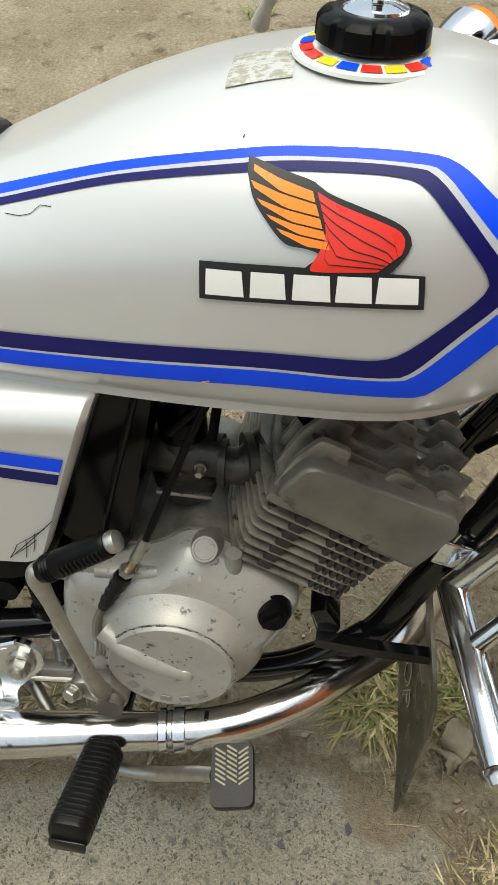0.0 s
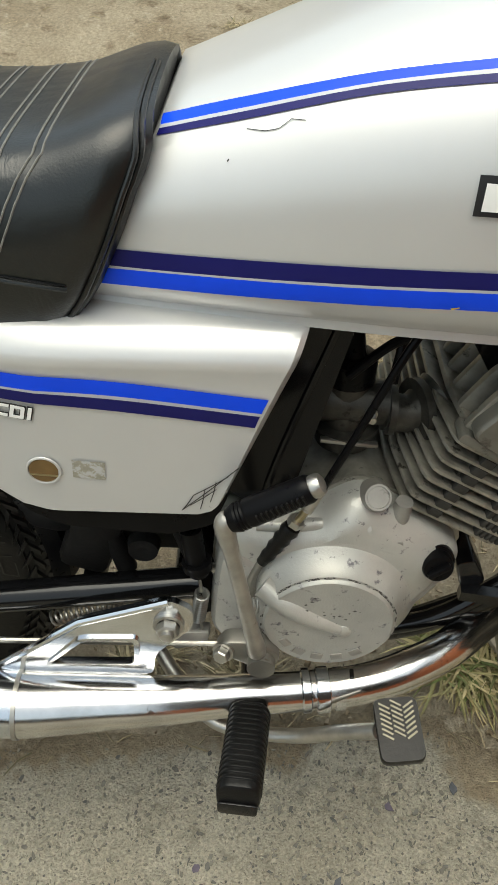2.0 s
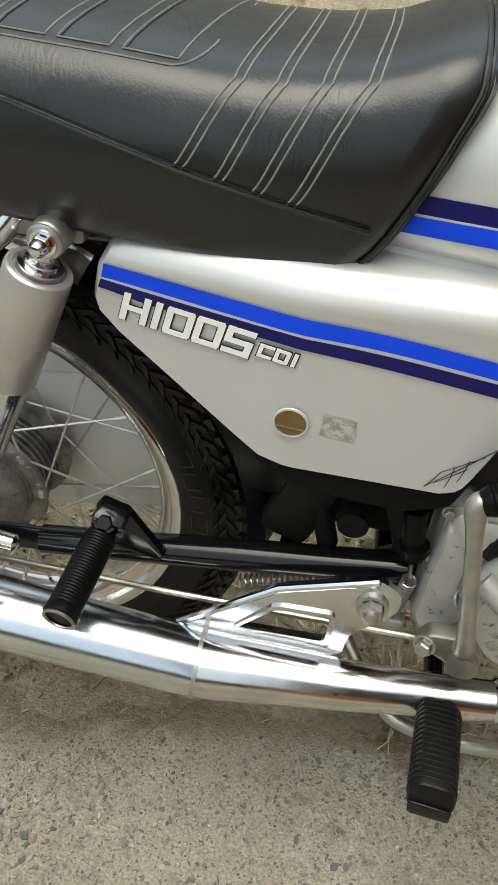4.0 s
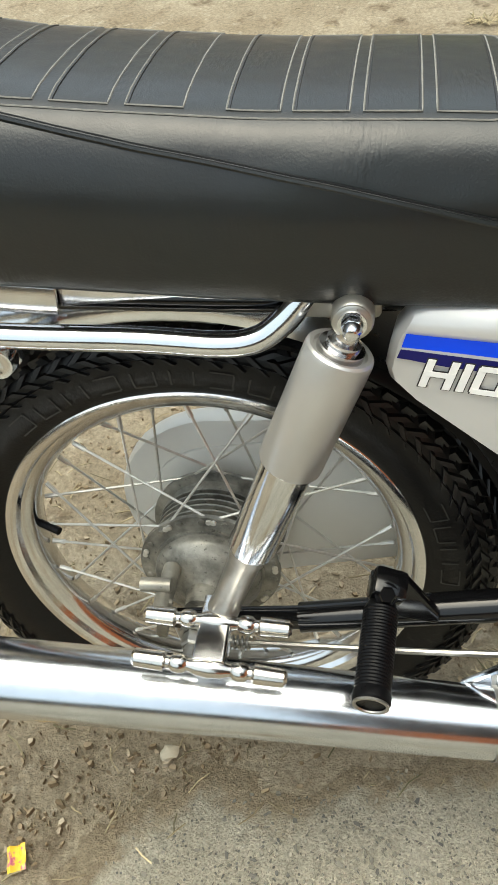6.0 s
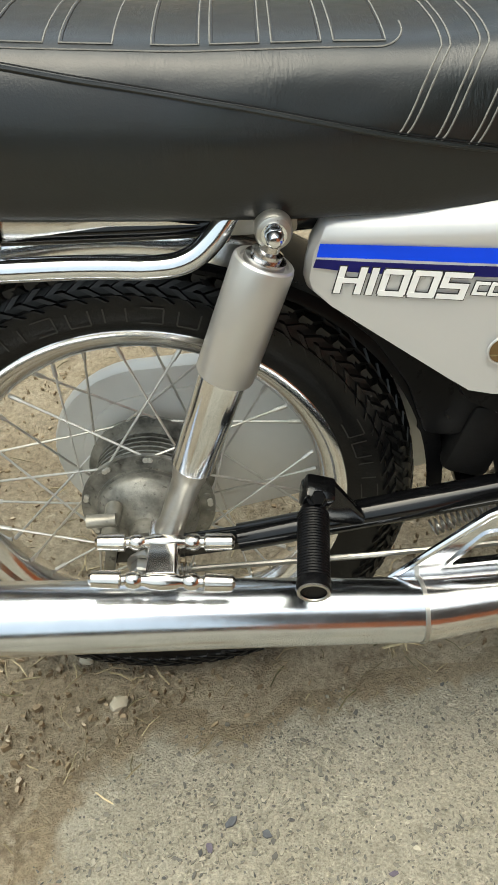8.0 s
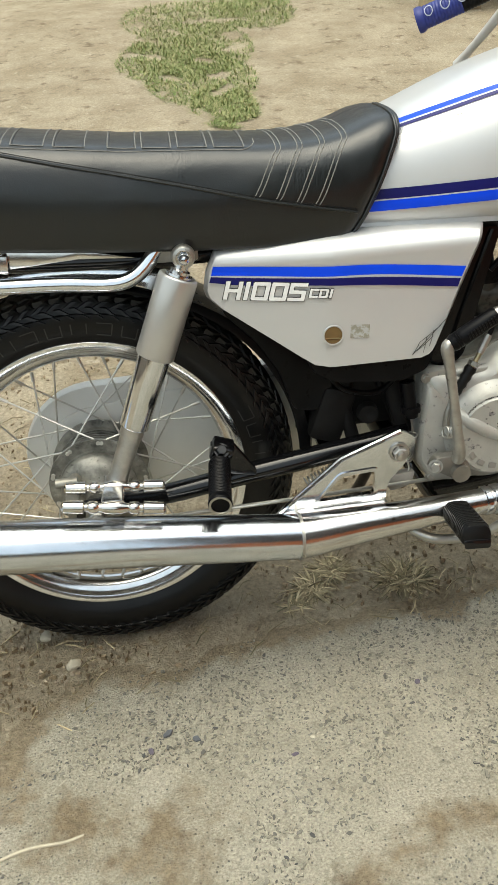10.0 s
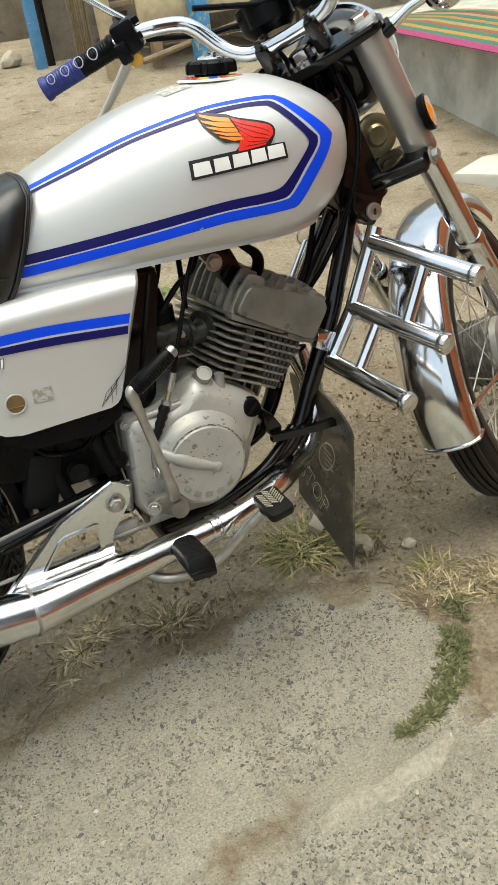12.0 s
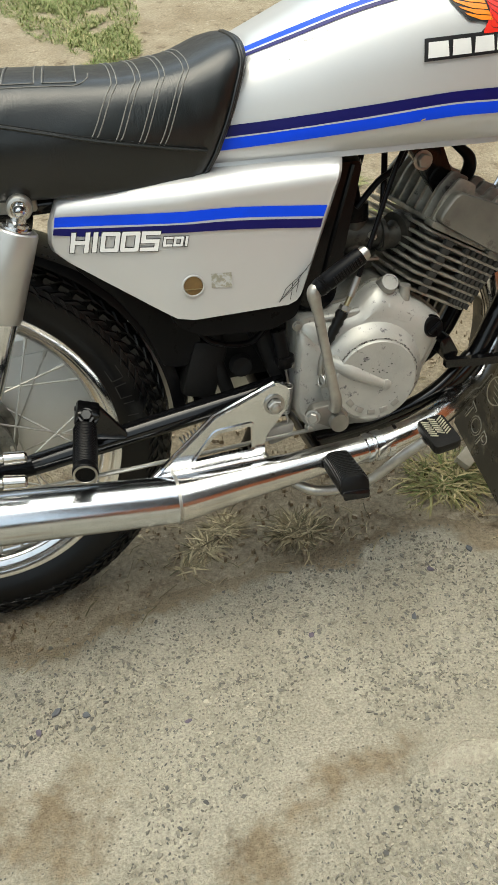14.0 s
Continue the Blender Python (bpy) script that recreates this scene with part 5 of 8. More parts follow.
# ---- rider footrest and brake pedal ----
rest = empty("rider_footrest", None, bike)
tagged(rest, "worn black rubber rider footrest")
m = Matrix.Translation((0.4945, -0.2180, 0.2735)) @ pose(0, 0, 0, -12, 0, -4.6)
bm = prism(rounded([(-0.018, -0.014), (0.018, -0.014), (0.0195, 0.004), (0.013, 0.015), (-0.013, 0.015), (-0.0195, 0.004)], 0.006, 3), -0.050, 0.046, 0.004, m)
part("rubber", bm, RUBBER, rest)
for i in range(15):
    bm = prism(rounded([(-0.0190, -0.012), (0.0190, -0.012), (0.0203, 0.004), (0.0136, 0.0160), (-0.0136, 0.0160), (-0.0203, 0.004)], 0.006, 2), -0.042 + 0.0058 * i, -0.0385 + 0.0058 * i, 0.0007, m)
    part("rib", bm, RUBBER, rest)
bm = prism(rounded([(-0.0165, -0.0165), (0.0165, -0.0165), (0.0175, -0.004), (-0.0175, -0.004)], 0.003, 2), -0.053, -0.050, 0.001, m)
part("end_plate", bm, BLACK, rest)
part("footrest_bar", tube([(0.497, -0.17, 0.258), (0.497, -0.12, 0.232), (0.497, 0.12, 0.222)], 0.010, 12, 4), BLACK, rest)
pedal = empty("brake_pedal", None, bike)
tagged(pedal, "silver brake pedal with ribbed rubber pad")
part("lever", tube([(0.40, -0.10, 0.262), (0.43, -0.13, 0.232), (0.462, -0.155, 0.214), (0.50, -0.163, 0.210), (0.545, -0.172, 0.221), (0.585, -0.190, 0.262), (0.612, -0.203, 0.288)], 0.0072, 14, 6), STEEL, pedal, "bent bare steel lever")
PM = Matrix.Translation((0.629, -0.208, 0.2990)) @ pose(0, 0, 0, 14, -6, 4)
bm = dome_z(rounded([(-0.0195, -0.028), (0.0195, -0.028), (0.0195, 0.028), (-0.0195, 0.028)], 0.008, 4), -0.008, 0.0050, 0.003)
bmesh.ops.transform(bm, matrix=PM, verts=bm.verts)
part("pad", bm, RUBBER, pedal)
PAD_WORN = mat("worn_pad_rib", (0.30, 0.275, 0.20), 0.8, 0, 0.2, 60, 0.3)
for i in range(7):
    for sx in (-1, 0, 1):
        bm = box((0, 0, 0), (0.0105, 0.0016, 0.0018), 0, PM @ Matrix.Translation((sx * 0.0105, 0.022 - 0.0044 * i - (0.002 if sx else 0), 0.0056)) @ pose(0, 0, 0, 0, 0, -32 if sx <= 0 else 32))
        part("rib", bm, PAD_WORN, pedal)

# ---- engine ----
engine = empty("engine", None, bike)
tagged(engine, "air-cooled single-cylinder engine with cast alloy covers")


def dome(outline, levels, centre):
    """An outline in (x, z) stacked along y with a scale about its centre at each level."""
    bm = bmesh.new()
    rows = []
    for y, s in levels:
        rows.append([bm.verts.new((centre[0] + (x - centre[0]) * s, y, centre[1] + (z - centre[1]) * s)) for x, z in outline])
    grid_faces(bm, rows, wrap=True)
    bm.faces.new(rows[0])
    bm.faces.new(rows[-1][::-1])
    return bm


CASE = rounded([(0.466, 0.450), (0.462, 0.386), (0.456, 0.318), (0.480, 0.278), (0.529, 0.272), (0.585, 0.270), (0.628, 0.300), (0.668, 0.372), (0.684, 0.410), (0.650, 0.440), (0.615, 0.462), (0.586, 0.478), (0.55, 0.452), (0.511, 0.449)], 0.014, 3)
part("crankcase", dome(CASE, [(0.085, 0.96), (0.09, 1.0), (-0.072, 1.0), (-0.078, 0.97)], (0.57, 0.37)), SOOTY_ALLOY, engine)
part("right_cover", dome(CASE, [(-0.074, 1.0), (-0.094, 1.0), (-0.099, 0.985), (-0.105, 0.93), (-0.112, 0.86), (-0.117, 0.78)], (0.565, 0.362)), PAINTED_ALLOY, engine, "large cast alloy clutch side cover")
part("cover_dome", lathe((0.566, -0.100, 0.358), (0, -1, 0), [(0, 0.084), (0.006, 0.083), (0.013, 0.079), (0.020, 0.072), (0.027, 0.066), (0.034, 0.062), (0.039, 0.0605), (0.0395, 0.0585), (0.0415, 0.0580), (0.043, 0.0565), (0.0436, 0.030), (0.044, 0.0)], 72), PAINTED_ALLOY, engine, "round domed cover with scuffed paint", )
bm = tube([(0.506, -0.128, 0.392), (0.528, -0.1385, 0.380), (0.552, -0.1415, 0.3655), (0.576, -0.1415, 0.353)], [0.011, 0.0105, 0.0085, 0.006], 14, 4)
add_lathe(bm, (0.579, -0.139, 0.351), (0, -1, 0), [(0, 0.009), (0.006, 0.0075), (0.0075, 0.005), (0.0075, 0)], 16)
part("cast_rib", bm, PAINTED_ALLOY, engine)
for p, q, r0, r1 in (((0.600, -0.105, 0.432), (0.648, -0.104, 0.412), 0.012, 0.009), ((0.575, -0.100, 0.440), (0.598, -0.104, 0.446), 0.013, 0.012), ((0.500, -0.104, 0.444), (0.556, -0.103, 0.446), 0.006, 0.006), ((0.640, -0.099, 0.345), (0.664, -0.098, 0.386), 0.009, 0.009)):
    part("cast_ridge", tube([p, ((p[0] + q[0]) / 2, (p[1] + q[1]) / 2 - 0.002, (p[2] + q[2]) / 2), q], [r0, (r0 + r1) / 2, r1], 14, 3), PAINTED_ALLOY, engine)
part("gasket_edge", prism(rounded([(0.463, 0.446), (0.460, 0.388), (0.453, 0.318), (0.478, 0.274), (0.529, 0.268), (0.588, 0.267), (0.632, 0.298), (0.672, 0.371), (0.688, 0.411), (0.652, 0.444), (0.615, 0.466), (0.586, 0.482), (0.55, 0.456), (0.511, 0.453)], 0.014, 3), -0.0765, -0.0735, 0.0006), SOOTY_ALLOY, engine)
# worn raised bars on the round cover's lower rim
for i in range(5):
    a = radians(214 + 23 * i)
    part("raised_mark", box((0.566 + 0.0455 * math.cos(a), -0.1442, 0.358 + 0.0455 * math.sin(a)), (0.011, 0.0014, 0.008), 0.0005, pose(0, 0, 0, 0, -(math.degrees(a) + 90), 0)), ALLOY, engine)
# worn flecks along the round cover's rim and over the case
WEAR = mat("bare_worn_metal", (0.10, 0.095, 0.09), 0.6, 0.4, 0.3, 90, 0.2)
bm = bmesh.new()
for i in range(90):
    a = radians(random.gauss(95, 55))
    r, s = random.choice((0.0592, 0.0600, 0.0606)), random.uniform(0.0006, 0.0022)
    c = Vector((0.566 + r * math.cos(a), -0.1400, 0.358 + r * math.sin(a)))
    t = Vector((-math.sin(a), 0, math.cos(a)))
    n = Vector((math.cos(a), 0, math.sin(a)))
    bm.faces.new([bm.verts.new(c + t * s * p + n * 0.0006 * q) for p, q in ((-1, -1), (1, -0.6), (0.8, 0.8), (-0.9, 1))])
for i in range(26):
    x, z = random.gauss(0.563, 0.020), random.gauss(0.366, 0.014)
    s = random.uniform(0.0005, 0.0016)
    if math.dist((x, z), (0.566, 0.358)) < 0.05:
        bm.faces.new([bm.verts.new((x + s * p, -0.1448, z + s * q)) for p, q in ((-1.4, 0.2), (0, -0.8), (1.2, 0.1), (0.2, 0.9))])
part("paint_wear", bm, WEAR, engine, "dark paint chips")
# left gear cover piece beside the kick shaft
part("kick_cover", dome(rounded([(0.462, 0.386), (0.457, 0.318), (0.480, 0.281), (0.525, 0.276), (0.532, 0.33), (0.515, 0.40), (0.470, 0.44)], 0.012, 3), [(-0.098, 1.0), (-0.108, 0.99), (-0.116, 0.94), (-0.120, 0.84)], (0.492, 0.345)), PAINTED_ALLOY, engine)
part("pump_plate", dome(rounded([(0.468, 0.448), (0.466, 0.395), (0.490, 0.395), (0.520, 0.432), (0.555, 0.45), (0.50, 0.452)], 0.007, 3), [(-0.092, 1.0), (-0.104, 1.0), (-0.106, 0.96)], (0.49, 0.43)), PAINTED_ALLOY, engine)
for x, z, y in ((0.470, 0.441, -0.105), (0.4645, 0.386, -0.103), (0.478, 0.290, -0.112), (0.535, 0.452, -0.103), (0.555, 0.287, -0.104), (0.645, 0.345, -0.099), (0.663, 0.376, -0.097), (0.622, 0.432, -0.108), (0.587, 0.446, -0.106)):
    part("cover_bolt", add_hex_bolt(bmesh.new(), (x, y, z), (0, -1, 0), 0.0052, 0.006), STEEL, engine)
part("clutch_boss", lathe((0.5975, -0.070, 0.452), (0.05, -0.62, 0.5), [(0, 0.017), (0.030, 0.0135), (0.042, 0.0122), (0.0445, 0.0112), (0.0445, 0.0095), (0.0435, 0.0090), (0.0435, 0)], 28), ALLOY, engine)
part("oil_plug", lathe((0.658, -0.103, 0.4065), (0.06, -0.95, 0.22), [(0, 0.0170), (0.006, 0.0168), (0.0065, 0.0140), (0.014, 0.0140), (0.017, 0.0128), (0.0175, 0.009), (0.016, 0.0)], 32), PLASTIC, engine, "black slotted oil filler plug")
part("plug_grip", box((0.659, -0.1215, 0.4105), (0.022, 0.008, 0.0055), 0.002, pose(0, 0, 0, -13, 0, 0) @ pose(0, 0, 0, 0, -35, 0)), PLASTIC, engine)
part("drain_neck", tube([(0.622, -0.095, 0.436), (0.624, -0.098, 0.470)], [0.0085, 0.0075], 14), ALLOY, engine)

# cylinder and head: plates across a leaning axis
CYL = pose(0.66, 0, 0.43, 0, 29, 0)


def cyl_part(name, bm, material=None, label=""):
    ob = part(name, bm, material or SOOTY_ALLOY, engine, label)
    ob.matrix_basis = CYL
    return ob


def fin(u0, u1, y1, v, t=0.0030, cham=0.02):
    """A plate across the cylinder axis with cut corners; u forward, y sideways."""
    t2 = bmesh.new()
    out = [(u0 + cham, -y1), (u1 - cham * 0.6, -y1), (u1, -y1 + cham * 1.6), (u1, y1 - cham), (u1 - cham, y1), (u0 + cham, y1), (u0, y1 - cham), (u0, -0.040), (u0 + 0.004, -y1 + 0.040)]
    out = rounded(out, 0.008, 2)
    a = [t2.verts.new((x, y, v - t / 2)) for x, y in out]
    b = [t2.verts.new((x, y, v + t / 2)) for x, y in out]
    s = 0.985
    c0 = [t2.verts.new((x * s + 0.0003, y * s, v - t / 2 - 0.0008)) for x, y in out]
    c1 = [t2.verts.new((x * s + 0.0003, y * s, v + t / 2 + 0.0008)) for x, y in out]
    grid_faces(t2, [c0, a, b, c1], wrap=True)
    t2.faces.new(c0[::-1])
    t2.faces.new(c1)
    return t2


cyl_part("barrel", lathe((0.010, 0, -0.03), (0, 0, 1), [(0, 0), (0, 0.056), (0.03, 0.056), (0.035, 0.052), (0.19, 0.050), (0.19, 0)], 32))
for i in range(8):
    cyl_part("cooling_fin", fin(-0.064 - 0.0012 * i, 0.058 + 0.0030 * i, 0.098 + 0.0006 * i, 0.0150 + 0.0112 * i, 0.0026, 0.014))
DAMPER = mat("aged_damper_rubber", (0.028, 0.027, 0.024), 0.6, 0, 0.2, 40, 0.2, spec=0.3)
for i in range(7):
    v = 0.0206 + 0.0112 * i
    # narrow column of plugs, and a wide toothed pad whose edge steps back as it rises
    cyl_part("damper_block", box((-0.0215, -0.0945 - 0.0006 * i, v), (0.0125, 0.010, 0.0086), 0.0015), DAMPER)
    u0, u1 = 0.0225 - 0.0032 * i, 0.056 + 0.0012 * i
    n = 6
    for j in range(n):
        w = (u1 - u0) / n
        cyl_part("damper_tooth", box((u0 + w * (j + 0.5), -0.0945 - 0.0006 * i, v), (w * 0.66, 0.010, 0.0084), 0.0012), DAMPER)
for i in range(6):
    cyl_part("base_rib", box((-0.030 + 0.014 * i, -0.058, 0.002), (0.004, 0.018, 0.022), 0.001))
# head: a wide base fin, upright fins cut down round the bolts, and a smooth plate on the near side
cyl_part("head_base", fin(-0.064, 0.084, 0.102, 0.1035, 0.0045, 0.014))
cyl_part("head_core", box((0.010, 0, 0.128), (0.110, 0.150, 0.044), 0.006))
HEAD_TOP = [(-0.060, 0.104), (-0.058, 0.140), (-0.050, 0.1655), (-0.024, 0.1670), (-0.021, 0.1530), (0.010, 0.1530), (0.014, 0.1690), (0.034, 0.1690), (0.037, 0.1540), (0.054, 0.1540), (0.058, 0.1700), (0.082, 0.1670), (0.088, 0.150), (0.084, 0.104)]
for i in range(8):
    y = -0.094 + 0.0265 * i
    lift = 0.010 * math.sin(math.pi * i / 7)
    prof = [(u, v + (lift if v > 0.13 else 0)) for u, v in HEAD_TOP]
    cyl_part("head_fin", prism(rounded(prof, 0.0045, 2), y - 0.0036, y + 0.0036, 0.0012))
for i in range(7):
    cyl_part("front_fin", box((0.088, -0.082 + 0.0265 * i, 0.138), (0.012, 0.0034, 0.056), 0.001))
bm = bmesh.new()
face = rounded([(-0.060, 0.107), (-0.052, 0.150), (0.072, 0.164), (0.085, 0.152), (0.080, 0.103), (0.070, 0.099)], 0.012, 4)
rows = []
cu, cv = 0.012, 0.130
for y, sc in ((-0.090, 1.0), (-0.1085, 1.0), (-0.1115, 0.985), (-0.1130, 0.955)):
    rows.append([bm.verts.new((cu + (u - cu) * sc, y, cv + (v - cv) * sc)) for u, v in face])
grid_faces(bm, rows, wrap=True)
bm.faces.new(rows[0])
bm.faces.new(rows[-1][::-1])
cyl_part("head_side_plate", bm, HEADPLATE, "flat grey cast head side plate")
cyl_part("plate_lip", prism(rounded([(-0.062, 0.0975), (0.028, 0.0975), (0.028, 0.1035), (-0.062, 0.1065)], 0.003, 2), -0.108, -0.085, 0.001), HEADPLATE)
cyl_part("plate_lip", prism(rounded([(0.034, 0.0940), (0.080, 0.0940), (0.083, 0.1030), (0.034, 0.1030)], 0.004, 2), -0.108, -0.085, 0.001), HEADPLATE)
for u, y in ((-0.03, -0.045), (0.045, -0.045), (-0.03, 0.045), (0.045, 0.045)):
    cyl_part("head_bolt", add_hex_bolt(bmesh.new(), (u, y, 0.148), (0, 0, 1), 0.008, 0.012), STEEL)
bm = lathe((0.012, 0, 0.148), (0.1, -0.15, 1), [(0, 0.012), (0.012, 0.012), (0.012, 0.008), (0.03, 0.008), (0.03, 0)], 12)
cyl_part("spark_plug", bm, STEEL)
part("plug_cap", tube([(0.738, -0.012, 0.566), (0.748, -0.018, 0.588), (0.745, -0.022, 0.606), (0.728, -0.022, 0.622), (0.700, -0.02, 0.645)], [0.0085, 0.0095, 0.008, 0.006, 0.0038], 14, 5), PLASTIC, engine, "black rubber spark plug cap and lead")
part("head_stay", prism(rounded([(0.640, 0.640), (0.690, 0.640), (0.716, 0.575), (0.690, 0.560)], 0.008), -0.052, -0.036, 0.003), BLACK, engine)
part("stay_bolt", add_hex_bolt(bmesh.new(), (0.664, -0.053, 0.617), (0, -1, 0), 0.0095, 0.010), STEEL, engine)
# inlet flange and carburettor
# alloy whose colour is darkened for the shade under the tank
CARB = mat("shaded_dark_alloy", (0.030, 0.029, 0.025), 0.45, 0.5, 0.35, 30, 0.3, 300, 0, 0.12, col2=(0.075, 0.071, 0.060), spots=(0.02, 0.018, 0.015), spot_scale=50, spot_edge=0.58)
bm = tube([(0.652, -0.030, 0.530), (0.628, -0.040, 0.520), (0.606, -0.042, 0.523)], [0.024, 0.017, 0.017], 20, 4)
add_lathe(bm, (0.634, -0.040, 0.522), (-0.9, -0.3, 0.05), [(-0.003, 0), (-0.003, 0.029), (0.004, 0.029), (0.004, 0)], 20)
add_lathe(bm, (0.611, -0.042, 0.524), (-0.95, 0, 0.05), [(-0.003, 0), (-0.003, 0.022), (0.003, 0.022), (0.003, 0)], 20)
part("inlet_manifold", bm, CARB, engine)
carb = empty("carburettor", None, bike)
tagged(carb, "dark alloy carburettor with black cap")
bm = lathe((0.575, -0.03, 0.480), (0, 0, 1), [(0, 0), (0, 0.018), (0.004, 0.026), (0.018, 0.027), (0.020, 0.031), (0.024, 0.031), (0.026, 0.022), (0.070, 0.020), (0.070, 0)], 24)
add_tube(bm, [(0.535, -0.03, 0.527), (0.610, -0.036, 0.527)], 0.020, 18)
part("body", bm, CARB, carb)
part("slide_cap", lathe((0.575, -0.03, 0.548), (0, 0, 1), [(0, 0), (0, 0.022), (0.022, 0.022), (0.026, 0.012), (0.05, 0.008), (0.05, 0)], 20), PLASTIC, carb)
part("float_bowl_clip", box((0.577, -0.058, 0.500), (0.05, 0.006, 0.004), 0.001, pose(0, 0, 0, 0, 6, 0)), STEEL, carb)
part("idle_screw", add_hex_bolt(bmesh.new(), (0.593, -0.055, 0.530), (0, -1, 0), 0.004, 0.012), STEEL, carb)

# kick starter
KICK_STEEL = mat("worn_bare_steel", (0.36, 0.345, 0.31), 0.40, 0.7, 0.15, 50, 0.1, 500, 0, 0.08, spots=(0.16, 0.13, 0.10), spot_scale=70, spot_edge=0.66)
kick = empty("kick_starter", None, bike)
tagged(kick, "bare metal kick starter with folding rubber pedal")
part("arm", tube([(0.5025, -0.1560, 0.336), (0.5020, -0.1620, 0.350), (0.4985, -0.1640, 0.372), (0.4915, -0.1650, 0.415), (0.4815, -0.1655, 0.475), (0.4765, -0.1650, 0.5035), (0.481, -0.163, 0.512)], [0.0088, 0.0084, 0.0072, 0.0065, 0.0066, 0.0085, 0.0076], 18, 6), KICK_STEEL, kick, "dull grey steel lever")
K0, K1 = Vector((0.479, -0.163, 0.507)), Vector((0.545, -0.160, 0.5445))
kd = (K1 - K0).normalized()
prof = [(0.002, 0.0), (0.002, 0.0098), (0.007, 0.0115)]
for i in range(3):
    prof += [(0.009 + 0.003 * i, 0.0118), (0.0105 + 0.003 * i, 0.0108)]
prof += [(0.019, 0.0118), (0.062, 0.0112), (0.068, 0.0112), (0.070, 0.0100), (0.070, 0.0)]
part("rubber", lathe(K0, kd, prof, 24), PLASTIC, kick, "black rubber pedal sleeve")
for i in range(10):
    bm = box((0, 0, 0), (0.0018, 0.0025, 0.009), 0.0005, Matrix.Translation(K0 + kd * (0.024 + 0.0042 * i) + Vector((0.002, -0.0112, 0.0015))) @ pose(0, 0, 0, 0, -26, 0))
    part("grip_bump", bm, RUBBER, kick)
part("tip", lathe(K1 - kd * 0.008, kd, [(0, 0.0085), (0.006, 0.0092), (0.010, 0.0080), (0.012, 0.004), (0.0125, 0)], 20), STEEL, kick)
bm = tube([(0.507, -0.112, 0.315), (0.507, -0.162, 0.315)], 0.0130, 20)
add_prism(bm, rounded([(0.464, 0.322), (0.474, 0.339), (0.508, 0.340), (0.525, 0.320), (0.519, 0.302), (0.503, 0.300), (0.484, 0.312)], 0.006), -0.152, -0.134, 0.003)
part("clamp", bm, STEEL_DULL, kick)
part("pinch_bolt", add_hex_bolt(bmesh.new(), (0.473, -0.151, 0.3265), (-0.3, -0.9, 0.2), 0.0075, 0.011), STEEL, kick)

# clutch cable with its boot
part("clutch_cable", tube([(0.640, -0.080, 0.665), (0.608, -0.099, 0.624), (0.575, -0.108, 0.548), (0.551, -0.113, 0.492)], 0.0033, 10, 6), PLASTIC, bike, "black clutch cable")
cable = empty("cable_adjuster", None, bike)
part("sleeve", tube([(0.553, -0.112, 0.497), (0.541, -0.1145, 0.473)], [0.0048, 0.0052], 12), STEEL, cable)
part("adjuster", tube([(0.541, -0.1145, 0.473), (0.531, -0.116, 0.455)], 0.0034, 10), BRASS, cable)
part("lock_nut", lathe((0.534, -0.1155, 0.462), (-0.45, -0.05, -0.9), [(0, 0), (0, 0.0075), (0.006, 0.0075), (0.006, 0)], 6), STEEL, cable)
prof = [(0, 0), (0, 0.0075)]
for i in range(4):
    prof += [(0.005 + 0.011 * i, 0.0088 - 0.0006 * i), (0.011 + 0.011 * i, 0.0068 - 0.0004 * i)]
prof += [(0.05, 0.005), (0.05, 0)]
part("boot", lathe((0.530, -0.1165, 0.455), (-0.50, -0.04, -0.865), prof, 16), RUBBER, cable)
part("pull_arm", tube([(0.505, -0.118, 0.413), (0.497, -0.121, 0.392), (0.496, -0.122, 0.372)], [0.0035, 0.0045, 0.006], 10, 3), STEEL_DULL, cable)
part("return_spring", spring((0.492, -0.128, 0.366), (0.506, -0.124, 0.362), 0.0085, 4, 0.0016), STEEL, cable)
tagged(cable, "cable adjuster with ribbed rubber boot")
for pts in ([(0.600, -0.02, 0.66), (0.588, -0.025, 0.62), (0.575, -0.03, 0.595)], [(0.625, -0.02, 0.66), (0.612, -0.05, 0.60), (0.606, -0.06, 0.565)], [(0.66, -0.03, 0.66), (0.645, -0.05, 0.64), (0.625, -0.06, 0.615), (0.600, -0.06, 0.60), (0.570, -0.06, 0.57)]):
    part("fuel_hose", tube(pts, 0.0042, 10, 6), PLASTIC, bike)

# ---- black parts between seat, engine and wheel ----
part("airbox", dome(rounded([(0.530, 0.640), (0.464, 0.470), (0.500, 0.440), (0.528, 0.455), (0.572, 0.640)], 0.012), [(0.09, 0.95), (0.095, 1.0), (-0.080, 1.0), (-0.088, 0.95)], (0.52, 0.55)), GLOSS, bike, "glossy black air filter box")
part("airbox_rib", tube([(0.503, -0.0885, 0.455), (0.520, -0.0895, 0.520), (0.556, -0.0890, 0.632)], 0.0030, 8, 4), GLOSS, bike)
part("tool_box", dome(rounded([(0.300, 0.500), (0.480, 0.500), (0.466, 0.462), (0.430, 0.449), (0.340, 0.456), (0.310, 0.474)], 0.008), [(0.10, 1.0), (-0.118, 1.0), (-0.124, 0.98)], (0.40, 0.47)), PLASTIC, bike, "black plastic lower box under side cover")
bm = bmesh.new()
rows = []
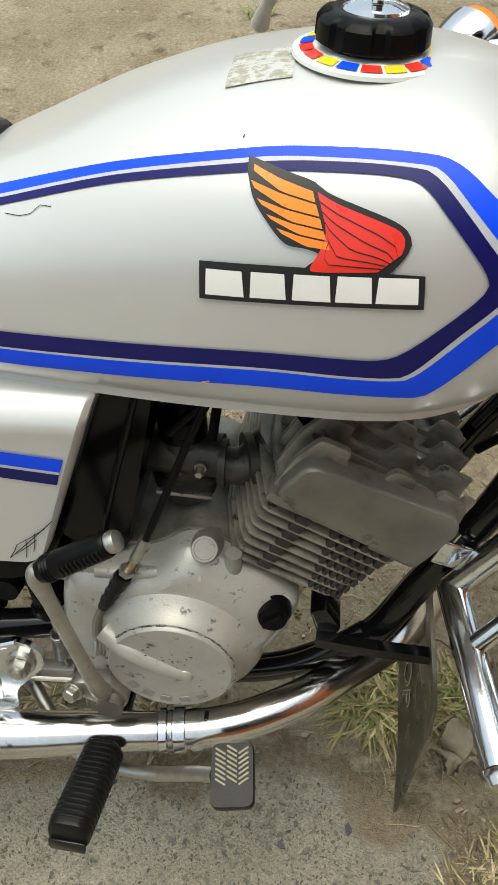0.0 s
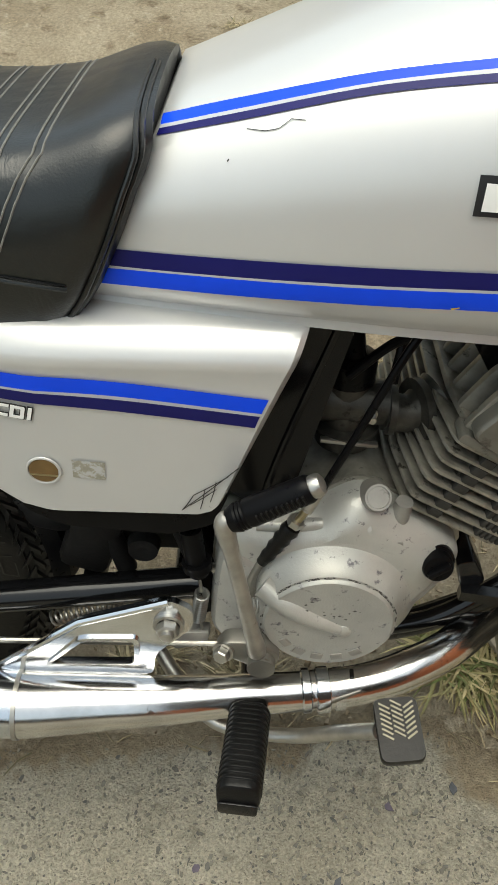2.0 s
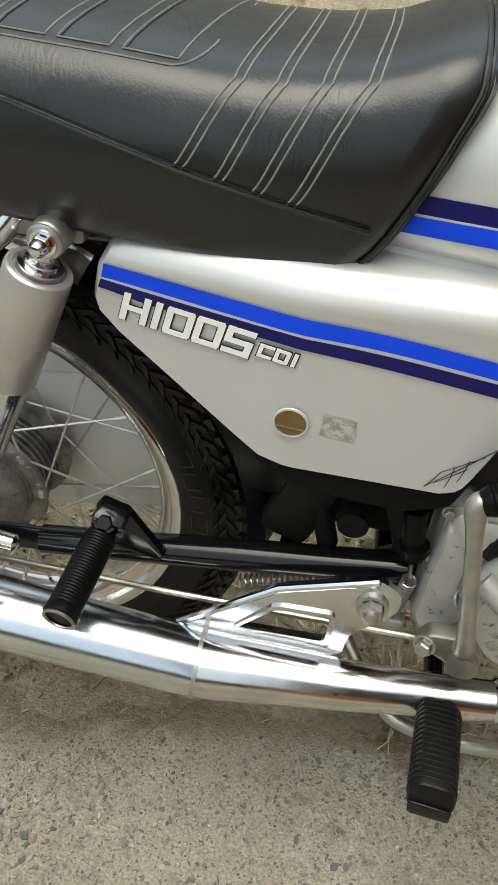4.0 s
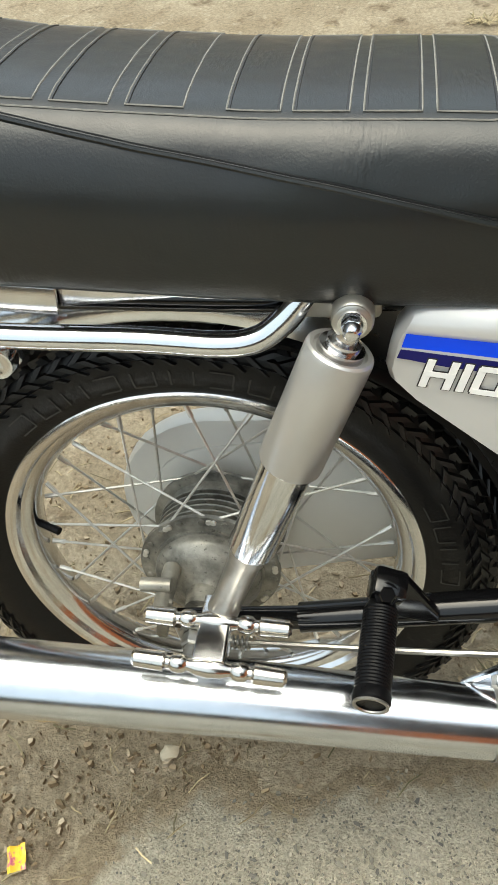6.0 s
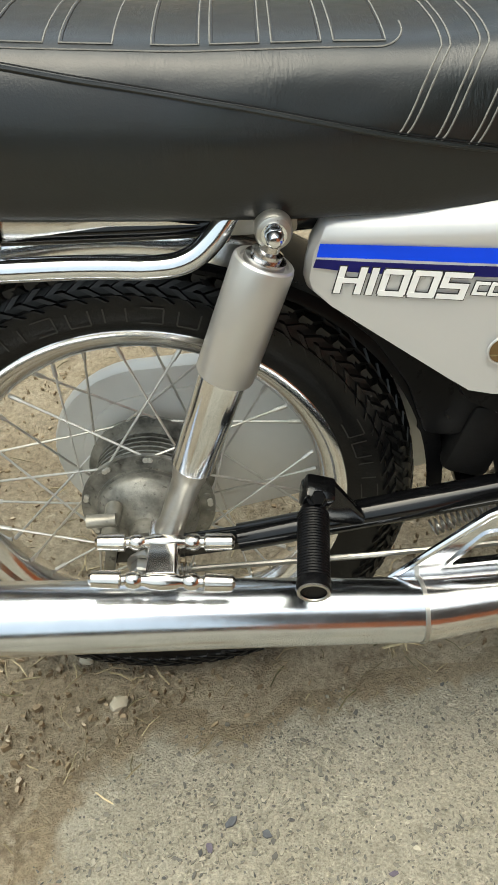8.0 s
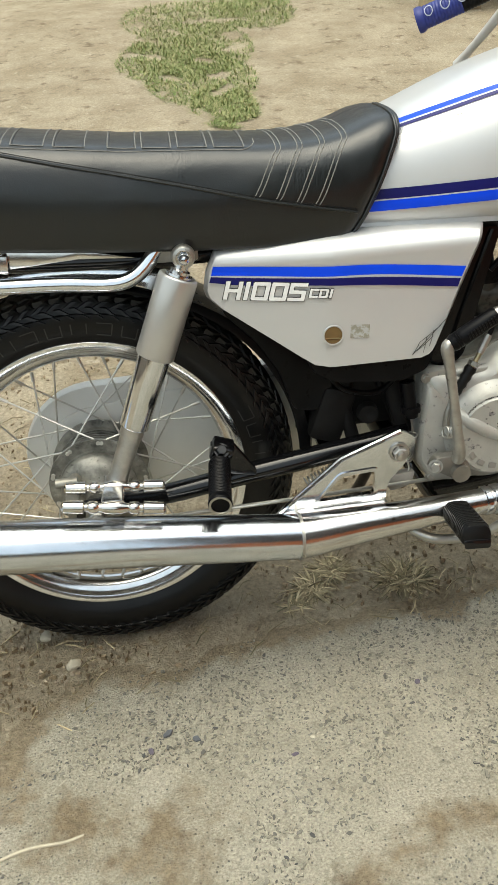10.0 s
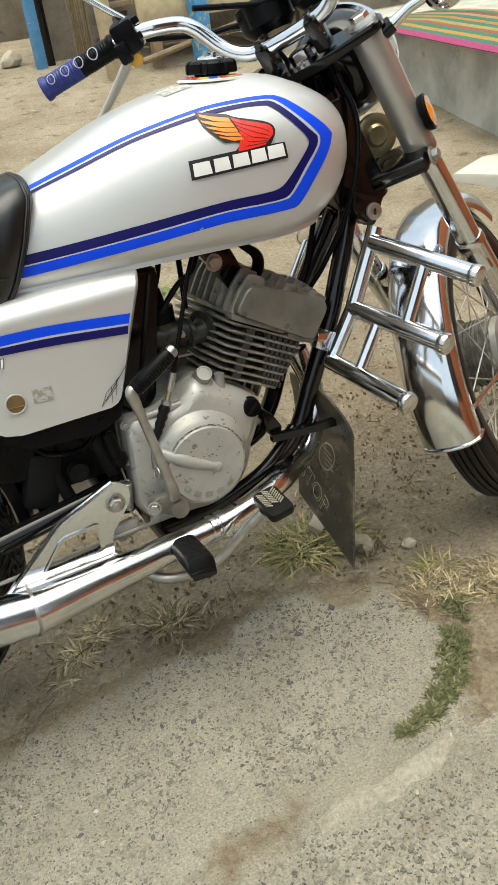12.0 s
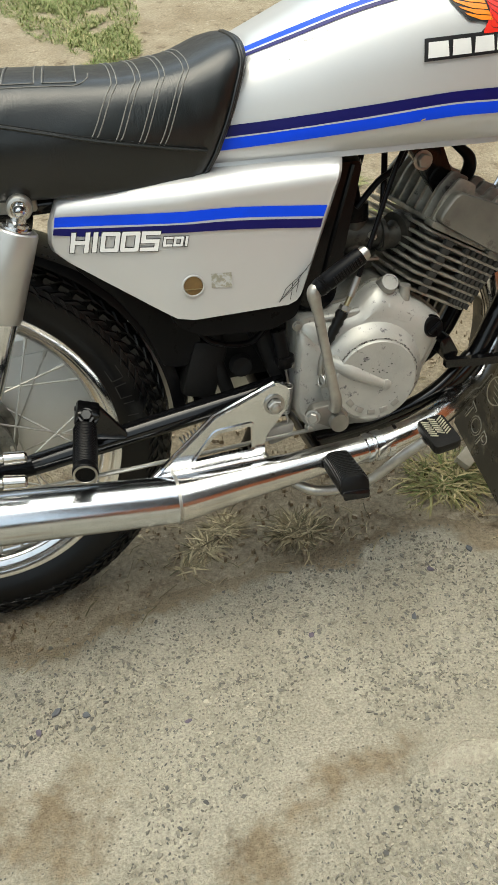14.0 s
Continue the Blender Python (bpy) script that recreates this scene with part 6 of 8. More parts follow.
for a in np.linspace(radians(2), radians(80), 26):
    r = 0.312 + 0.010 * math.sin(a * 3)
    rows.append([bm.verts.new((r * math.cos(a) + dx, y, 0.297 + r * math.sin(a))) for y, dx in ((-0.066, -0.016), (-0.062, -0.002), (-0.03, 0.006), (0.03, 0.006), (0.062, -0.002), (0.066, -0.016))])
grid_faces(bm, rows)
r = bmesh.ops.extrude_face_region(bm, geom=bm.faces[:])
bmesh.ops.translate(bm, verts=[g for g in r["geom"] if isinstance(g, bmesh.types.BMVert)], vec=(0.003, 0, 0.003))
part("inner_mudguard", bm, PLASTIC, bike, "black inner mudguard")
part("splash_panel", prism(rounded([(0.205, 0.580), (0.235, 0.545), (0.300, 0.490), (0.345, 0.470), (0.345, 0.405), (0.318, 0.395), (0.290, 0.402), (0.272, 0.46), (0.242, 0.508), (0.200, 0.552)], 0.008), -0.075, -0.066, 0.002), PLASTIC, bike)
bm = bmesh.new()
add_box(bm, (0.395, 0, 0.405), (0.11, 0.12, 0.10), 0.012)
add_box(bm, (0.345, -0.055, 0.385), (0.05, 0.05, 0.085), 0.010, pose(0, 0, 0, 0, 20, 0))
add_tube(bm, [(0.372, -0.062, 0.455), (0.362, -0.070, 0.40), (0.375, -0.072, 0.345)], 0.010, 12)
add_tube(bm, [(0.405, -0.07, 0.47), (0.428, -0.075, 0.43), (0.448, -0.078, 0.36), (0.45, -0.075, 0.30)], 0.013, 14)
add_tube(bm, [(0.25, -0.05, 0.62), (0.34, -0.055, 0.53), (0.41, -0.06, 0.46), (0.45, -0.06, 0.36)], 0.014, 14)
add_lathe(bm, (0.395, -0.075, 0.386), (0, -1, 0), [(0, 0), (0, 0.016), (0.012, 0.014), (0.012, 0.006), (0.008, 0)], 20)
part("frame_pivot", bm, GREASE, bike, "greasy black frame lugs")
bm = tube([(0.443, -0.108, 0.440), (0.4475, -0.112, 0.398)], [0.010, 0.0095], 16)
add_lathe(bm, (0.4475, -0.112, 0.404), (0.1, -0.05, -1), [(0, 0), (0, 0.0135), (0.008, 0.0135), (0.008, 0.010), (0.016, 0.009), (0.016, 0)], 12)
part("brake_light_switch", bm, PLASTIC, bike, "black brake light switch")
part("switch_wire", tube([(0.4485, -0.113, 0.388), (0.451, -0.114, 0.364)], 0.0016, 8), STEEL, bike)
part("switch_spring", spring((0.4515, -0.114, 0.362), (0.446, -0.108, 0.318), 0.0062, 12, 0.0012), STEEL, bike)
part("spring_hook", tube([(0.446, -0.108, 0.318), (0.449, -0.108, 0.302), (0.442, -0.106, 0.296)], 0.0015, 8, 3), STEEL, bike)
part("pedal_pivot", prism(rounded([(0.415, 0.296), (0.458, 0.300), (0.452, 0.278), (0.42, 0.270)], 0.006), -0.112, -0.098, 0.002), ALLOY, bike)
part("hose", tube([(0.31, -0.07, 0.50), (0.335, -0.085, 0.46), (0.36, -0.088, 0.43), (0.41, -0.085, 0.42), (0.44, -0.09, 0.45)], 0.004, 10, 6), PLASTIC, bike)
part("side_stand", tube([(0.46, 0.09, 0.24), (0.44, 0.16, 0.12), (0.425, 0.235, 0.034)], 0.010, 12, 3), BLACK, bike, "black side stand")

# ---- frame tubes ----
part("main_tube", tube([(0.91, 0, 0.78), (0.80, 0, 0.70), (0.60, 0, 0.672), (0.35, 0, 0.655)], 0.019, 16, 5), BLACK, bike)
part("down_tube", tube([(0.925, -0.010, 0.665), (0.898, -0.030, 0.600), (0.868, -0.045, 0.545), (0.838, -0.055, 0.485), (0.792, -0.055, 0.393), (0.754, -0.055, 0.318), (0.700, -0.056, 0.275), (0.633, -0.058, 0.247), (0.50, -0.06, 0.237)], 0.0150, 18, 6), BLACK, bike, "black curved frame down tube")
part("left_tube", tube([(0.925, 0.010, 0.665), (0.898, 0.030, 0.600), (0.868, 0.045, 0.545), (0.838, 0.055, 0.485), (0.792, 0.055, 0.393), (0.754, 0.055, 0.318), (0.700, 0.056, 0.275), (0.50, 0.06, 0.237)], 0.0150, 18, 6), BLACK, bike)
part("lower_rail", tube([(0.745, -0.062, 0.330), (0.680, -0.072, 0.283), (0.595, -0.066, 0.250), (0.52, -0.066, 0.24)], 0.0095, 14, 5), BLACK, bike)
part("front_engine_mount", prism(rounded([(0.690, 0.366), (0.706, 0.372), (0.722, 0.342), (0.712, 0.326), (0.698, 0.334)], 0.005), -0.074, -0.030, 0.003), BLACK, bike)
part("stay_bar", tube([(0.697, -0.079, 0.333), (0.748, -0.083, 0.329), (0.812, -0.087, 0.327)], [0.0085, 0.0085, 0.0085], 4), BLACK, bike, "flat black stay bar")
for dy in (-0.028, 0.03):
    part("cable", tube([(0.915, dy, 0.83), (0.93, dy * 1.6, 0.76), (0.905, dy * 1.8, 0.66), (0.86, dy, 0.57), (0.83, dy * 0.6, 0.53)], 0.0045, 10, 6), PLASTIC, bike)
part("head_tube", tube([(0.972, 0, 0.640), (0.898, 0, 0.805)], 0.028, 20), BLACK, bike, "black steering head tube")
part("head_gusset", prism(rounded([(0.86, 0.79), (0.925, 0.80), (0.985, 0.66), (0.955, 0.60), (0.905, 0.62), (0.87, 0.70)], 0.01), -0.03, 0.03, 0.005), BLACK, bike)
bm = prism(rounded([(0.905, 0.668), (0.952, 0.646), (0.948, 0.624), (0.925, 0.612), (0.900, 0.636)], 0.008), -0.058, -0.036, 0.003)
part("steering_lock", bm, BLACK, bike)
part("lock_face", lathe((0.935, -0.058, 0.631), (0, -1, 0), [(0, 0), (0, 0.013), (0.004, 0.013), (0.005, 0.011), (0.005, 0)], 24), STEEL, bike)
part("key_slot", box((0.935, -0.0635, 0.631), (0.003, 0.002, 0.009), 0.0), INK, bike)

# ---- crash guard ----
guard = empty("crash_guard", None, bike)
tagged(guard, "chrome tubular crash guard with capped bars")
GA, GB, GC = (Vector((0.912, -0.085, 0.592)), Vector((0.865, -0.085, 0.500)), Vector((0.816, -0.085, 0.428)))
EA, EB, EC = (Vector((0.972, -0.252, 0.549)), Vector((0.913, -0.252, 0.466)), Vector((0.843, -0.250, 0.397)))
for side in (1, -1):
    f = Matrix.Diagonal((1, side, 1))
    part("upright", tube([f @ Vector((0.922, -0.080, 0.612)), f @ GB, f @ GC], 0.0125, 18), CHROME, guard)
    for a, b in ((GA, EA), (GB, EB), (GC, EC)):
        part("bar", tube([f @ a, f @ b], 0.0140, 20), CHROME, guard)
        d = (f @ b - f @ a).normalized()
        part("bar_end_cap", lathe(f @ b - d * 0.012, d, [(0, 0.0145), (0.002, 0.0158), (0.010, 0.0160), (0.0135, 0.0150), (0.0145, 0.012), (0.0145, 0)], 24), CHROME_WORN, guard)
    for a, b, t in ((GA, EA, 0.52), (GB, EB, 0.30)):
        c, e = (GB, EB) if a is GA else (GC, EC)
        part("strut", tube([f @ (a + (b - a) * t), f @ (c + (e - c) * (t + 0.06))], 0.0095, 16), CHROME, guard)
part("clamp_band", tube([(0.8165, -0.055, 0.442), (0.8305, -0.055, 0.470)], [0.0182, 0.0182], 24), CHROME, guard)
part("clamp_plate", box((0.822, -0.080, 0.459), (0.050, 0.004, 0.028), 0.002, pose(0, 0, 0, 0, 20, 0)), CHROME, guard)
part("clamp_bolt", add_hex_bolt(bmesh.new(), (0.834, -0.082, 0.455), (0, -1, 0), 0.008, 0.014), STEEL, guard)

# ---- mud flap with lettering ----
flap = empty("mud_flap", None, bike)
tagged(flap, "black rubber mud flap with outlined lettering")


def flap_at(u, z, lift=0.0):
    """A point of the sheet: u from its near edge to the far one, z up; lift towards the rear."""
    x0 = interp(z, [0.05, 0.10, 0.20, 0.33, 0.40], [0.796, 0.806, 0.820, 0.811, 0.806])
    y0 = interp(z, [0.05, 0.10, 0.20, 0.33, 0.40], [-0.112, -0.106, -0.104, -0.140, -0.142])
    return Vector((x0 + 0.008 * math.sin(u * 22) * (0.34 - z) - lift, y0 + u, z))


sheets = []
bm = bmesh.new()
for lift in (0.0, 0.004):
    rows = []
    for u in [0.0, 0.004, 0.012, 0.025, 0.04, 0.06, 0.085, 0.11, 0.14, 0.165, 0.19]:
        top = interp(u, [0, 0.008, 0.03, 0.07, 0.12, 0.19], [0.318, 0.333, 0.350, 0.370, 0.380, 0.376])
        low = interp(u, [0, 0.05, 0.11, 0.19], [0.060, 0.074, 0.092, 0.122])
        rows.append([bm.verts.new(flap_at(u, low + (top - low) * t, lift)) for t in np.linspace(0, 1, 16)])
    grid_faces(bm, rows)
    sheets.append([r[0] for r in rows] + rows[-1][1:] + [r[-1] for r in rows[-2::-1]] + rows[0][-2:0:-1])
a, b = sheets
for k in range(len(a)):
    bm.faces.new((a[k], a[(k + 1) % len(a)], b[(k + 1) % len(a)], b[k]))
part("sheet", bm, FLAPMAT, flap, "", 50)
TURN = pose(0, 0, 0, 0, 33, 0)
for off, material, lift in ((0.0011, FLAP_EDGE, 0.0052), (-0.0008, FLAPMAT, 0.0062)):
    bm = text_bm("STOP", 0.054, 0.0003, off, 0.0, 0.80)
    for v in bm.verts:
        q = TURN @ v.co
        v.co = flap_at(0.185 - q.x, 0.170 + q.z, lift - 0.3 * v.co.y)
    part("lettering", bm, material, flap)
# a faded oval mark with bars above the wording
bm = bmesh.new()
rows = [[bm.verts.new(flap_at(0.082 + r * 0.026 * math.cos(a) - r * 0.010 * math.sin(a), 0.240 + r * 0.034 * math.sin(a), 0.0056)) for a in np.linspace(0, 2 * math.pi, 33)] for r in (1.0, 0.90)]
grid_faces(bm, rows)
for k in range(4):
    z = 0.258 - 0.012 * k
    rows = [[bm.verts.new(flap_at(0.094 - 0.026 * t - 0.002 * k, z + d - 0.010 * t, 0.0056)) for t in (0, 0.5, 1)] for d in (0, 0.0028)]
    grid_faces(bm, rows)
part("round_mark", bm, FLAP_EDGE, flap)

# ---- steering: built straight, then turned to the left about the head ----
LEVER = mat("polished_lever_alloy", (0.62, 0.60, 0.56), 0.42, 0.35, 0.08, 40, 0.1)
STEER = 40.0
HEAD = Matrix.Translation((0.9414, 0, 0.7204)) @ pose(0, 0, 0, 0, -26.2, 0) @ pose(0, 0, 0, 0, 0, STEER)
# in this frame x is forward, y to the left and z along the steering axis
front = empty("steering", HEAD, bike)
tagged(front, "fork, handlebar and front wheel turned to the left")


def fpart(name, bm, material, label=""):
    return part(name, bm, material, front, label)


for side in (-1, 1):
    y = 0.090 * side
    fpart("fork_cover", lathe((0.024, y, -0.050), (0.05, 0, 1), [(0, 0), (0, 0.0238), (0.004, 0.0247), (0.17, 0.0252), (0.19, 0.0246), (0.20, 0.020), (0.205, 0)], 32), GREY_PAINT, "grey painted fork cover")
    fpart("fork_collar", lathe((0.026, y, -0.060), (0, 0, 1), [(0, 0), (0, 0.0235), (0.004, 0.0244), (0.013, 0.0244), (0.013, 0)], 32), STEEL)
    fpart("fork_tube", tube([(0.028, y, -0.055), (0.040, y, -0.30)], 0.0205, 24), CHROME, "chrome fork tube")
    fpart("fork_slider", lathe((0.038, y, -0.235), (0.12, 0, -1), [(0, 0), (0, 0.0225), (0.004, 0.0245), (0.015, 0.0245), (0.018, 0.0232), (0.24, 0.0225), (0.29, 0.020), (0.30, 0)], 28), CHROME, "chrome fork slider")
    fpart("fork_pinch_bolt", add_hex_bolt(bmesh.new(), (-0.006, y + side * 0.020, -0.060), (0, side, 0), 0.010, 0.012), STEEL)
    fpart("fork_top_bolt", add_hex_bolt(bmesh.new(), (0.034, y, 0.146), (0, 0, 1), 0.014, 0.014), CHROME)
fpart("lower_yoke", prism(rounded([(0.030, -0.075), (0.055, -0.070), (0.055, -0.048), (0.010, -0.045), (-0.03, -0.048), (-0.03, -0.072)], 0.008), -0.105, 0.105, 0.006), BLACK)
fpart("top_bridge", dome_z(rounded([(-0.028, -0.035), (0.010, -0.125), (0.055, -0.115), (0.060, 0.115), (0.010, 0.125), (-0.028, 0.035)], 0.02, 4), 0.132, 0.146), BLACK, "black top bridge")
fpart("stem_nut", add_hex_bolt(bmesh.new(), (0.006, 0, 0.146), (0, 0, 1), 0.0175, 0.018), CHROME, "large chrome stem nut")
for y in (-0.042, 0.042):
    bm = box((0.0, y, 0.172), (0.032, 0.022, 0.048), 0.005)
    for x in (-0.016, 0.010):
        add_hex_bolt(bm, (x + 0.004, y, 0.195), (0, 0, 1), 0.0055, 0.010)
    fpart("bar_clamp", bm, BLACK)
BAR = [(0.0, 0.0, 0.187), (0.0, 0.045, 0.189), (0.0, 0.076, 0.199), (0.0, 0.100, 0.223), (-0.004, 0.118, 0.262), (-0.012, 0.135, 0.282), (-0.040, 0.168, 0.302), (-0.050, 0.205, 0.308)]
for side in (1, -1):
    fpart("handlebar", tube([(x, y * side, z) for x, y, z in BAR] + [(-0.106, 0.325 * side, 0.320)], 0.0111, 20, 8), CHROME, "chrome handlebar")
G0, G1 = Vector((-0.052, 0.216, 0.309)), Vector((-0.110, 0.330, 0.320))
gd = (G1 - G0).normalized()
prof = [(0, 0), (0, 0.0165), (0.004, 0.0180), (0.008, 0.0165)]
for i in range(24):
    prof += [(0.009 + 0.0045 * i, 0.0160), (0.0112 + 0.0045 * i, 0.0152)]
prof += [(0.118, 0.0172), (0.122, 0.0182), (0.126, 0.0175), (0.127, 0.0)]
for side in (1, -1):
    f = Matrix.Diagonal((1, side, 1))
    o, d = f @ G0, f @ gd
    fpart("grip", lathe(o, d, [(h, r) for h, r in prof[:len(prof) // 2]], 28), PLASTIC, "ribbed rubber grip")
    fpart("grip_end", lathe(o, d, [(h, r) for h, r in prof[len(prof) // 2 - 1:]], 28), GRIP_BLUE, "blue rubber grip end")
    for i in range(4):
        c = o + d * (0.034 + 0.024 * i)
        u = d.orthogonal().normalized()
        back = Vector((-0.25, -0.85 * 1.0, 0.35))
        nrm = (back - d * back.dot(d)).normalized()
        fpart("grip_ring", ring_patch(c, d, nrm, 0.0164, 0.0080 - 0.0006 * i), GRIP_RING)
sw = Vector((-0.046, 0.196, 0.309))
SM = Matrix.Translation(sw) @ gd.to_track_quat('X', 'Z').to_matrix().to_4x4()
fpart("switch_box", box((0, 0, 0), (0.036, 0.042, 0.046), 0.006, SM), PLASTIC, "black handlebar switch box")
fpart("switch_lever_mount", box((-0.022, 0.004, -0.012), (0.020, 0.034, 0.030), 0.005, SM), PLASTIC)
for p in ((0.006, -0.022, 0.012), (-0.008, -0.022, -0.006)):
    fpart("switch_button", box(p, (0.013, 0.006, 0.010), 0.002, SM), PLASTIC)
fpart("horn_button", lathe((-0.052, 0.200, 0.279), (-0.83, -0.54, 0.12), [(0, 0), (0, 0.0105), (0.010, 0.0105), (0.012, 0.008), (0.012, 0)], 20), YELLOW_BTN, "yellow round horn button")
fpart("clutch_lever", tube([(-0.020, 0.185, 0.296), (-0.026, 0.222, 0.282), (-0.030, 0.275, 0.256), (-0.032, 0.318, 0.236), (-0.030, 0.345, 0.223)], [0.0075, 0.0078, 0.0070, 0.0062, 0.0090], 14, 6), LEVER, "silver clutch lever")
fpart("mirror_stem", tube([(-0.030, 0.180, 0.312), (-0.040, 0.195, 0.34), (-0.06, 0.23, 0.42), (-0.07, 0.26, 0.52)], 0.0048, 12, 6), CHROME)
for y in (-0.02, 0.07):
    fpart("control_cable", tube([(-0.03, y + 0.11, 0.290), (0.03, y + 0.06, 0.245), (0.06, y, 0.21), (0.05, y * 0.5, 0.10), (0.03, y * 0.3, -0.02)], 0.0042, 10, 6), PLASTIC)
fpart("instrument_pod", lathe((0.060, 0.045, 0.190), (0.35, 0, 1), [(0, 0), (0, 0.030), (0.012, 0.042), (0.045, 0.044), (0.048, 0.040), (0.048, 0)], 32), PLASTIC, "black instrument housing")
fpart("instrument_pod", lathe((0.060, -0.045, 0.190), (0.35, 0, 1), [(0, 0), (0, 0.030), (0.012, 0.042), (0.045, 0.044), (0.048, 0.040), (0.048, 0)], 32), PLASTIC, "black instrument housing")
fpart("headlamp_shell", lathe((0.055, 0, 0.085), (1, 0, -0.05), [(0, 0), (0, 0.03), (0.010, 0.055), (0.035, 0.074), (0.070, 0.080), (0.09, 0.080)], 40), BLACK, "glossy black headlamp shell")
fpart("headlamp_rim", lathe((0.143, 0, 0.081), (1, 0, -0.05), [(0, 0.080), (0.002, 0.085), (0.012, 0.085), (0.016, 0.078), (0.02, 0.0)], 40), CHROME, "chrome headlamp rim")
for side in (-1, 1):
    fpart("indicator_stem", tube([(0.035, 0.112 * side, 0.120), (0.055, 0.150 * side, 0.128), (0.060, 0.185 * side, 0.130)], [0.010, 0.0072, 0.0072], 16), CHROME)
    fpart("indicator_mount", tube([(0.030, 0.095 * side, 0.118), (0.042, 0.125 * side, 0.124)], 0.0125, 16), BLACK)
    fpart("indicator_body", lathe((0.048, 0.205 * side, 0.132), (1, 0, 0), [(-0.022, 0), (-0.020, 0.014), (-0.010, 0.026), (0.008, 0.031), (0.020, 0.032), (0.020, 0)], 28), CHROME, "chrome turn indicator")
    fpart("indicator_lens", lathe((0.068, 0.205 * side, 0.132), (1, 0, 0), [(0, 0.031), (0.010, 0.028), (0.020, 0.016), (0.023, 0)], 28), ORANGE, "orange indicator lens")
# side reflector on the fork cover
fpart("reflector_base", lathe((0.026, -0.116, -0.008), (0.10, -1, 0), [(0, 0), (0, 0.026), (0.008, 0.028), (0.010, 0.026), (0.010, 0)], 32), PLASTIC, "round black reflector holder")
for i in range(4):
    bm = bmesh.new()
    c = bm.verts.new((0, -0.0035, 0))
    arc = [bm.verts.new((0.0235 * math.cos(radians(90 * i + 22.5 * j + 20)), 0, 0.0235 * math.sin(radians(90 * i + 22.5 * j + 20)))) for j in range(5)]
    for j in range(4):
        bm.faces.new((c, arc[j], arc[j + 1]))
    bmesh.ops.transform(bm, matrix=Matrix.Translation((0.0271, -0.1272, -0.008)) @ pose(0, 0, 0, 0, 0, 5.7), verts=bm.verts)
    fpart("reflector_facet", bm, AMBER if i % 2 else AMBER_DARK)
fpart("horn", lathe((0.058, -0.020, -0.018), (-0.75, -0.65, 0.1), [(0, 0), (0, 0.030), (0.006, 0.034), (0.012, 0.033), (0.014, 0.026), (0.012, 0.018), (0.016, 0.014), (0.014, 0)], 32), BRASS, "plated horn disc")
fpart("horn_bracket", box((0.05, -0.02, -0.055), (0.014, 0.004, 0.05), 0.002), BLACK)

# front wheel and mudguard, in the steering frame
FAX = Vector((0.084, 0, -0.514))
fw = spoked_wheel("front_wheel", FAX, front, 0.285, False, "wire-spoked front wheel with road tyre")
for o in fw.children:
    if o.name.startswith("tyre"):
        bm = bmesh.new()
        for y in (-0.024, -0.013, 0.0, 0.013, 0.024):
            add_lathe(bm, (FAX.x, y, FAX.z), (0, 1, 0), [(-0.0045, 0.276), (-0.004, 0.2845 - abs(y) * 0.15), (0.004, 0.2845 - abs(y) * 0.15), (0.0045, 0.276)], 96)
        part("tread_rib", bm, TREAD, fw)
        break
part("front_brake_panel", lathe((FAX.x, -0.036, FAX.z), (0, -1, 0), [(0, 0.062), (0.012, 0.060), (0.018, 0.048), (0.022, 0.02), (0.030, 0.016), (0.030, 0)], 40), ALLOY, fw)
bm = bmesh.new()
rows = []
for a in np.linspace(radians(30), radians(169), 40):
    # angle from forward, over the top, to the rear; the tail hangs low
    row = []
    for y, dr in ((-0.049, -0.030), (-0.050, -0.014), (-0.047, -0.003), (-0.038, 0.005), (-0.02, 0.010), (0, 0.011), (0.02, 0.010), (0.038, 0.005), (0.047, -0.003), (0.050, -0.014), (0.049, -0.030)):
        rr = 0.302 + dr + 0.008 * max(0, (a - radians(140)) / radians(29))
        row.append(bm.verts.new((FAX.x + rr * math.cos(a - radians(24) * 0.0), y, FAX.z + rr * math.sin(a))))
    rows.append(row)
grid_faces(bm, rows)
r = bmesh.ops.extrude_face_region(bm, geom=bm.faces[:])
bmesh.ops.scale(bm, verts=[g for g in r["geom"] if isinstance(g, bmesh.types.BMVert)], vec=(0.992, 0.97, 0.992), space=Matrix.Translation(-FAX))
fpart("front_mudguard", bm, CHROME, "chrome front mudguard")
tail = [(-0.050, -0.030), (-0.050, -0.012), (-0.045, -0.001), (-0.02, 0.011), (0.02, 0.011), (0.045, -0.001), (0.050, -0.012), (0.050, -0.030)]
fpart("mudguard_lip", tube([(FAX.x + (0.310 + dr) * math.cos(radians(169)), y, FAX.z + (0.310 + dr) * math.sin(radians(169))) for y, dr in tail], 0.0032, 10, 4), CHROME)
for side in (-1, 1):
    fpart("mudguard_stay", tube([(FAX.x, 0.075 * side, FAX.z), (FAX.x - 0.16, 0.062 * side, FAX.z + 0.06), (FAX.x - 0.27, 0.051 * side, FAX.z + 0.10)], 0.0035, 10), CHROME)

# ---- rear end under the seat ----
bm = bmesh.new()
rows = []
for a in np.linspace(radians(62), radians(176), 40):
    rows.append([bm.verts.new((0.342 * math.cos(a) + d * math.cos(a), y, 0.297 + (0.342 + d) * math.sin(a))) for y, d in ((-0.066, -0.028), (-0.066, -0.012), (-0.058, 0.0), (-0.03, 0.006), (0.03, 0.006), (0.058, 0.0), (0.066, -0.012), (0.066, -0.028))])
grid_faces(bm, rows)
r = bmesh.ops.extrude_face_region(bm, geom=bm.faces[:])
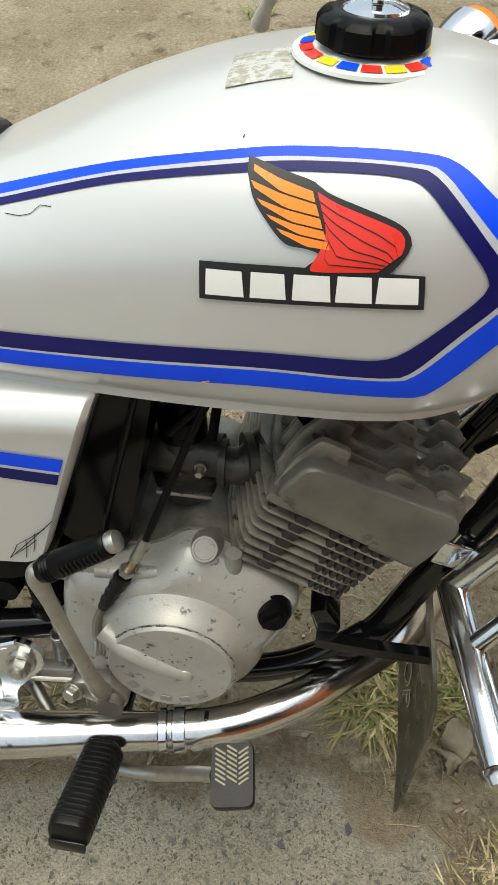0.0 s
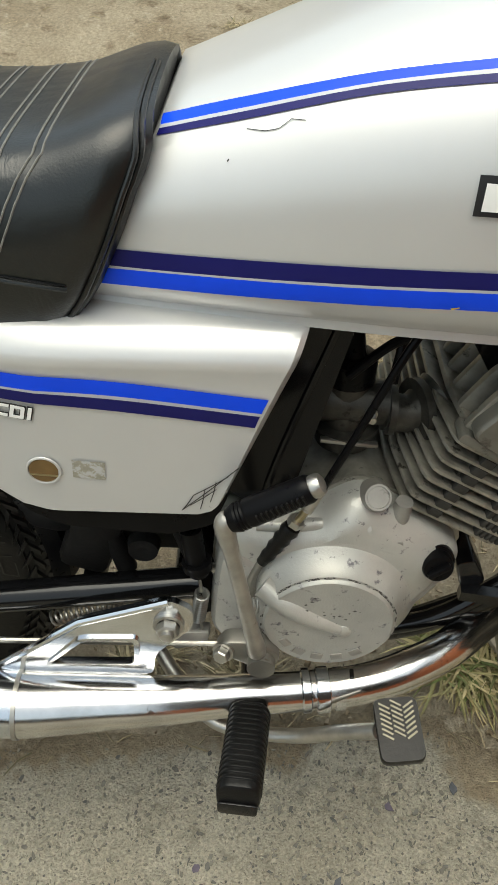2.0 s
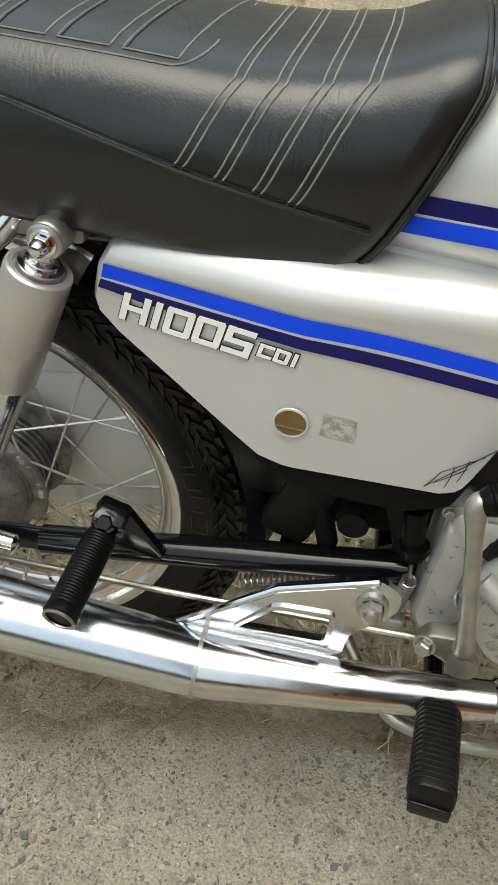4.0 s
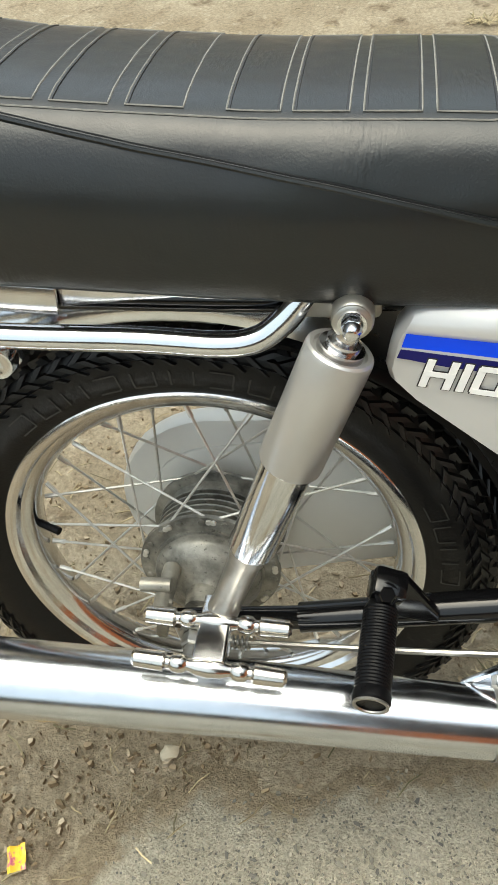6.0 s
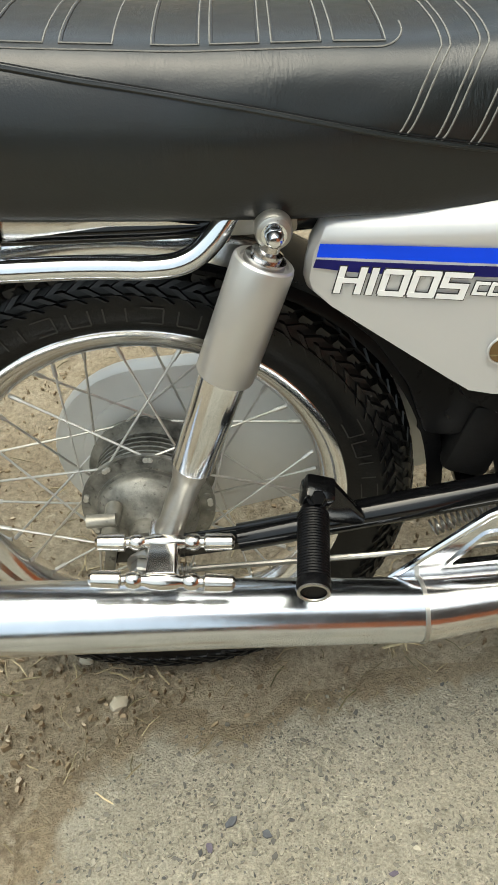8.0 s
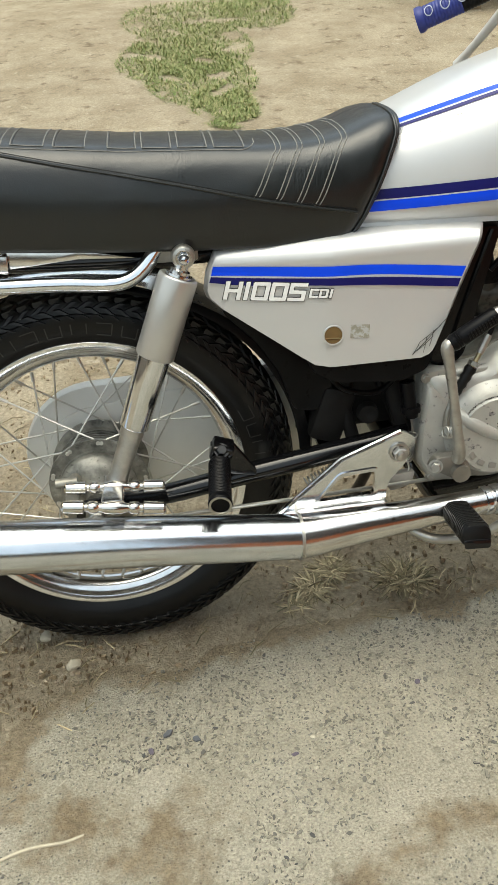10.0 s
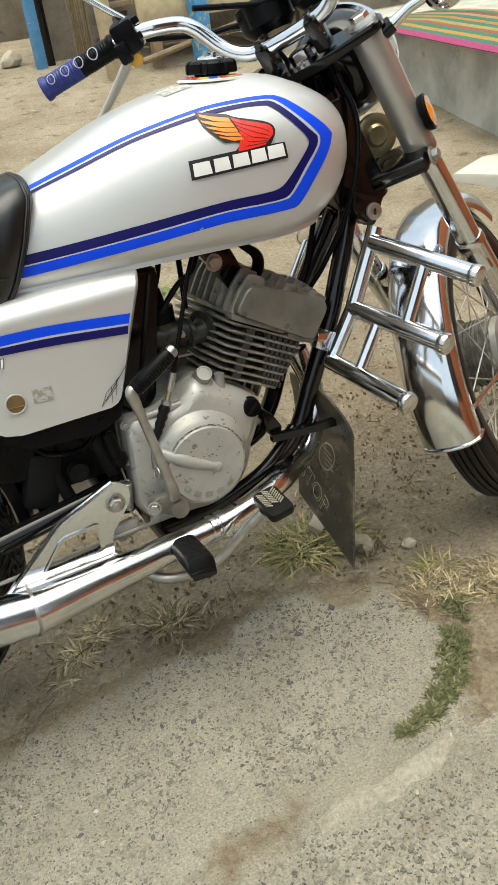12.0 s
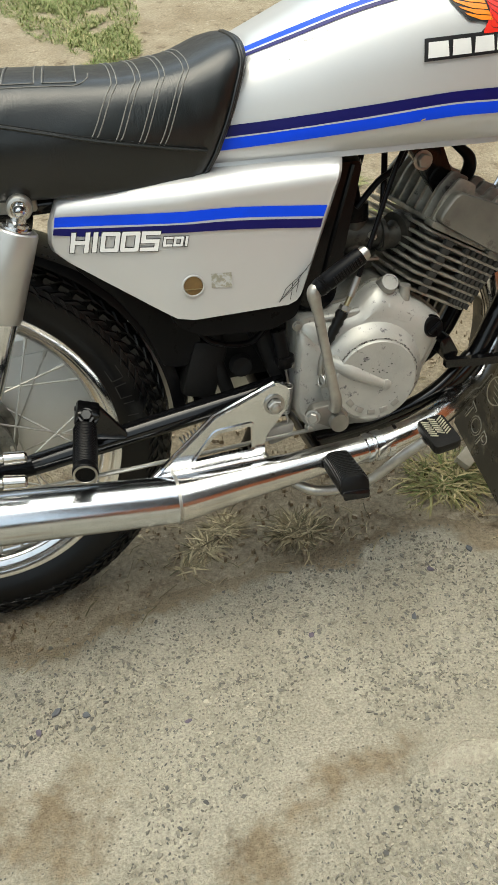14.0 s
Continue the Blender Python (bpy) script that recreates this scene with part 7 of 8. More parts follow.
bmesh.ops.scale(bm, verts=[g for g in r["geom"] if isinstance(g, bmesh.types.BMVert)], vec=(0.993, 0.975, 0.993), space=Matrix.Translation((0, 0, -0.297)))
part("rear_mudguard", bm, CHROME, bike, "chrome rear mudguard")
part("seat_base", prism([(-0.30, 0.700), (0.15, 0.668), (0.40, 0.665), (0.36, 0.645), (0.17, 0.648), (-0.30, 0.690)], -0.09, 0.09, 0.003), PLASTIC, bike)
for side in (-1, 1):
    part("grab_rail", tube([(-0.34, 0.118 * side, 0.655), (-0.124, 0.112 * side, 0.6285), (0.0, 0.110 * side, 0.6205), (0.060, 0.108 * side, 0.6140), (0.088, 0.107 * side, 0.6170), (0.108, 0.104 * side, 0.630), (0.126, 0.100 * side, 0.650)], 0.0098, 20, 6), CHROME, bike, "chrome grab rail")
    part("rail_strip", box((-0.14, 0.098 * side, 0.655), (0.17, 0.004, 0.022), 0.001, pose(0, 0, 0, 0, 6, 0)), CHROME_WORN, bike)
    part("frame_rail", tube([(-0.30, 0.085 * side, 0.660), (0.0, 0.082 * side, 0.640), (0.20, 0.075 * side, 0.632), (0.34, 0.06 * side, 0.64)], 0.011, 14, 4), BLACK, bike)
part("strip_edge", prism([(-0.055, 0.662), (0.03, 0.655), (0.10, 0.640), (0.03, 0.645), (-0.055, 0.640)], -0.095, -0.091, 0.0005), CHROME_WORN, bike)
part("shock_mount", prism(rounded([(0.115, 0.655), (0.175, 0.660), (0.175, 0.632), (0.12, 0.634)], 0.006), -0.108, -0.085, 0.002), STEEL_DULL, bike)
bm = lathe((-0.106, -0.108, 0.606), (0, -1, 0), [(0, 0), (0, 0.013), (0.006, 0.014), (0.012, 0.012), (0.012, 0.007), (0.008, 0)], 20)
part("rail_bolt", bm, CHROME, bike)
part("rail_bracket", prism(rounded([(-0.13, 0.632), (-0.095, 0.632), (-0.092, 0.598), (-0.118, 0.592)], 0.006), -0.108, -0.100, 0.002), CHROME, bike)

# ---- surroundings ----
PLASTER = mat("mud_plaster", (0.20, 0.165, 0.125), 0.95, 0, 0.25, 3, 0.7, 40, 0, 0.03, col2=(0.27, 0.235, 0.19), spots=(0.13, 0.105, 0.08), spot_scale=5, spot_edge=0.58, dist=0.01)
CEMENT = mat("grey_cement", (0.36, 0.35, 0.30), 0.9, 0, 0.2, 4, 0.5, 60, 0, 0.04, col2=(0.46, 0.45, 0.39), spots=(0.27, 0.255, 0.21), spot_scale=6, spot_edge=0.6, dist=0.006)
# dark colour of added, unseen walls that only reflections show
DARK_UNSEEN = mat("dark_unseen_wall", (0.060, 0.050, 0.042), 0.95, 0, 0.25, 3, 0.6, 40, 0, 0.03, dist=0.01)
PALE_CEMENT = mat("pale_cement", (0.50, 0.48, 0.42), 0.9, 0, 0.12, 5, 0.4, 60, 0, 0.04, spots=(0.36, 0.33, 0.27), spot_scale=7, spot_edge=0.64, dist=0.004)
TERRACOTTA = mat("orange_wall_paint", (0.46, 0.14, 0.05), 0.8, 0, 0.15, 2, 0.3, 50, 0, 0.05, dist=0.005)
WOOD = mat("weathered_wood", (0.25, 0.185, 0.11), 0.8, 0, 0.25, 14, 0.5, 90, 0, 0.05, dist=0.002)
PALE_WOOD = mat("pale_wood", (0.46, 0.37, 0.23), 0.75, 0, 0.2, 14, 0.4, 90, 0, 0.05, dist=0.002)
BLUE_PAINT = mat("chipped_blue_paint", (0.09, 0.27, 0.50), 0.6, 0, 0.15, 20, 0.3, 90, 0, 0.05, spots=(0.42, 0.42, 0.36), spot_scale=22, spot_edge=0.62)
BLUE_YELLOW = mat("blue_and_yellow_paint", (0.06, 0.28, 0.58), 0.6, 0, 0.15, 20, 0.3, 90, 0, 0.05, spots=(0.50, 0.46, 0.18), spot_scale=26, spot_edge=0.52)


def wall(name, x0, y0, x1, y1, z0, z1, material, label, thick=0.16):
    d = Vector((x1 - x0, y1 - y0, 0))
    m = Matrix.Translation(((x0 + x1) / 2, (y0 + y1) / 2, (z0 + z1) / 2)) @ pose(0, 0, 0, 0, 0, math.degrees(math.atan2(d.y, d.x)))
    return tagged(part(name, box((0, 0, 0), (d.length, thick, z1 - z0), 0.012, m), material), label, "wall", kind="structure")


wall("wall_back", 1.50, 4.75, 5.6, 4.75, 0.55, 2.9, PLASTER, "rough brown mud-plastered house wall")
# south and east walls stay out of view, added for dark and orange reflections
wall("wall_south", -4.9, -5.0, 2.9, -5.0, -0.1, 1.1, DARK_UNSEEN, "unseen low dark wall added for chrome reflections")
wall("wall_south_2", 0.6, -2.7, 2.66, -2.7, -0.1, 0.8, TERRACOTTA, "unseen plain orange wall added for warm reflections")
wall("wall_south_3", 0.6, -2.7, 2.66, -2.7, 0.802, 3.2, DARK_UNSEEN, "unseen upper wall added to darken reflections")
wall("wall_east", 2.75, -2.79, 2.75, 0.62, -0.1, 1.90, TERRACOTTA, "unseen plain orange wall added for warm reflections")
wall("wall_east_2", 2.75, -2.79, 2.75, 0.62, 1.902, 2.6, DARK_UNSEEN, "unseen upper wall added to darken reflections")
# added wall out of view; it covers the low western sky
wall("wall_west", -4.8, -4.9, -4.8, 6.8, -0.1, 1.4, PLASTER, "unseen plain wall added to close the yard")
wall("wall_north", -4.8, 6.9, 2.4, 6.9, 0.6, 3.2, PLASTER, "low dark mud bank behind yard")

# raised verandah with a striped mat
bm = bmesh.new()
p = [(2.62, 1.55), (2.92, 2.88), (2.80, 4.55), (5.6, 4.55), (5.6, 1.0), (2.95, 1.0)]
rows = [[bm.verts.new((x, y, z + (0.055 * min(1.0, (y - 2.7)) if z > 0.3 and y < 2.7 else 0))) for x, y in p] for z in (0.05, 0.675, 0.69)]
grid_faces(bm, rows, wrap=True)
bm.faces.new(rows[-1])
bm.faces.new(rows[0][::-1])
tagged(part("verandah_plinth", bm, CEMENT), "raised grey cement verandah plinth", "plinth", kind="structure")
mat_thing = tagged(empty("floor_mat", Matrix.Translation((2.70, 2.2, 0.676))), "woven mat with green orange and pink stripes on the plinth", "mat")
STRIPES = [(0.260, 0.031, 0.105), (0.025, 0.124, 0.074), (0.310, 0.174, 0.031), (0.025, 0.124, 0.074), (0.205, 0.062, 0.031), (0.248, 0.198, 0.062), (0.025, 0.124, 0.074), (0.279, 0.136, 0.031), (0.025, 0.112, 0.074), (0.248, 0.186, 0.062), (0.186, 0.037, 0.031), (0.025, 0.124, 0.074), (0.298, 0.161, 0.031)]
for i, c in enumerate(STRIPES):
    x0 = -0.035 + 0.052 * i
    bm = bmesh.new()
    rows = []
    for y in np.linspace(-0.75, 1.1, 12):
        sx = 0.23 * y
        rows.append([bm.verts.new((x0 + sx + dx, y, 0.004 + dz + 0.055 * min(0.0, y - 0.5) + 0.02 + 0.003 * noise.noise((x0 * 9, y * 4, 1)) - (0.010 if x0 + dx < -0.02 else 0))) for dx, dz in ((0, -0.003), (0.0, 0.0), (0.026, 0.0012), (0.0525, 0.0), (0.0525, -0.003))])
    grid_faces(bm, rows)
    part("stripe", bm, mat("mat_stripe", c, 0.85, 0, 0.2, 60, 0.3, 300), mat_thing)


def post(name, x, y, z0, z1, w, material, label, lean=0.0, cat="post"):
    bm = box((0, 0, (z1 - z0) / 2), (w, w * 0.8, z1 - z0), 0.006)
    for v in bm.verts:
        v.co.x += 0.006 * noise.noise((v.co.z * 3, w, 1))
    ob = part(name, bm, material)
    ob.matrix_basis = pose(x, y, z0, 0, lean, 12)
    return tagged(ob, label, cat)


bm = bmesh.new()
p = [(2.20, 1.40), (2.60, 1.62), (2.92, 1.02), (2.52, 0.80)]
rows = [[bm.verts.new((x + d * (2.56 - x), y + d * (1.2 - y), z)) for x, y in p] for z, d in ((0.05, 0.0), (0.250, 0.0), (0.262, 0.02))]
grid_faces(bm, rows, wrap=True)
bm.faces.new(rows[-1])
tagged(part("verandah_step", bm, PALE_CEMENT), "pale cement step in front of the plinth", "step", kind="structure")
post("wooden_post", 1.46, 4.45, 0.66, 2.6, 0.062, BLUE_PAINT, "square wooden post in chipped blue paint")
post("wooden_post", 1.535, 4.52, 0.66, 2.6, 0.05, BLACK, "dark tarred wooden post beside wall")
post("wooden_post", 1.74, 3.86, 0.58, 2.4, 0.075, PALE_WOOD, "pale bare wooden post of the shelter", -1.5)
post("wooden_post", 2.30, 3.84, 0.57, 2.4, 0.10, BLUE_YELLOW, "post painted blue with yellow flaking")
post("wooden_post", 1.20, 5.7, 0.75, 2.2, 0.08, WOOD, "brown wooden post behind grass")
bundle = tagged(empty("stick_bundle", pose(1.76, 4.50, 0.68, 0, 0, 0)), "upright bundle of thin dry sticks", "sticks")
for i in range(34):
    a, r = random.uniform(0, 6.28), 0.06 * math.sqrt(random.random())
    top = Vector((r * 1.7 * math.cos(a), r * 1.2 * math.sin(a), random.uniform(0.9, 1.25)))
    part("stick", tube([(r * math.cos(a), r * math.sin(a), 0), (r * 1.2 * math.cos(a), r * math.sin(a), 0.5), top], random.uniform(0.003, 0.0055), 5), WOOD, bundle)
bench = tagged(empty("wooden_bench", pose(2.55, 4.05, 0.60)), "wooden bench bed of planks in the shelter", "bench")
part("plank", box((0.15, -0.14, 0.31), (1.5, 0.03, 0.13), 0.004), PALE_WOOD, bench)
part("plank", box((0.15, 0.22, 0.36), (1.5, 0.6, 0.03), 0.004), WOOD, bench)
for x in (-0.5, 0.8):
    for y in (-0.1, 0.45):
        part("leg", box((x, y, 0.15), (0.06, 0.06, 0.34), 0.004), WOOD, bench)
part("brace", tube([(-0.62, -0.16, 0.05), (0.5, -0.16, 0.26)], 0.018, 8), WOOD, bench)

# rubbish heap and stones under the bank
RUBBISH = island_mat("rubbish", [(0.05, 0.045, 0.04), (0.45, 0.44, 0.42), (0.12, 0.10, 0.07), (0.10, 0.22, 0.06), (0.35, 0.10, 0.08), (0.55, 0.53, 0.50)])
bm = bmesh.new()
for i in range(160):
    x, y = random.uniform(0.3, 1.35), random.uniform(5.2, 6.3)
    s = random.uniform(0.02, 0.08)
    vs = [bm.verts.new((x + s * random.uniform(-1, 1), y + s * random.uniform(-1, 1), 0.76 + s * random.uniform(0, 1.2))) for _ in range(5)]
    for k in range(1, 4):
        bm.faces.new((vs[0], vs[k], vs[k + 1]))
tagged(part("rubbish_heap", bm, RUBBISH), "scattered household rubbish by the bank", "rubbish", kind="stuff")


def stone(name, x, y, size, material, label, seed, flat=0.6, z=None, cat="stone", group=""):
    bm = bmesh.new()
    bmesh.ops.create_icosphere(bm, subdivisions=2, radius=0.5)
    for v in bm.verts:
        d = 1 + 0.35 * noise.noise(v.co * 2.2 + Vector((seed, 0, 0)))
        v.co = Vector((v.co.x * size[0], v.co.y * size[1], v.co.z * size[2])) * d
    ob = part(name, bm, material, None, "", 28)
    ob.matrix_basis = pose(x, y, (ground_z(y) if z is None else z) + size[2] * 0.32, 0, 0, seed * 77)
    return tagged(ob, label, cat, group)


ROCK = mat("pale_stone", (0.42, 0.38, 0.29), 0.9, 0, 0.15, 40, 0.4, 200)
stone("stone", 1.33, 4.72, (0.16, 0.12, 0.12), ROCK, "pale rounded stone beside blue post", 3, group="loose stones")
stone("stone", 0.957, -0.037, (0.030, 0.024, 0.022), ROCK, "small pale stone lying on dirt", 7, group="loose stones")
stone("stone", -0.135, -0.005, (0.022, 0.020, 0.014), ROCK, "small flat pale stone near rear tyre", 9, group="loose stones")
stone("stone", -0.085, -0.075, (0.020, 0.026, 0.012), ROCK, "small flat pale stone near rear tyre", 11, group="loose stones")
bm = box((0, 0, 0), (0.036, 0.030, 0.022), 0.003, pose(0, 0, 0, 25, -18, 30))
for v in bm.verts:
    v.co += 0.002 * noise.noise_vector(v.co * 60)
ob = part("brick_fragment", bm, ROCK, None, "", 30)
ob.matrix_basis = pose(0.836, 0.092, 0.028)
tagged(ob, "broken pale brick fragment lying in grass", "brick")
LEAF = mat("dry_grey_leaf", (0.34, 0.30, 0.22), 0.85, 0, 0.2, 60, 0.4, 200)
for i, (x, y, s) in enumerate(((0.885, 0.015, 0.030), (0.868, -0.010, 0.026), (0.895, -0.020, 0.022))):
    bm = bmesh.new()
    rows = []
    for a in np.linspace(0, 2.4, 9):
        rows.append([bm.verts.new((s * (t * 0.6) * math.sin(a + 0.3) * 1.2, s * (a - 1.2) * 0.7, s * 0.45 * math.sin(a * 1.9 + t * 1.5) + 0.006 * noise.noise((a * 3, t * 3, i)))) for t in np.linspace(-1, 1, 7)])
    grid_faces(bm, rows)
    r = bmesh.ops.extrude_face_region(bm, geom=bm.faces[:])
    bmesh.ops.translate(bm, verts=[g for g in r["geom"] if isinstance(g, bmesh.types.BMVert)], vec=(0, 0, 0.0008))
    ob = part("crumpled_leaf", bm, LEAF, None, "", 60)
    ob.matrix_basis = pose(x, y, 0.014, 35, 25 * i, 70 * i)
    tagged(ob, "crumpled dry grey leaf beside mud flap", "leaf", "crumpled leaves")
bm = bmesh.new()
rows = [[bm.verts.new((x, y, 0.003 + 0.003 * math.sin(x * 400) + 0.002 * math.sin(y * 300))) for x in np.linspace(0, 0.022, 6)] for y in np.linspace(0, 0.03, 6)]
grid_faces(bm, rows)
ob = part("wrapper", bm, mat("yellow_wrapper", (0.75, 0.50, 0.05), 0.4, 0, 0.2, 60, 0.2, spots=(0.45, 0.12, 0.20), spot_scale=70, spot_edge=0.52))
ob.matrix_basis = pose(-0.245, -0.232, 0.002, 0, 0, 20)
tagged(ob, "small crumpled yellow sweet wrapper on dirt", "wrapper")
ob = part("cord", tube([(-0.055, -0.372, 0.003), (-0.08, -0.379, 0.004), (-0.12, -0.380, 0.004), (-0.155, -0.389, 0.004), (-0.175, -0.402, 0.003), (-0.188, -0.43, 0.003)], [0.0016, 0.0022, 0.0024, 0.0024, 0.0022, 0.0016], 8, 5), ROCK)
tagged(ob, "short pale piece of cord on concrete", "cord")

# ---- grass ----
STRAW = island_mat("dry_straw_blades", [(0.05, 0.040, 0.023), (0.46, 0.385, 0.235), (0.15, 0.118, 0.066), (0.62, 0.52, 0.33), (0.09, 0.085, 0.042), (0.34, 0.28, 0.165)])
MIXED = island_mat("green_and_straw_blades", [(0.065, 0.085, 0.024), (0.44, 0.36, 0.17), (0.13, 0.17, 0.05), (0.28, 0.23, 0.11), (0.55, 0.45, 0.24), (0.17, 0.20, 0.07)])
GREEN = island_mat("green_leaves", [(0.055, 0.070, 0.026), (0.085, 0.100, 0.042), (0.15, 0.145, 0.072), (0.068, 0.083, 0.032), (0.26, 0.225, 0.13)])
YARD = island_mat("yard_grass_blades", [(0.12, 0.17, 0.05), (0.20, 0.24, 0.09), (0.32, 0.30, 0.15), (0.15, 0.20, 0.07), (0.42, 0.36, 0.20)])


def blade(bm, x, y, z, ang, length, width, rise, droop):
    c, s = math.cos(ang), math.sin(ang)
    rows = []
    for t, w in ((0, 0.8), (0.35, 1.0), (0.7, 0.7), (1.0, 0.12)):
        out = length * (t * math.cos(rise) + 0.15 * t * t * droop)
        up = length * (t * math.sin(rise) - droop * 0.55 * t * t)
        px_, py_ = x + c * out, y + s * out
        hw = width * w / 2
        rows.append([bm.verts.new((px_ - s * hw, py_ + c * hw, z + max(up, 0.001))), bm.verts.new((px_, py_, z + max(up, 0.001) + hw * 0.4)), bm.verts.new((px_ + s * hw, py_ - c * hw, z + max(up, 0.001)))])
    grid_faces(bm, rows)


def tuft(x, y, rx, ry, n, length, width, material, label, up=0.9, group="grass tufts"):
    bm = bmesh.new()
    for _ in range(n):
        a = random.uniform(0, 6.283)
        r = math.sqrt(random.random())
        px_, py_ = rx * r * math.cos(a) * 0.6, ry * r * math.sin(a) * 0.6
        ang = math.atan2(py_, px_) + random.gauss(0, 1.5)
        blade(bm, px_, py_, 0, ang, length * random.uniform(0.3, 0.95), width * random.uniform(0.5, 1.2), random.uniform(0.15, up), random.uniform(0.3, 1.1))
    ob = part("grass_tuft", bm, material, None, "", 80)
    ob.matrix_basis = pose(x, y, ground_z(y) - 0.004)
    return tagged(ob, label, "grass", group)


tuft(0.790, 0.085, 0.095, 0.090, 800, 0.080, 0.0046, MIXED, "large half-dry green grass tuft under mud flap")
tuft(0.880, 0.085, 0.050, 0.06, 260, 0.070, 0.0044, MIXED, "half-dry green grass tuft beside mud flap")
tuft(0.488, 0.026, 0.055, 0.036, 420, 0.058, 0.0036, STRAW, "dry straw-coloured grass tuft below engine", 1.1)
tuft(0.365, 0.075, 0.034, 0.030, 260, 0.048, 0.0034, STRAW, "dry flattened grass tuft on dirt", 0.6)
tuft(0.325, 0.035, 0.030, 0.030, 260, 0.046, 0.0034, STRAW, "dry flattened grass tuft on dirt", 0.6)
tuft(0.285, -0.005, 0.024, 0.024, 130, 0.045, 0.0030, STRAW, "dry flattened grass tuft on dirt", 0.5)
tuft(0.915, -0.175, 0.100, 0.085, 1100, 0.048, 0.0027, STRAW, "wide dry straw-coloured grass tuft")
tuft(1.030, -0.215, 0.085, 0.105, 1100, 0.048, 0.0027, STRAW, "wide dry straw-coloured grass tuft")
tuft(0.960, -0.115, 0.060, 0.045, 160, 0.060, 0.0030, MIXED, "half-dry grass tuft on dirt")
tuft(0.890, -0.500, 0.030, 0.040, 90, 0.070, 0.0030, MIXED, "half-dry grass tuft at slab joint")
tuft(1.085, 0.140, 0.030, 0.030, 70, 0.040, 0.0022, STRAW, "small dead brown grass clump")
tuft(0.46, 1.95, 0.07, 0.05, 120, 0.06, 0.004, YARD, "small green grass clump in yard")
tuft(0.42, 1.70, 0.06, 0.05, 90, 0.05, 0.004, STRAW, "small dry grass clump in yard")
for x, y, n in ((0.69, 0.60, 120), (0.78, 0.55, 120), (0.62, 0.66, 90)):
    tuft(x, y, 0.07, 0.06, n, 0.055, 0.0030, STRAW, "dry flattened grass clump behind motorcycle", 0.5)
for x, y, n in ((0.98, 1.18, 220), (1.04, 1.02, 160), (0.90, 1.30, 160)):
    tuft(x, y, 0.09, 0.08, n, 0.05, 0.0040, YARD, "green grass clump behind motorcycle", 0.9)


def lawn(name, spots, n, length, width, material, label, lift=0.0):
    bm = bmesh.new()
    for _ in range(n):
        cx, cy, rx, ry = random.choice(spots)
        a, r = random.uniform(0, 6.283), math.sqrt(random.random())
        x, y = cx + rx * r * math.cos(a), cy + ry * r * math.sin(a)
        if noise.noise((x * 7, y * 7, 3)) < -0.34:
            continue
        blade(bm, x, y, ground_z(y) - 0.003 + lift, random.uniform(0, 6.283), length * random.uniform(0.4, 1.2), width * random.uniform(0.6, 1.3), random.uniform(0.2, 1.2), random.uniform(0.2, 0.9))
    return tagged(part(name, bm, material, None, "", 80), label, "grass", kind="stuff")


lawn("creeping_weed", [(0.905, -0.238, 0.018, 0.026), (0.878, -0.272, 0.019, 0.026), (0.850, -0.305, 0.021, 0.026), (0.820, -0.338, 0.023, 0.024), (0.785, -0.362, 0.026, 0.020), (0.745, -0.380, 0.024, 0.012), (0.705, -0.388, 0.020, 0.008), (0.925, -0.212, 0.014, 0.018)], 3400, 0.015, 0.0030, GREEN, "low green creeping weed along slab joint", lift=0.006)
YARD_SPOTS = [(0.46, 2.60, 0.14, 0.32), (0.40, 3.05, 0.26, 0.45), (0.40, 3.6, 0.32, 0.5), (0.30, 3.4, 0.30, 0.4), (0.40, 4.2, 0.36, 0.5), (0.82, 4.3, 0.25, 0.45), (0.8, 5.2, 0.42, 0.6)]
lawn("yard_grass", YARD_SPOTS, 34000, 0.034, 0.0042, YARD, "patchy green yard grass")

# ---- litter on dirt and chips in the concrete ----
bm = bmesh.new()
for _ in range(1500):
    x, y = random.uniform(-0.5, 1.5), random.triangular(-0.4, 1.9, 0.0)
    if inside(x, y) > 0.05:
        continue
    a, l, w = random.uniform(0, 3.14), random.uniform(0.008, 0.045), random.uniform(0.0007, 0.0016)
    c, s = math.cos(a), math.sin(a)
    z = ground_z(y) + 0.003
    k = random.uniform(-0.25, 0.25)
    mid = (x - s * l * k * 0.5, y + c * l * k * 0.5, z + 0.003)
    add_tube(bm, [(x - c * l / 2, y - s * l / 2, z), mid, (x + c * l / 2, y + s * l / 2, z)], w * 0.8, 4)
tagged(part("straw_litter", bm, STRAW, None, "", 80), "scattered bits of straw on dirt", "straw", kind="stuff")
SLATE = mat("slate_stone", (0.075, 0.080, 0.088), 0.8, 0, 0.25, 150, 0.4, 400)
PURPLE = mat("purple_grey_stone", (0.095, 0.080, 0.105), 0.8, 0, 0.25, 150, 0.4, 400)
CHIP = island_mat("stone_chips", [(0.062, 0.062, 0.062), (0.20, 0.187, 0.147), (0.105, 0.101, 0.088), (0.26, 0.240, 0.187), (0.14, 0.132, 0.110), (0.33, 0.304, 0.238), (0.085, 0.084, 0.078), (0.18, 0.168, 0.134)], 0.9)


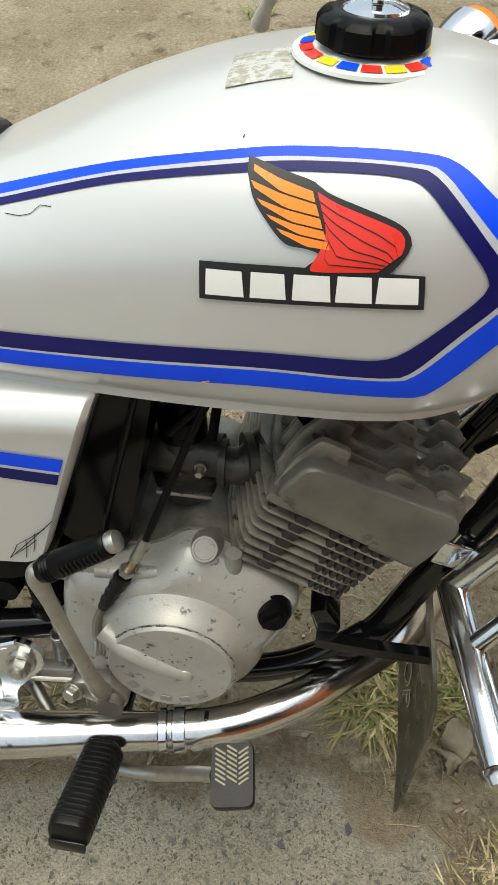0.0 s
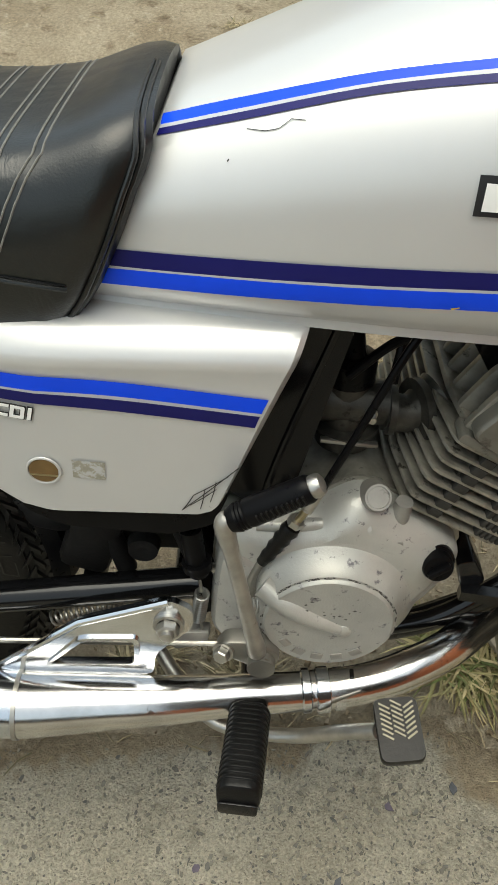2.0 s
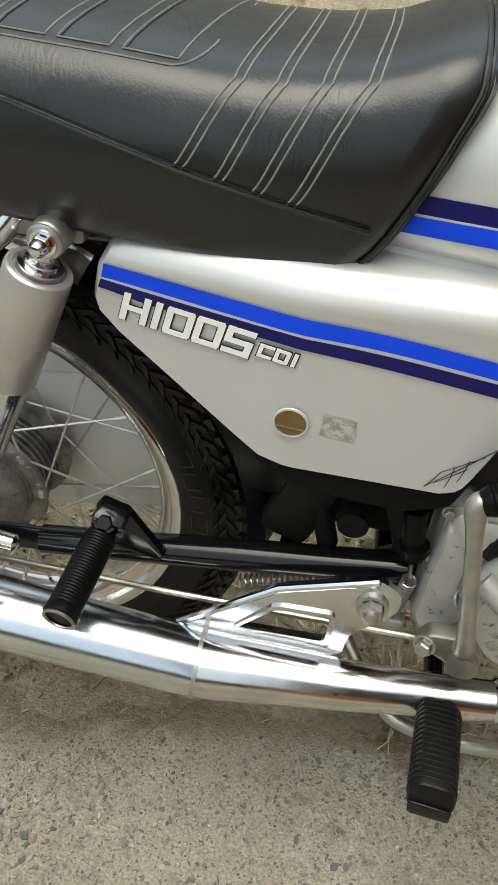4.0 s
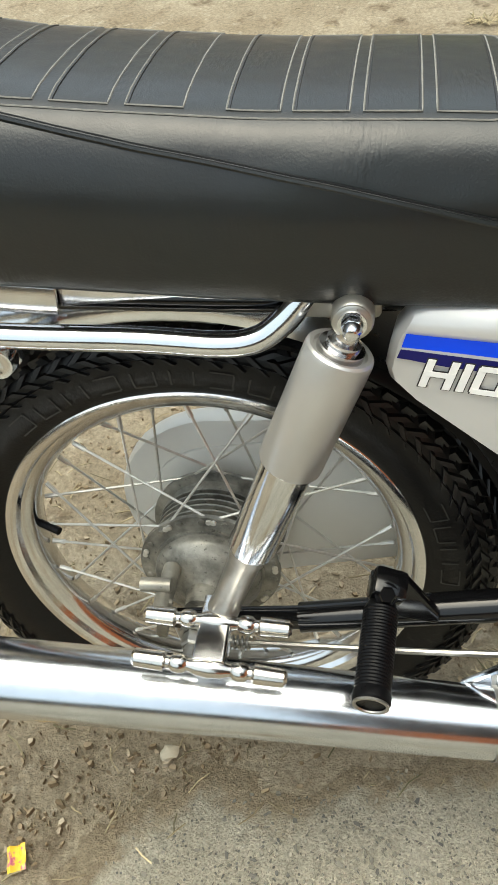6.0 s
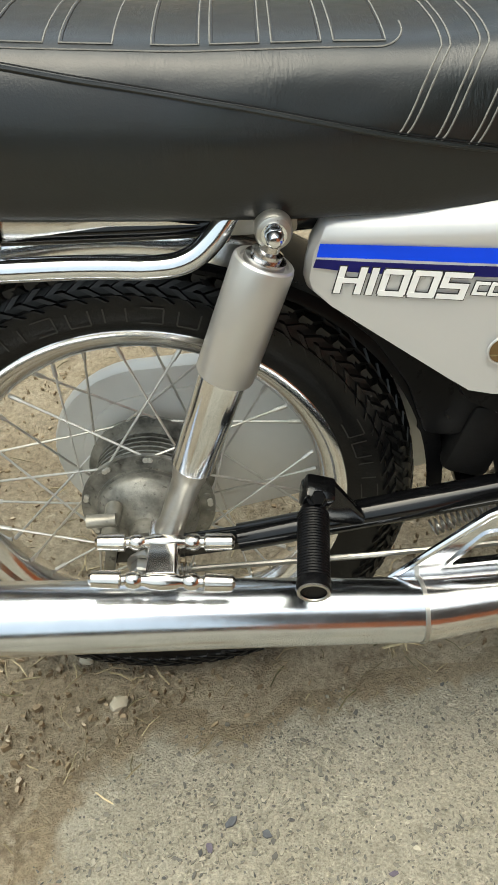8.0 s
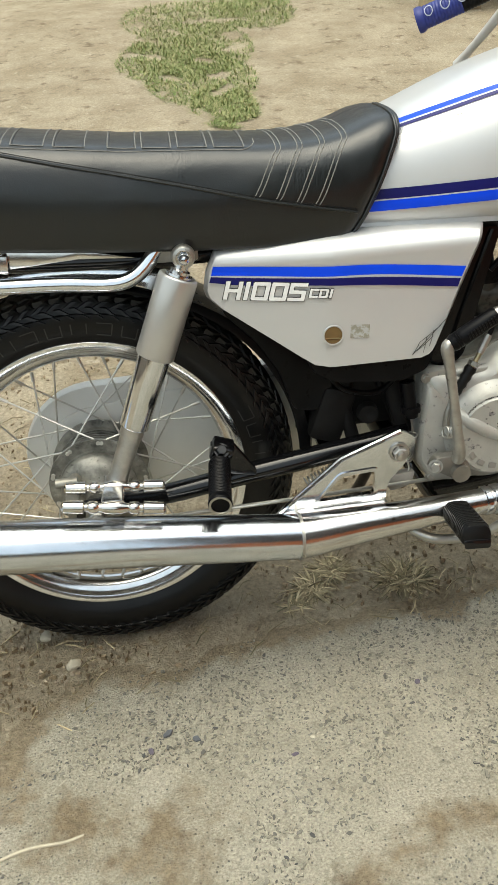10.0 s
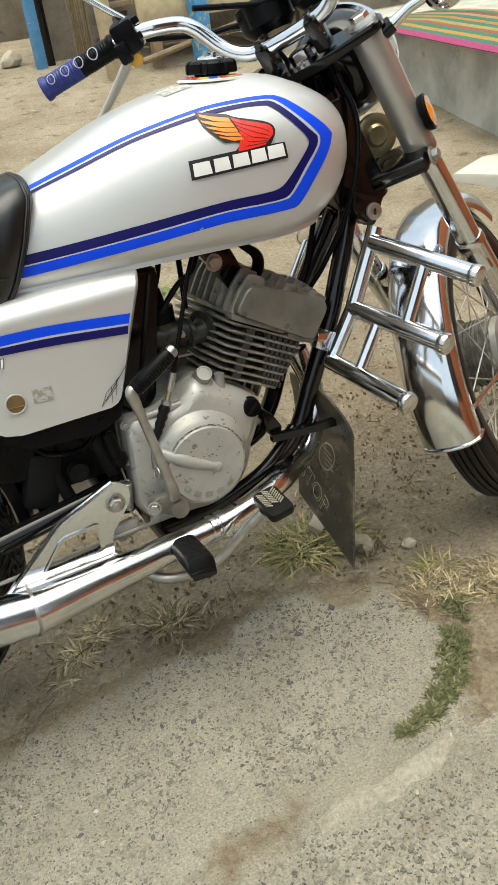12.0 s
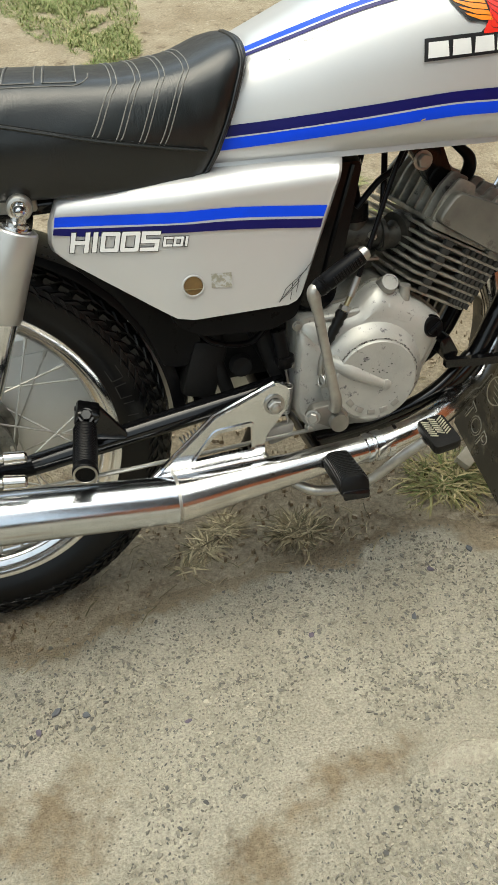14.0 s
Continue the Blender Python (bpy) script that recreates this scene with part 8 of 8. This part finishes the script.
def chip(bm, x, y, z, s, h):
    n = random.randint(4, 6)
    a0, st, sa = random.uniform(0, 6.28), random.uniform(0.22, 0.70), random.uniform(0, 3.14)
    topv, low = [], []
    for k in range(n):
        a = a0 + 6.283 * (k + random.uniform(-0.3, 0.3)) / n
        dx, dy = s * math.cos(a), s * st * math.sin(a)
        dx, dy = dx * math.cos(sa) - dy * math.sin(sa), dx * math.sin(sa) + dy * math.cos(sa)
        topv.append(bm.verts.new((x + dx * 0.85, y + dy * 0.85, z + h * random.uniform(0.6, 1.2))))
        low.append(bm.verts.new((x + dx, y + dy, z - 0.004)))
    bm.faces.new(topv)
    for k in range(n):
        bm.faces.new((low[k], low[(k + 1) % n], topv[(k + 1) % n], topv[k]))


bm = bmesh.new()
made = 0
while made < 20000:
    x, y = random.uniform(-0.45, 1.25), random.uniform(-0.95, 0.02)
    d = inside(x, y)
    bare = noise.noise((x * 6, y * 6, 11))
    if d < 0.02 or random.random() > min(1.0, d / 0.10) or bare < -0.30 or any(math.dist((x, y), s[:2]) < s[2] * 0.8 for s in STAINS):
        made += 0.3
        continue
    made += 1
    s = random.choice((0.0016, 0.0020, 0.0023, 0.0026, 0.0030, 0.0034, 0.0040, 0.0050)) * random.uniform(0.7, 1.25)
    zz = 0.0062 if y < -0.47 and 0.05 < x < 1.2 and y < -0.47 - 0.5 * max(0, 0.5 - x) else 0.0040
    chip(bm, x, y, zz, s, 0.0004)
tagged(part("stone_chips", bm, CHIP, None, "", 40), "dark stone chips set in concrete", "gravel", kind="stuff")
for x, y, size, mat_c, seed in ((0.06, -0.235, 0.011, 0, 1), (0.035, -0.262, 0.008, 1, 2), (0.10, -0.250, 0.008, 0, 3), (0.235, -0.300, 0.008, 1, 4), (0.745, -0.105, 0.010, 0, 5), (0.665, -0.130, 0.009, 1, 6), (0.44, -0.205, 0.009, 1, 7), (0.60, -0.215, 0.010, 0, 8)):
    bm = bmesh.new()
    rnd = random.Random(seed)
    ring_t, ring_b = [], []
    for k in range(6):
        a = 6.283 * (k + rnd.uniform(-0.3, 0.3)) / 6
        d = size * rnd.uniform(0.55, 1.0)
        ring_t.append(bm.verts.new((d * 0.86 * math.cos(a), d * 0.62 * math.sin(a), 0.0018 * rnd.uniform(0.7, 1.2))))
        ring_b.append(bm.verts.new((d * math.cos(a), d * 0.74 * math.sin(a), -0.004)))
    grid_faces(bm, [ring_b, ring_t], wrap=True)
    bm.faces.new(ring_t)
    ob = part("set_stone", bm, (SLATE, PURPLE)[mat_c], None, "", 30)
    ob.matrix_basis = pose(x, y, 0.0034, 0, 0, seed * 53)
    tagged(ob, ("dark slate stone set flush in concrete", "purple-grey stone set flush in concrete")[mat_c], "stone", "stones in the concrete")
PEBBLE = island_mat("dirt_crumbs", [(0.20, 0.148, 0.088), (0.30, 0.235, 0.15), (0.13, 0.095, 0.056), (0.24, 0.18, 0.11), (0.40, 0.34, 0.25), (0.17, 0.125, 0.075)], 0.95)
bm = bmesh.new()
for _ in range(6000):
    x, y = random.uniform(-0.6, 1.6), random.triangular(-0.45, 1.2, 0.0)
    if inside(x, y) > 0.03:
        continue
    chip(bm, x, y, ground_z(y) - 0.002, random.choice((0.0012, 0.0018, 0.0025, 0.004, 0.006)) * random.uniform(0.7, 1.3), random.uniform(0.002, 0.005))
# rough clods where the earth has been trodden up beside the rear tyre
for _ in range(900):
    x, y = random.triangular(-0.65, 0.30, -0.25), random.triangular(-0.55, 0.12, -0.12)
    if inside(x, y) > 0.0 or noise.noise((x * 11, y * 11, 2)) < -0.1:
        continue
    chip(bm, x, y, ground_z(y) - 0.003, random.choice((0.0015, 0.002, 0.003, 0.004, 0.006)) * random.uniform(0.7, 1.3), random.uniform(0.001, 0.004))
tagged(part("dirt_crumbs", bm, PEBBLE, None, "", 40), "loose crumbs of dirt and gravel", "gravel", kind="stuff")
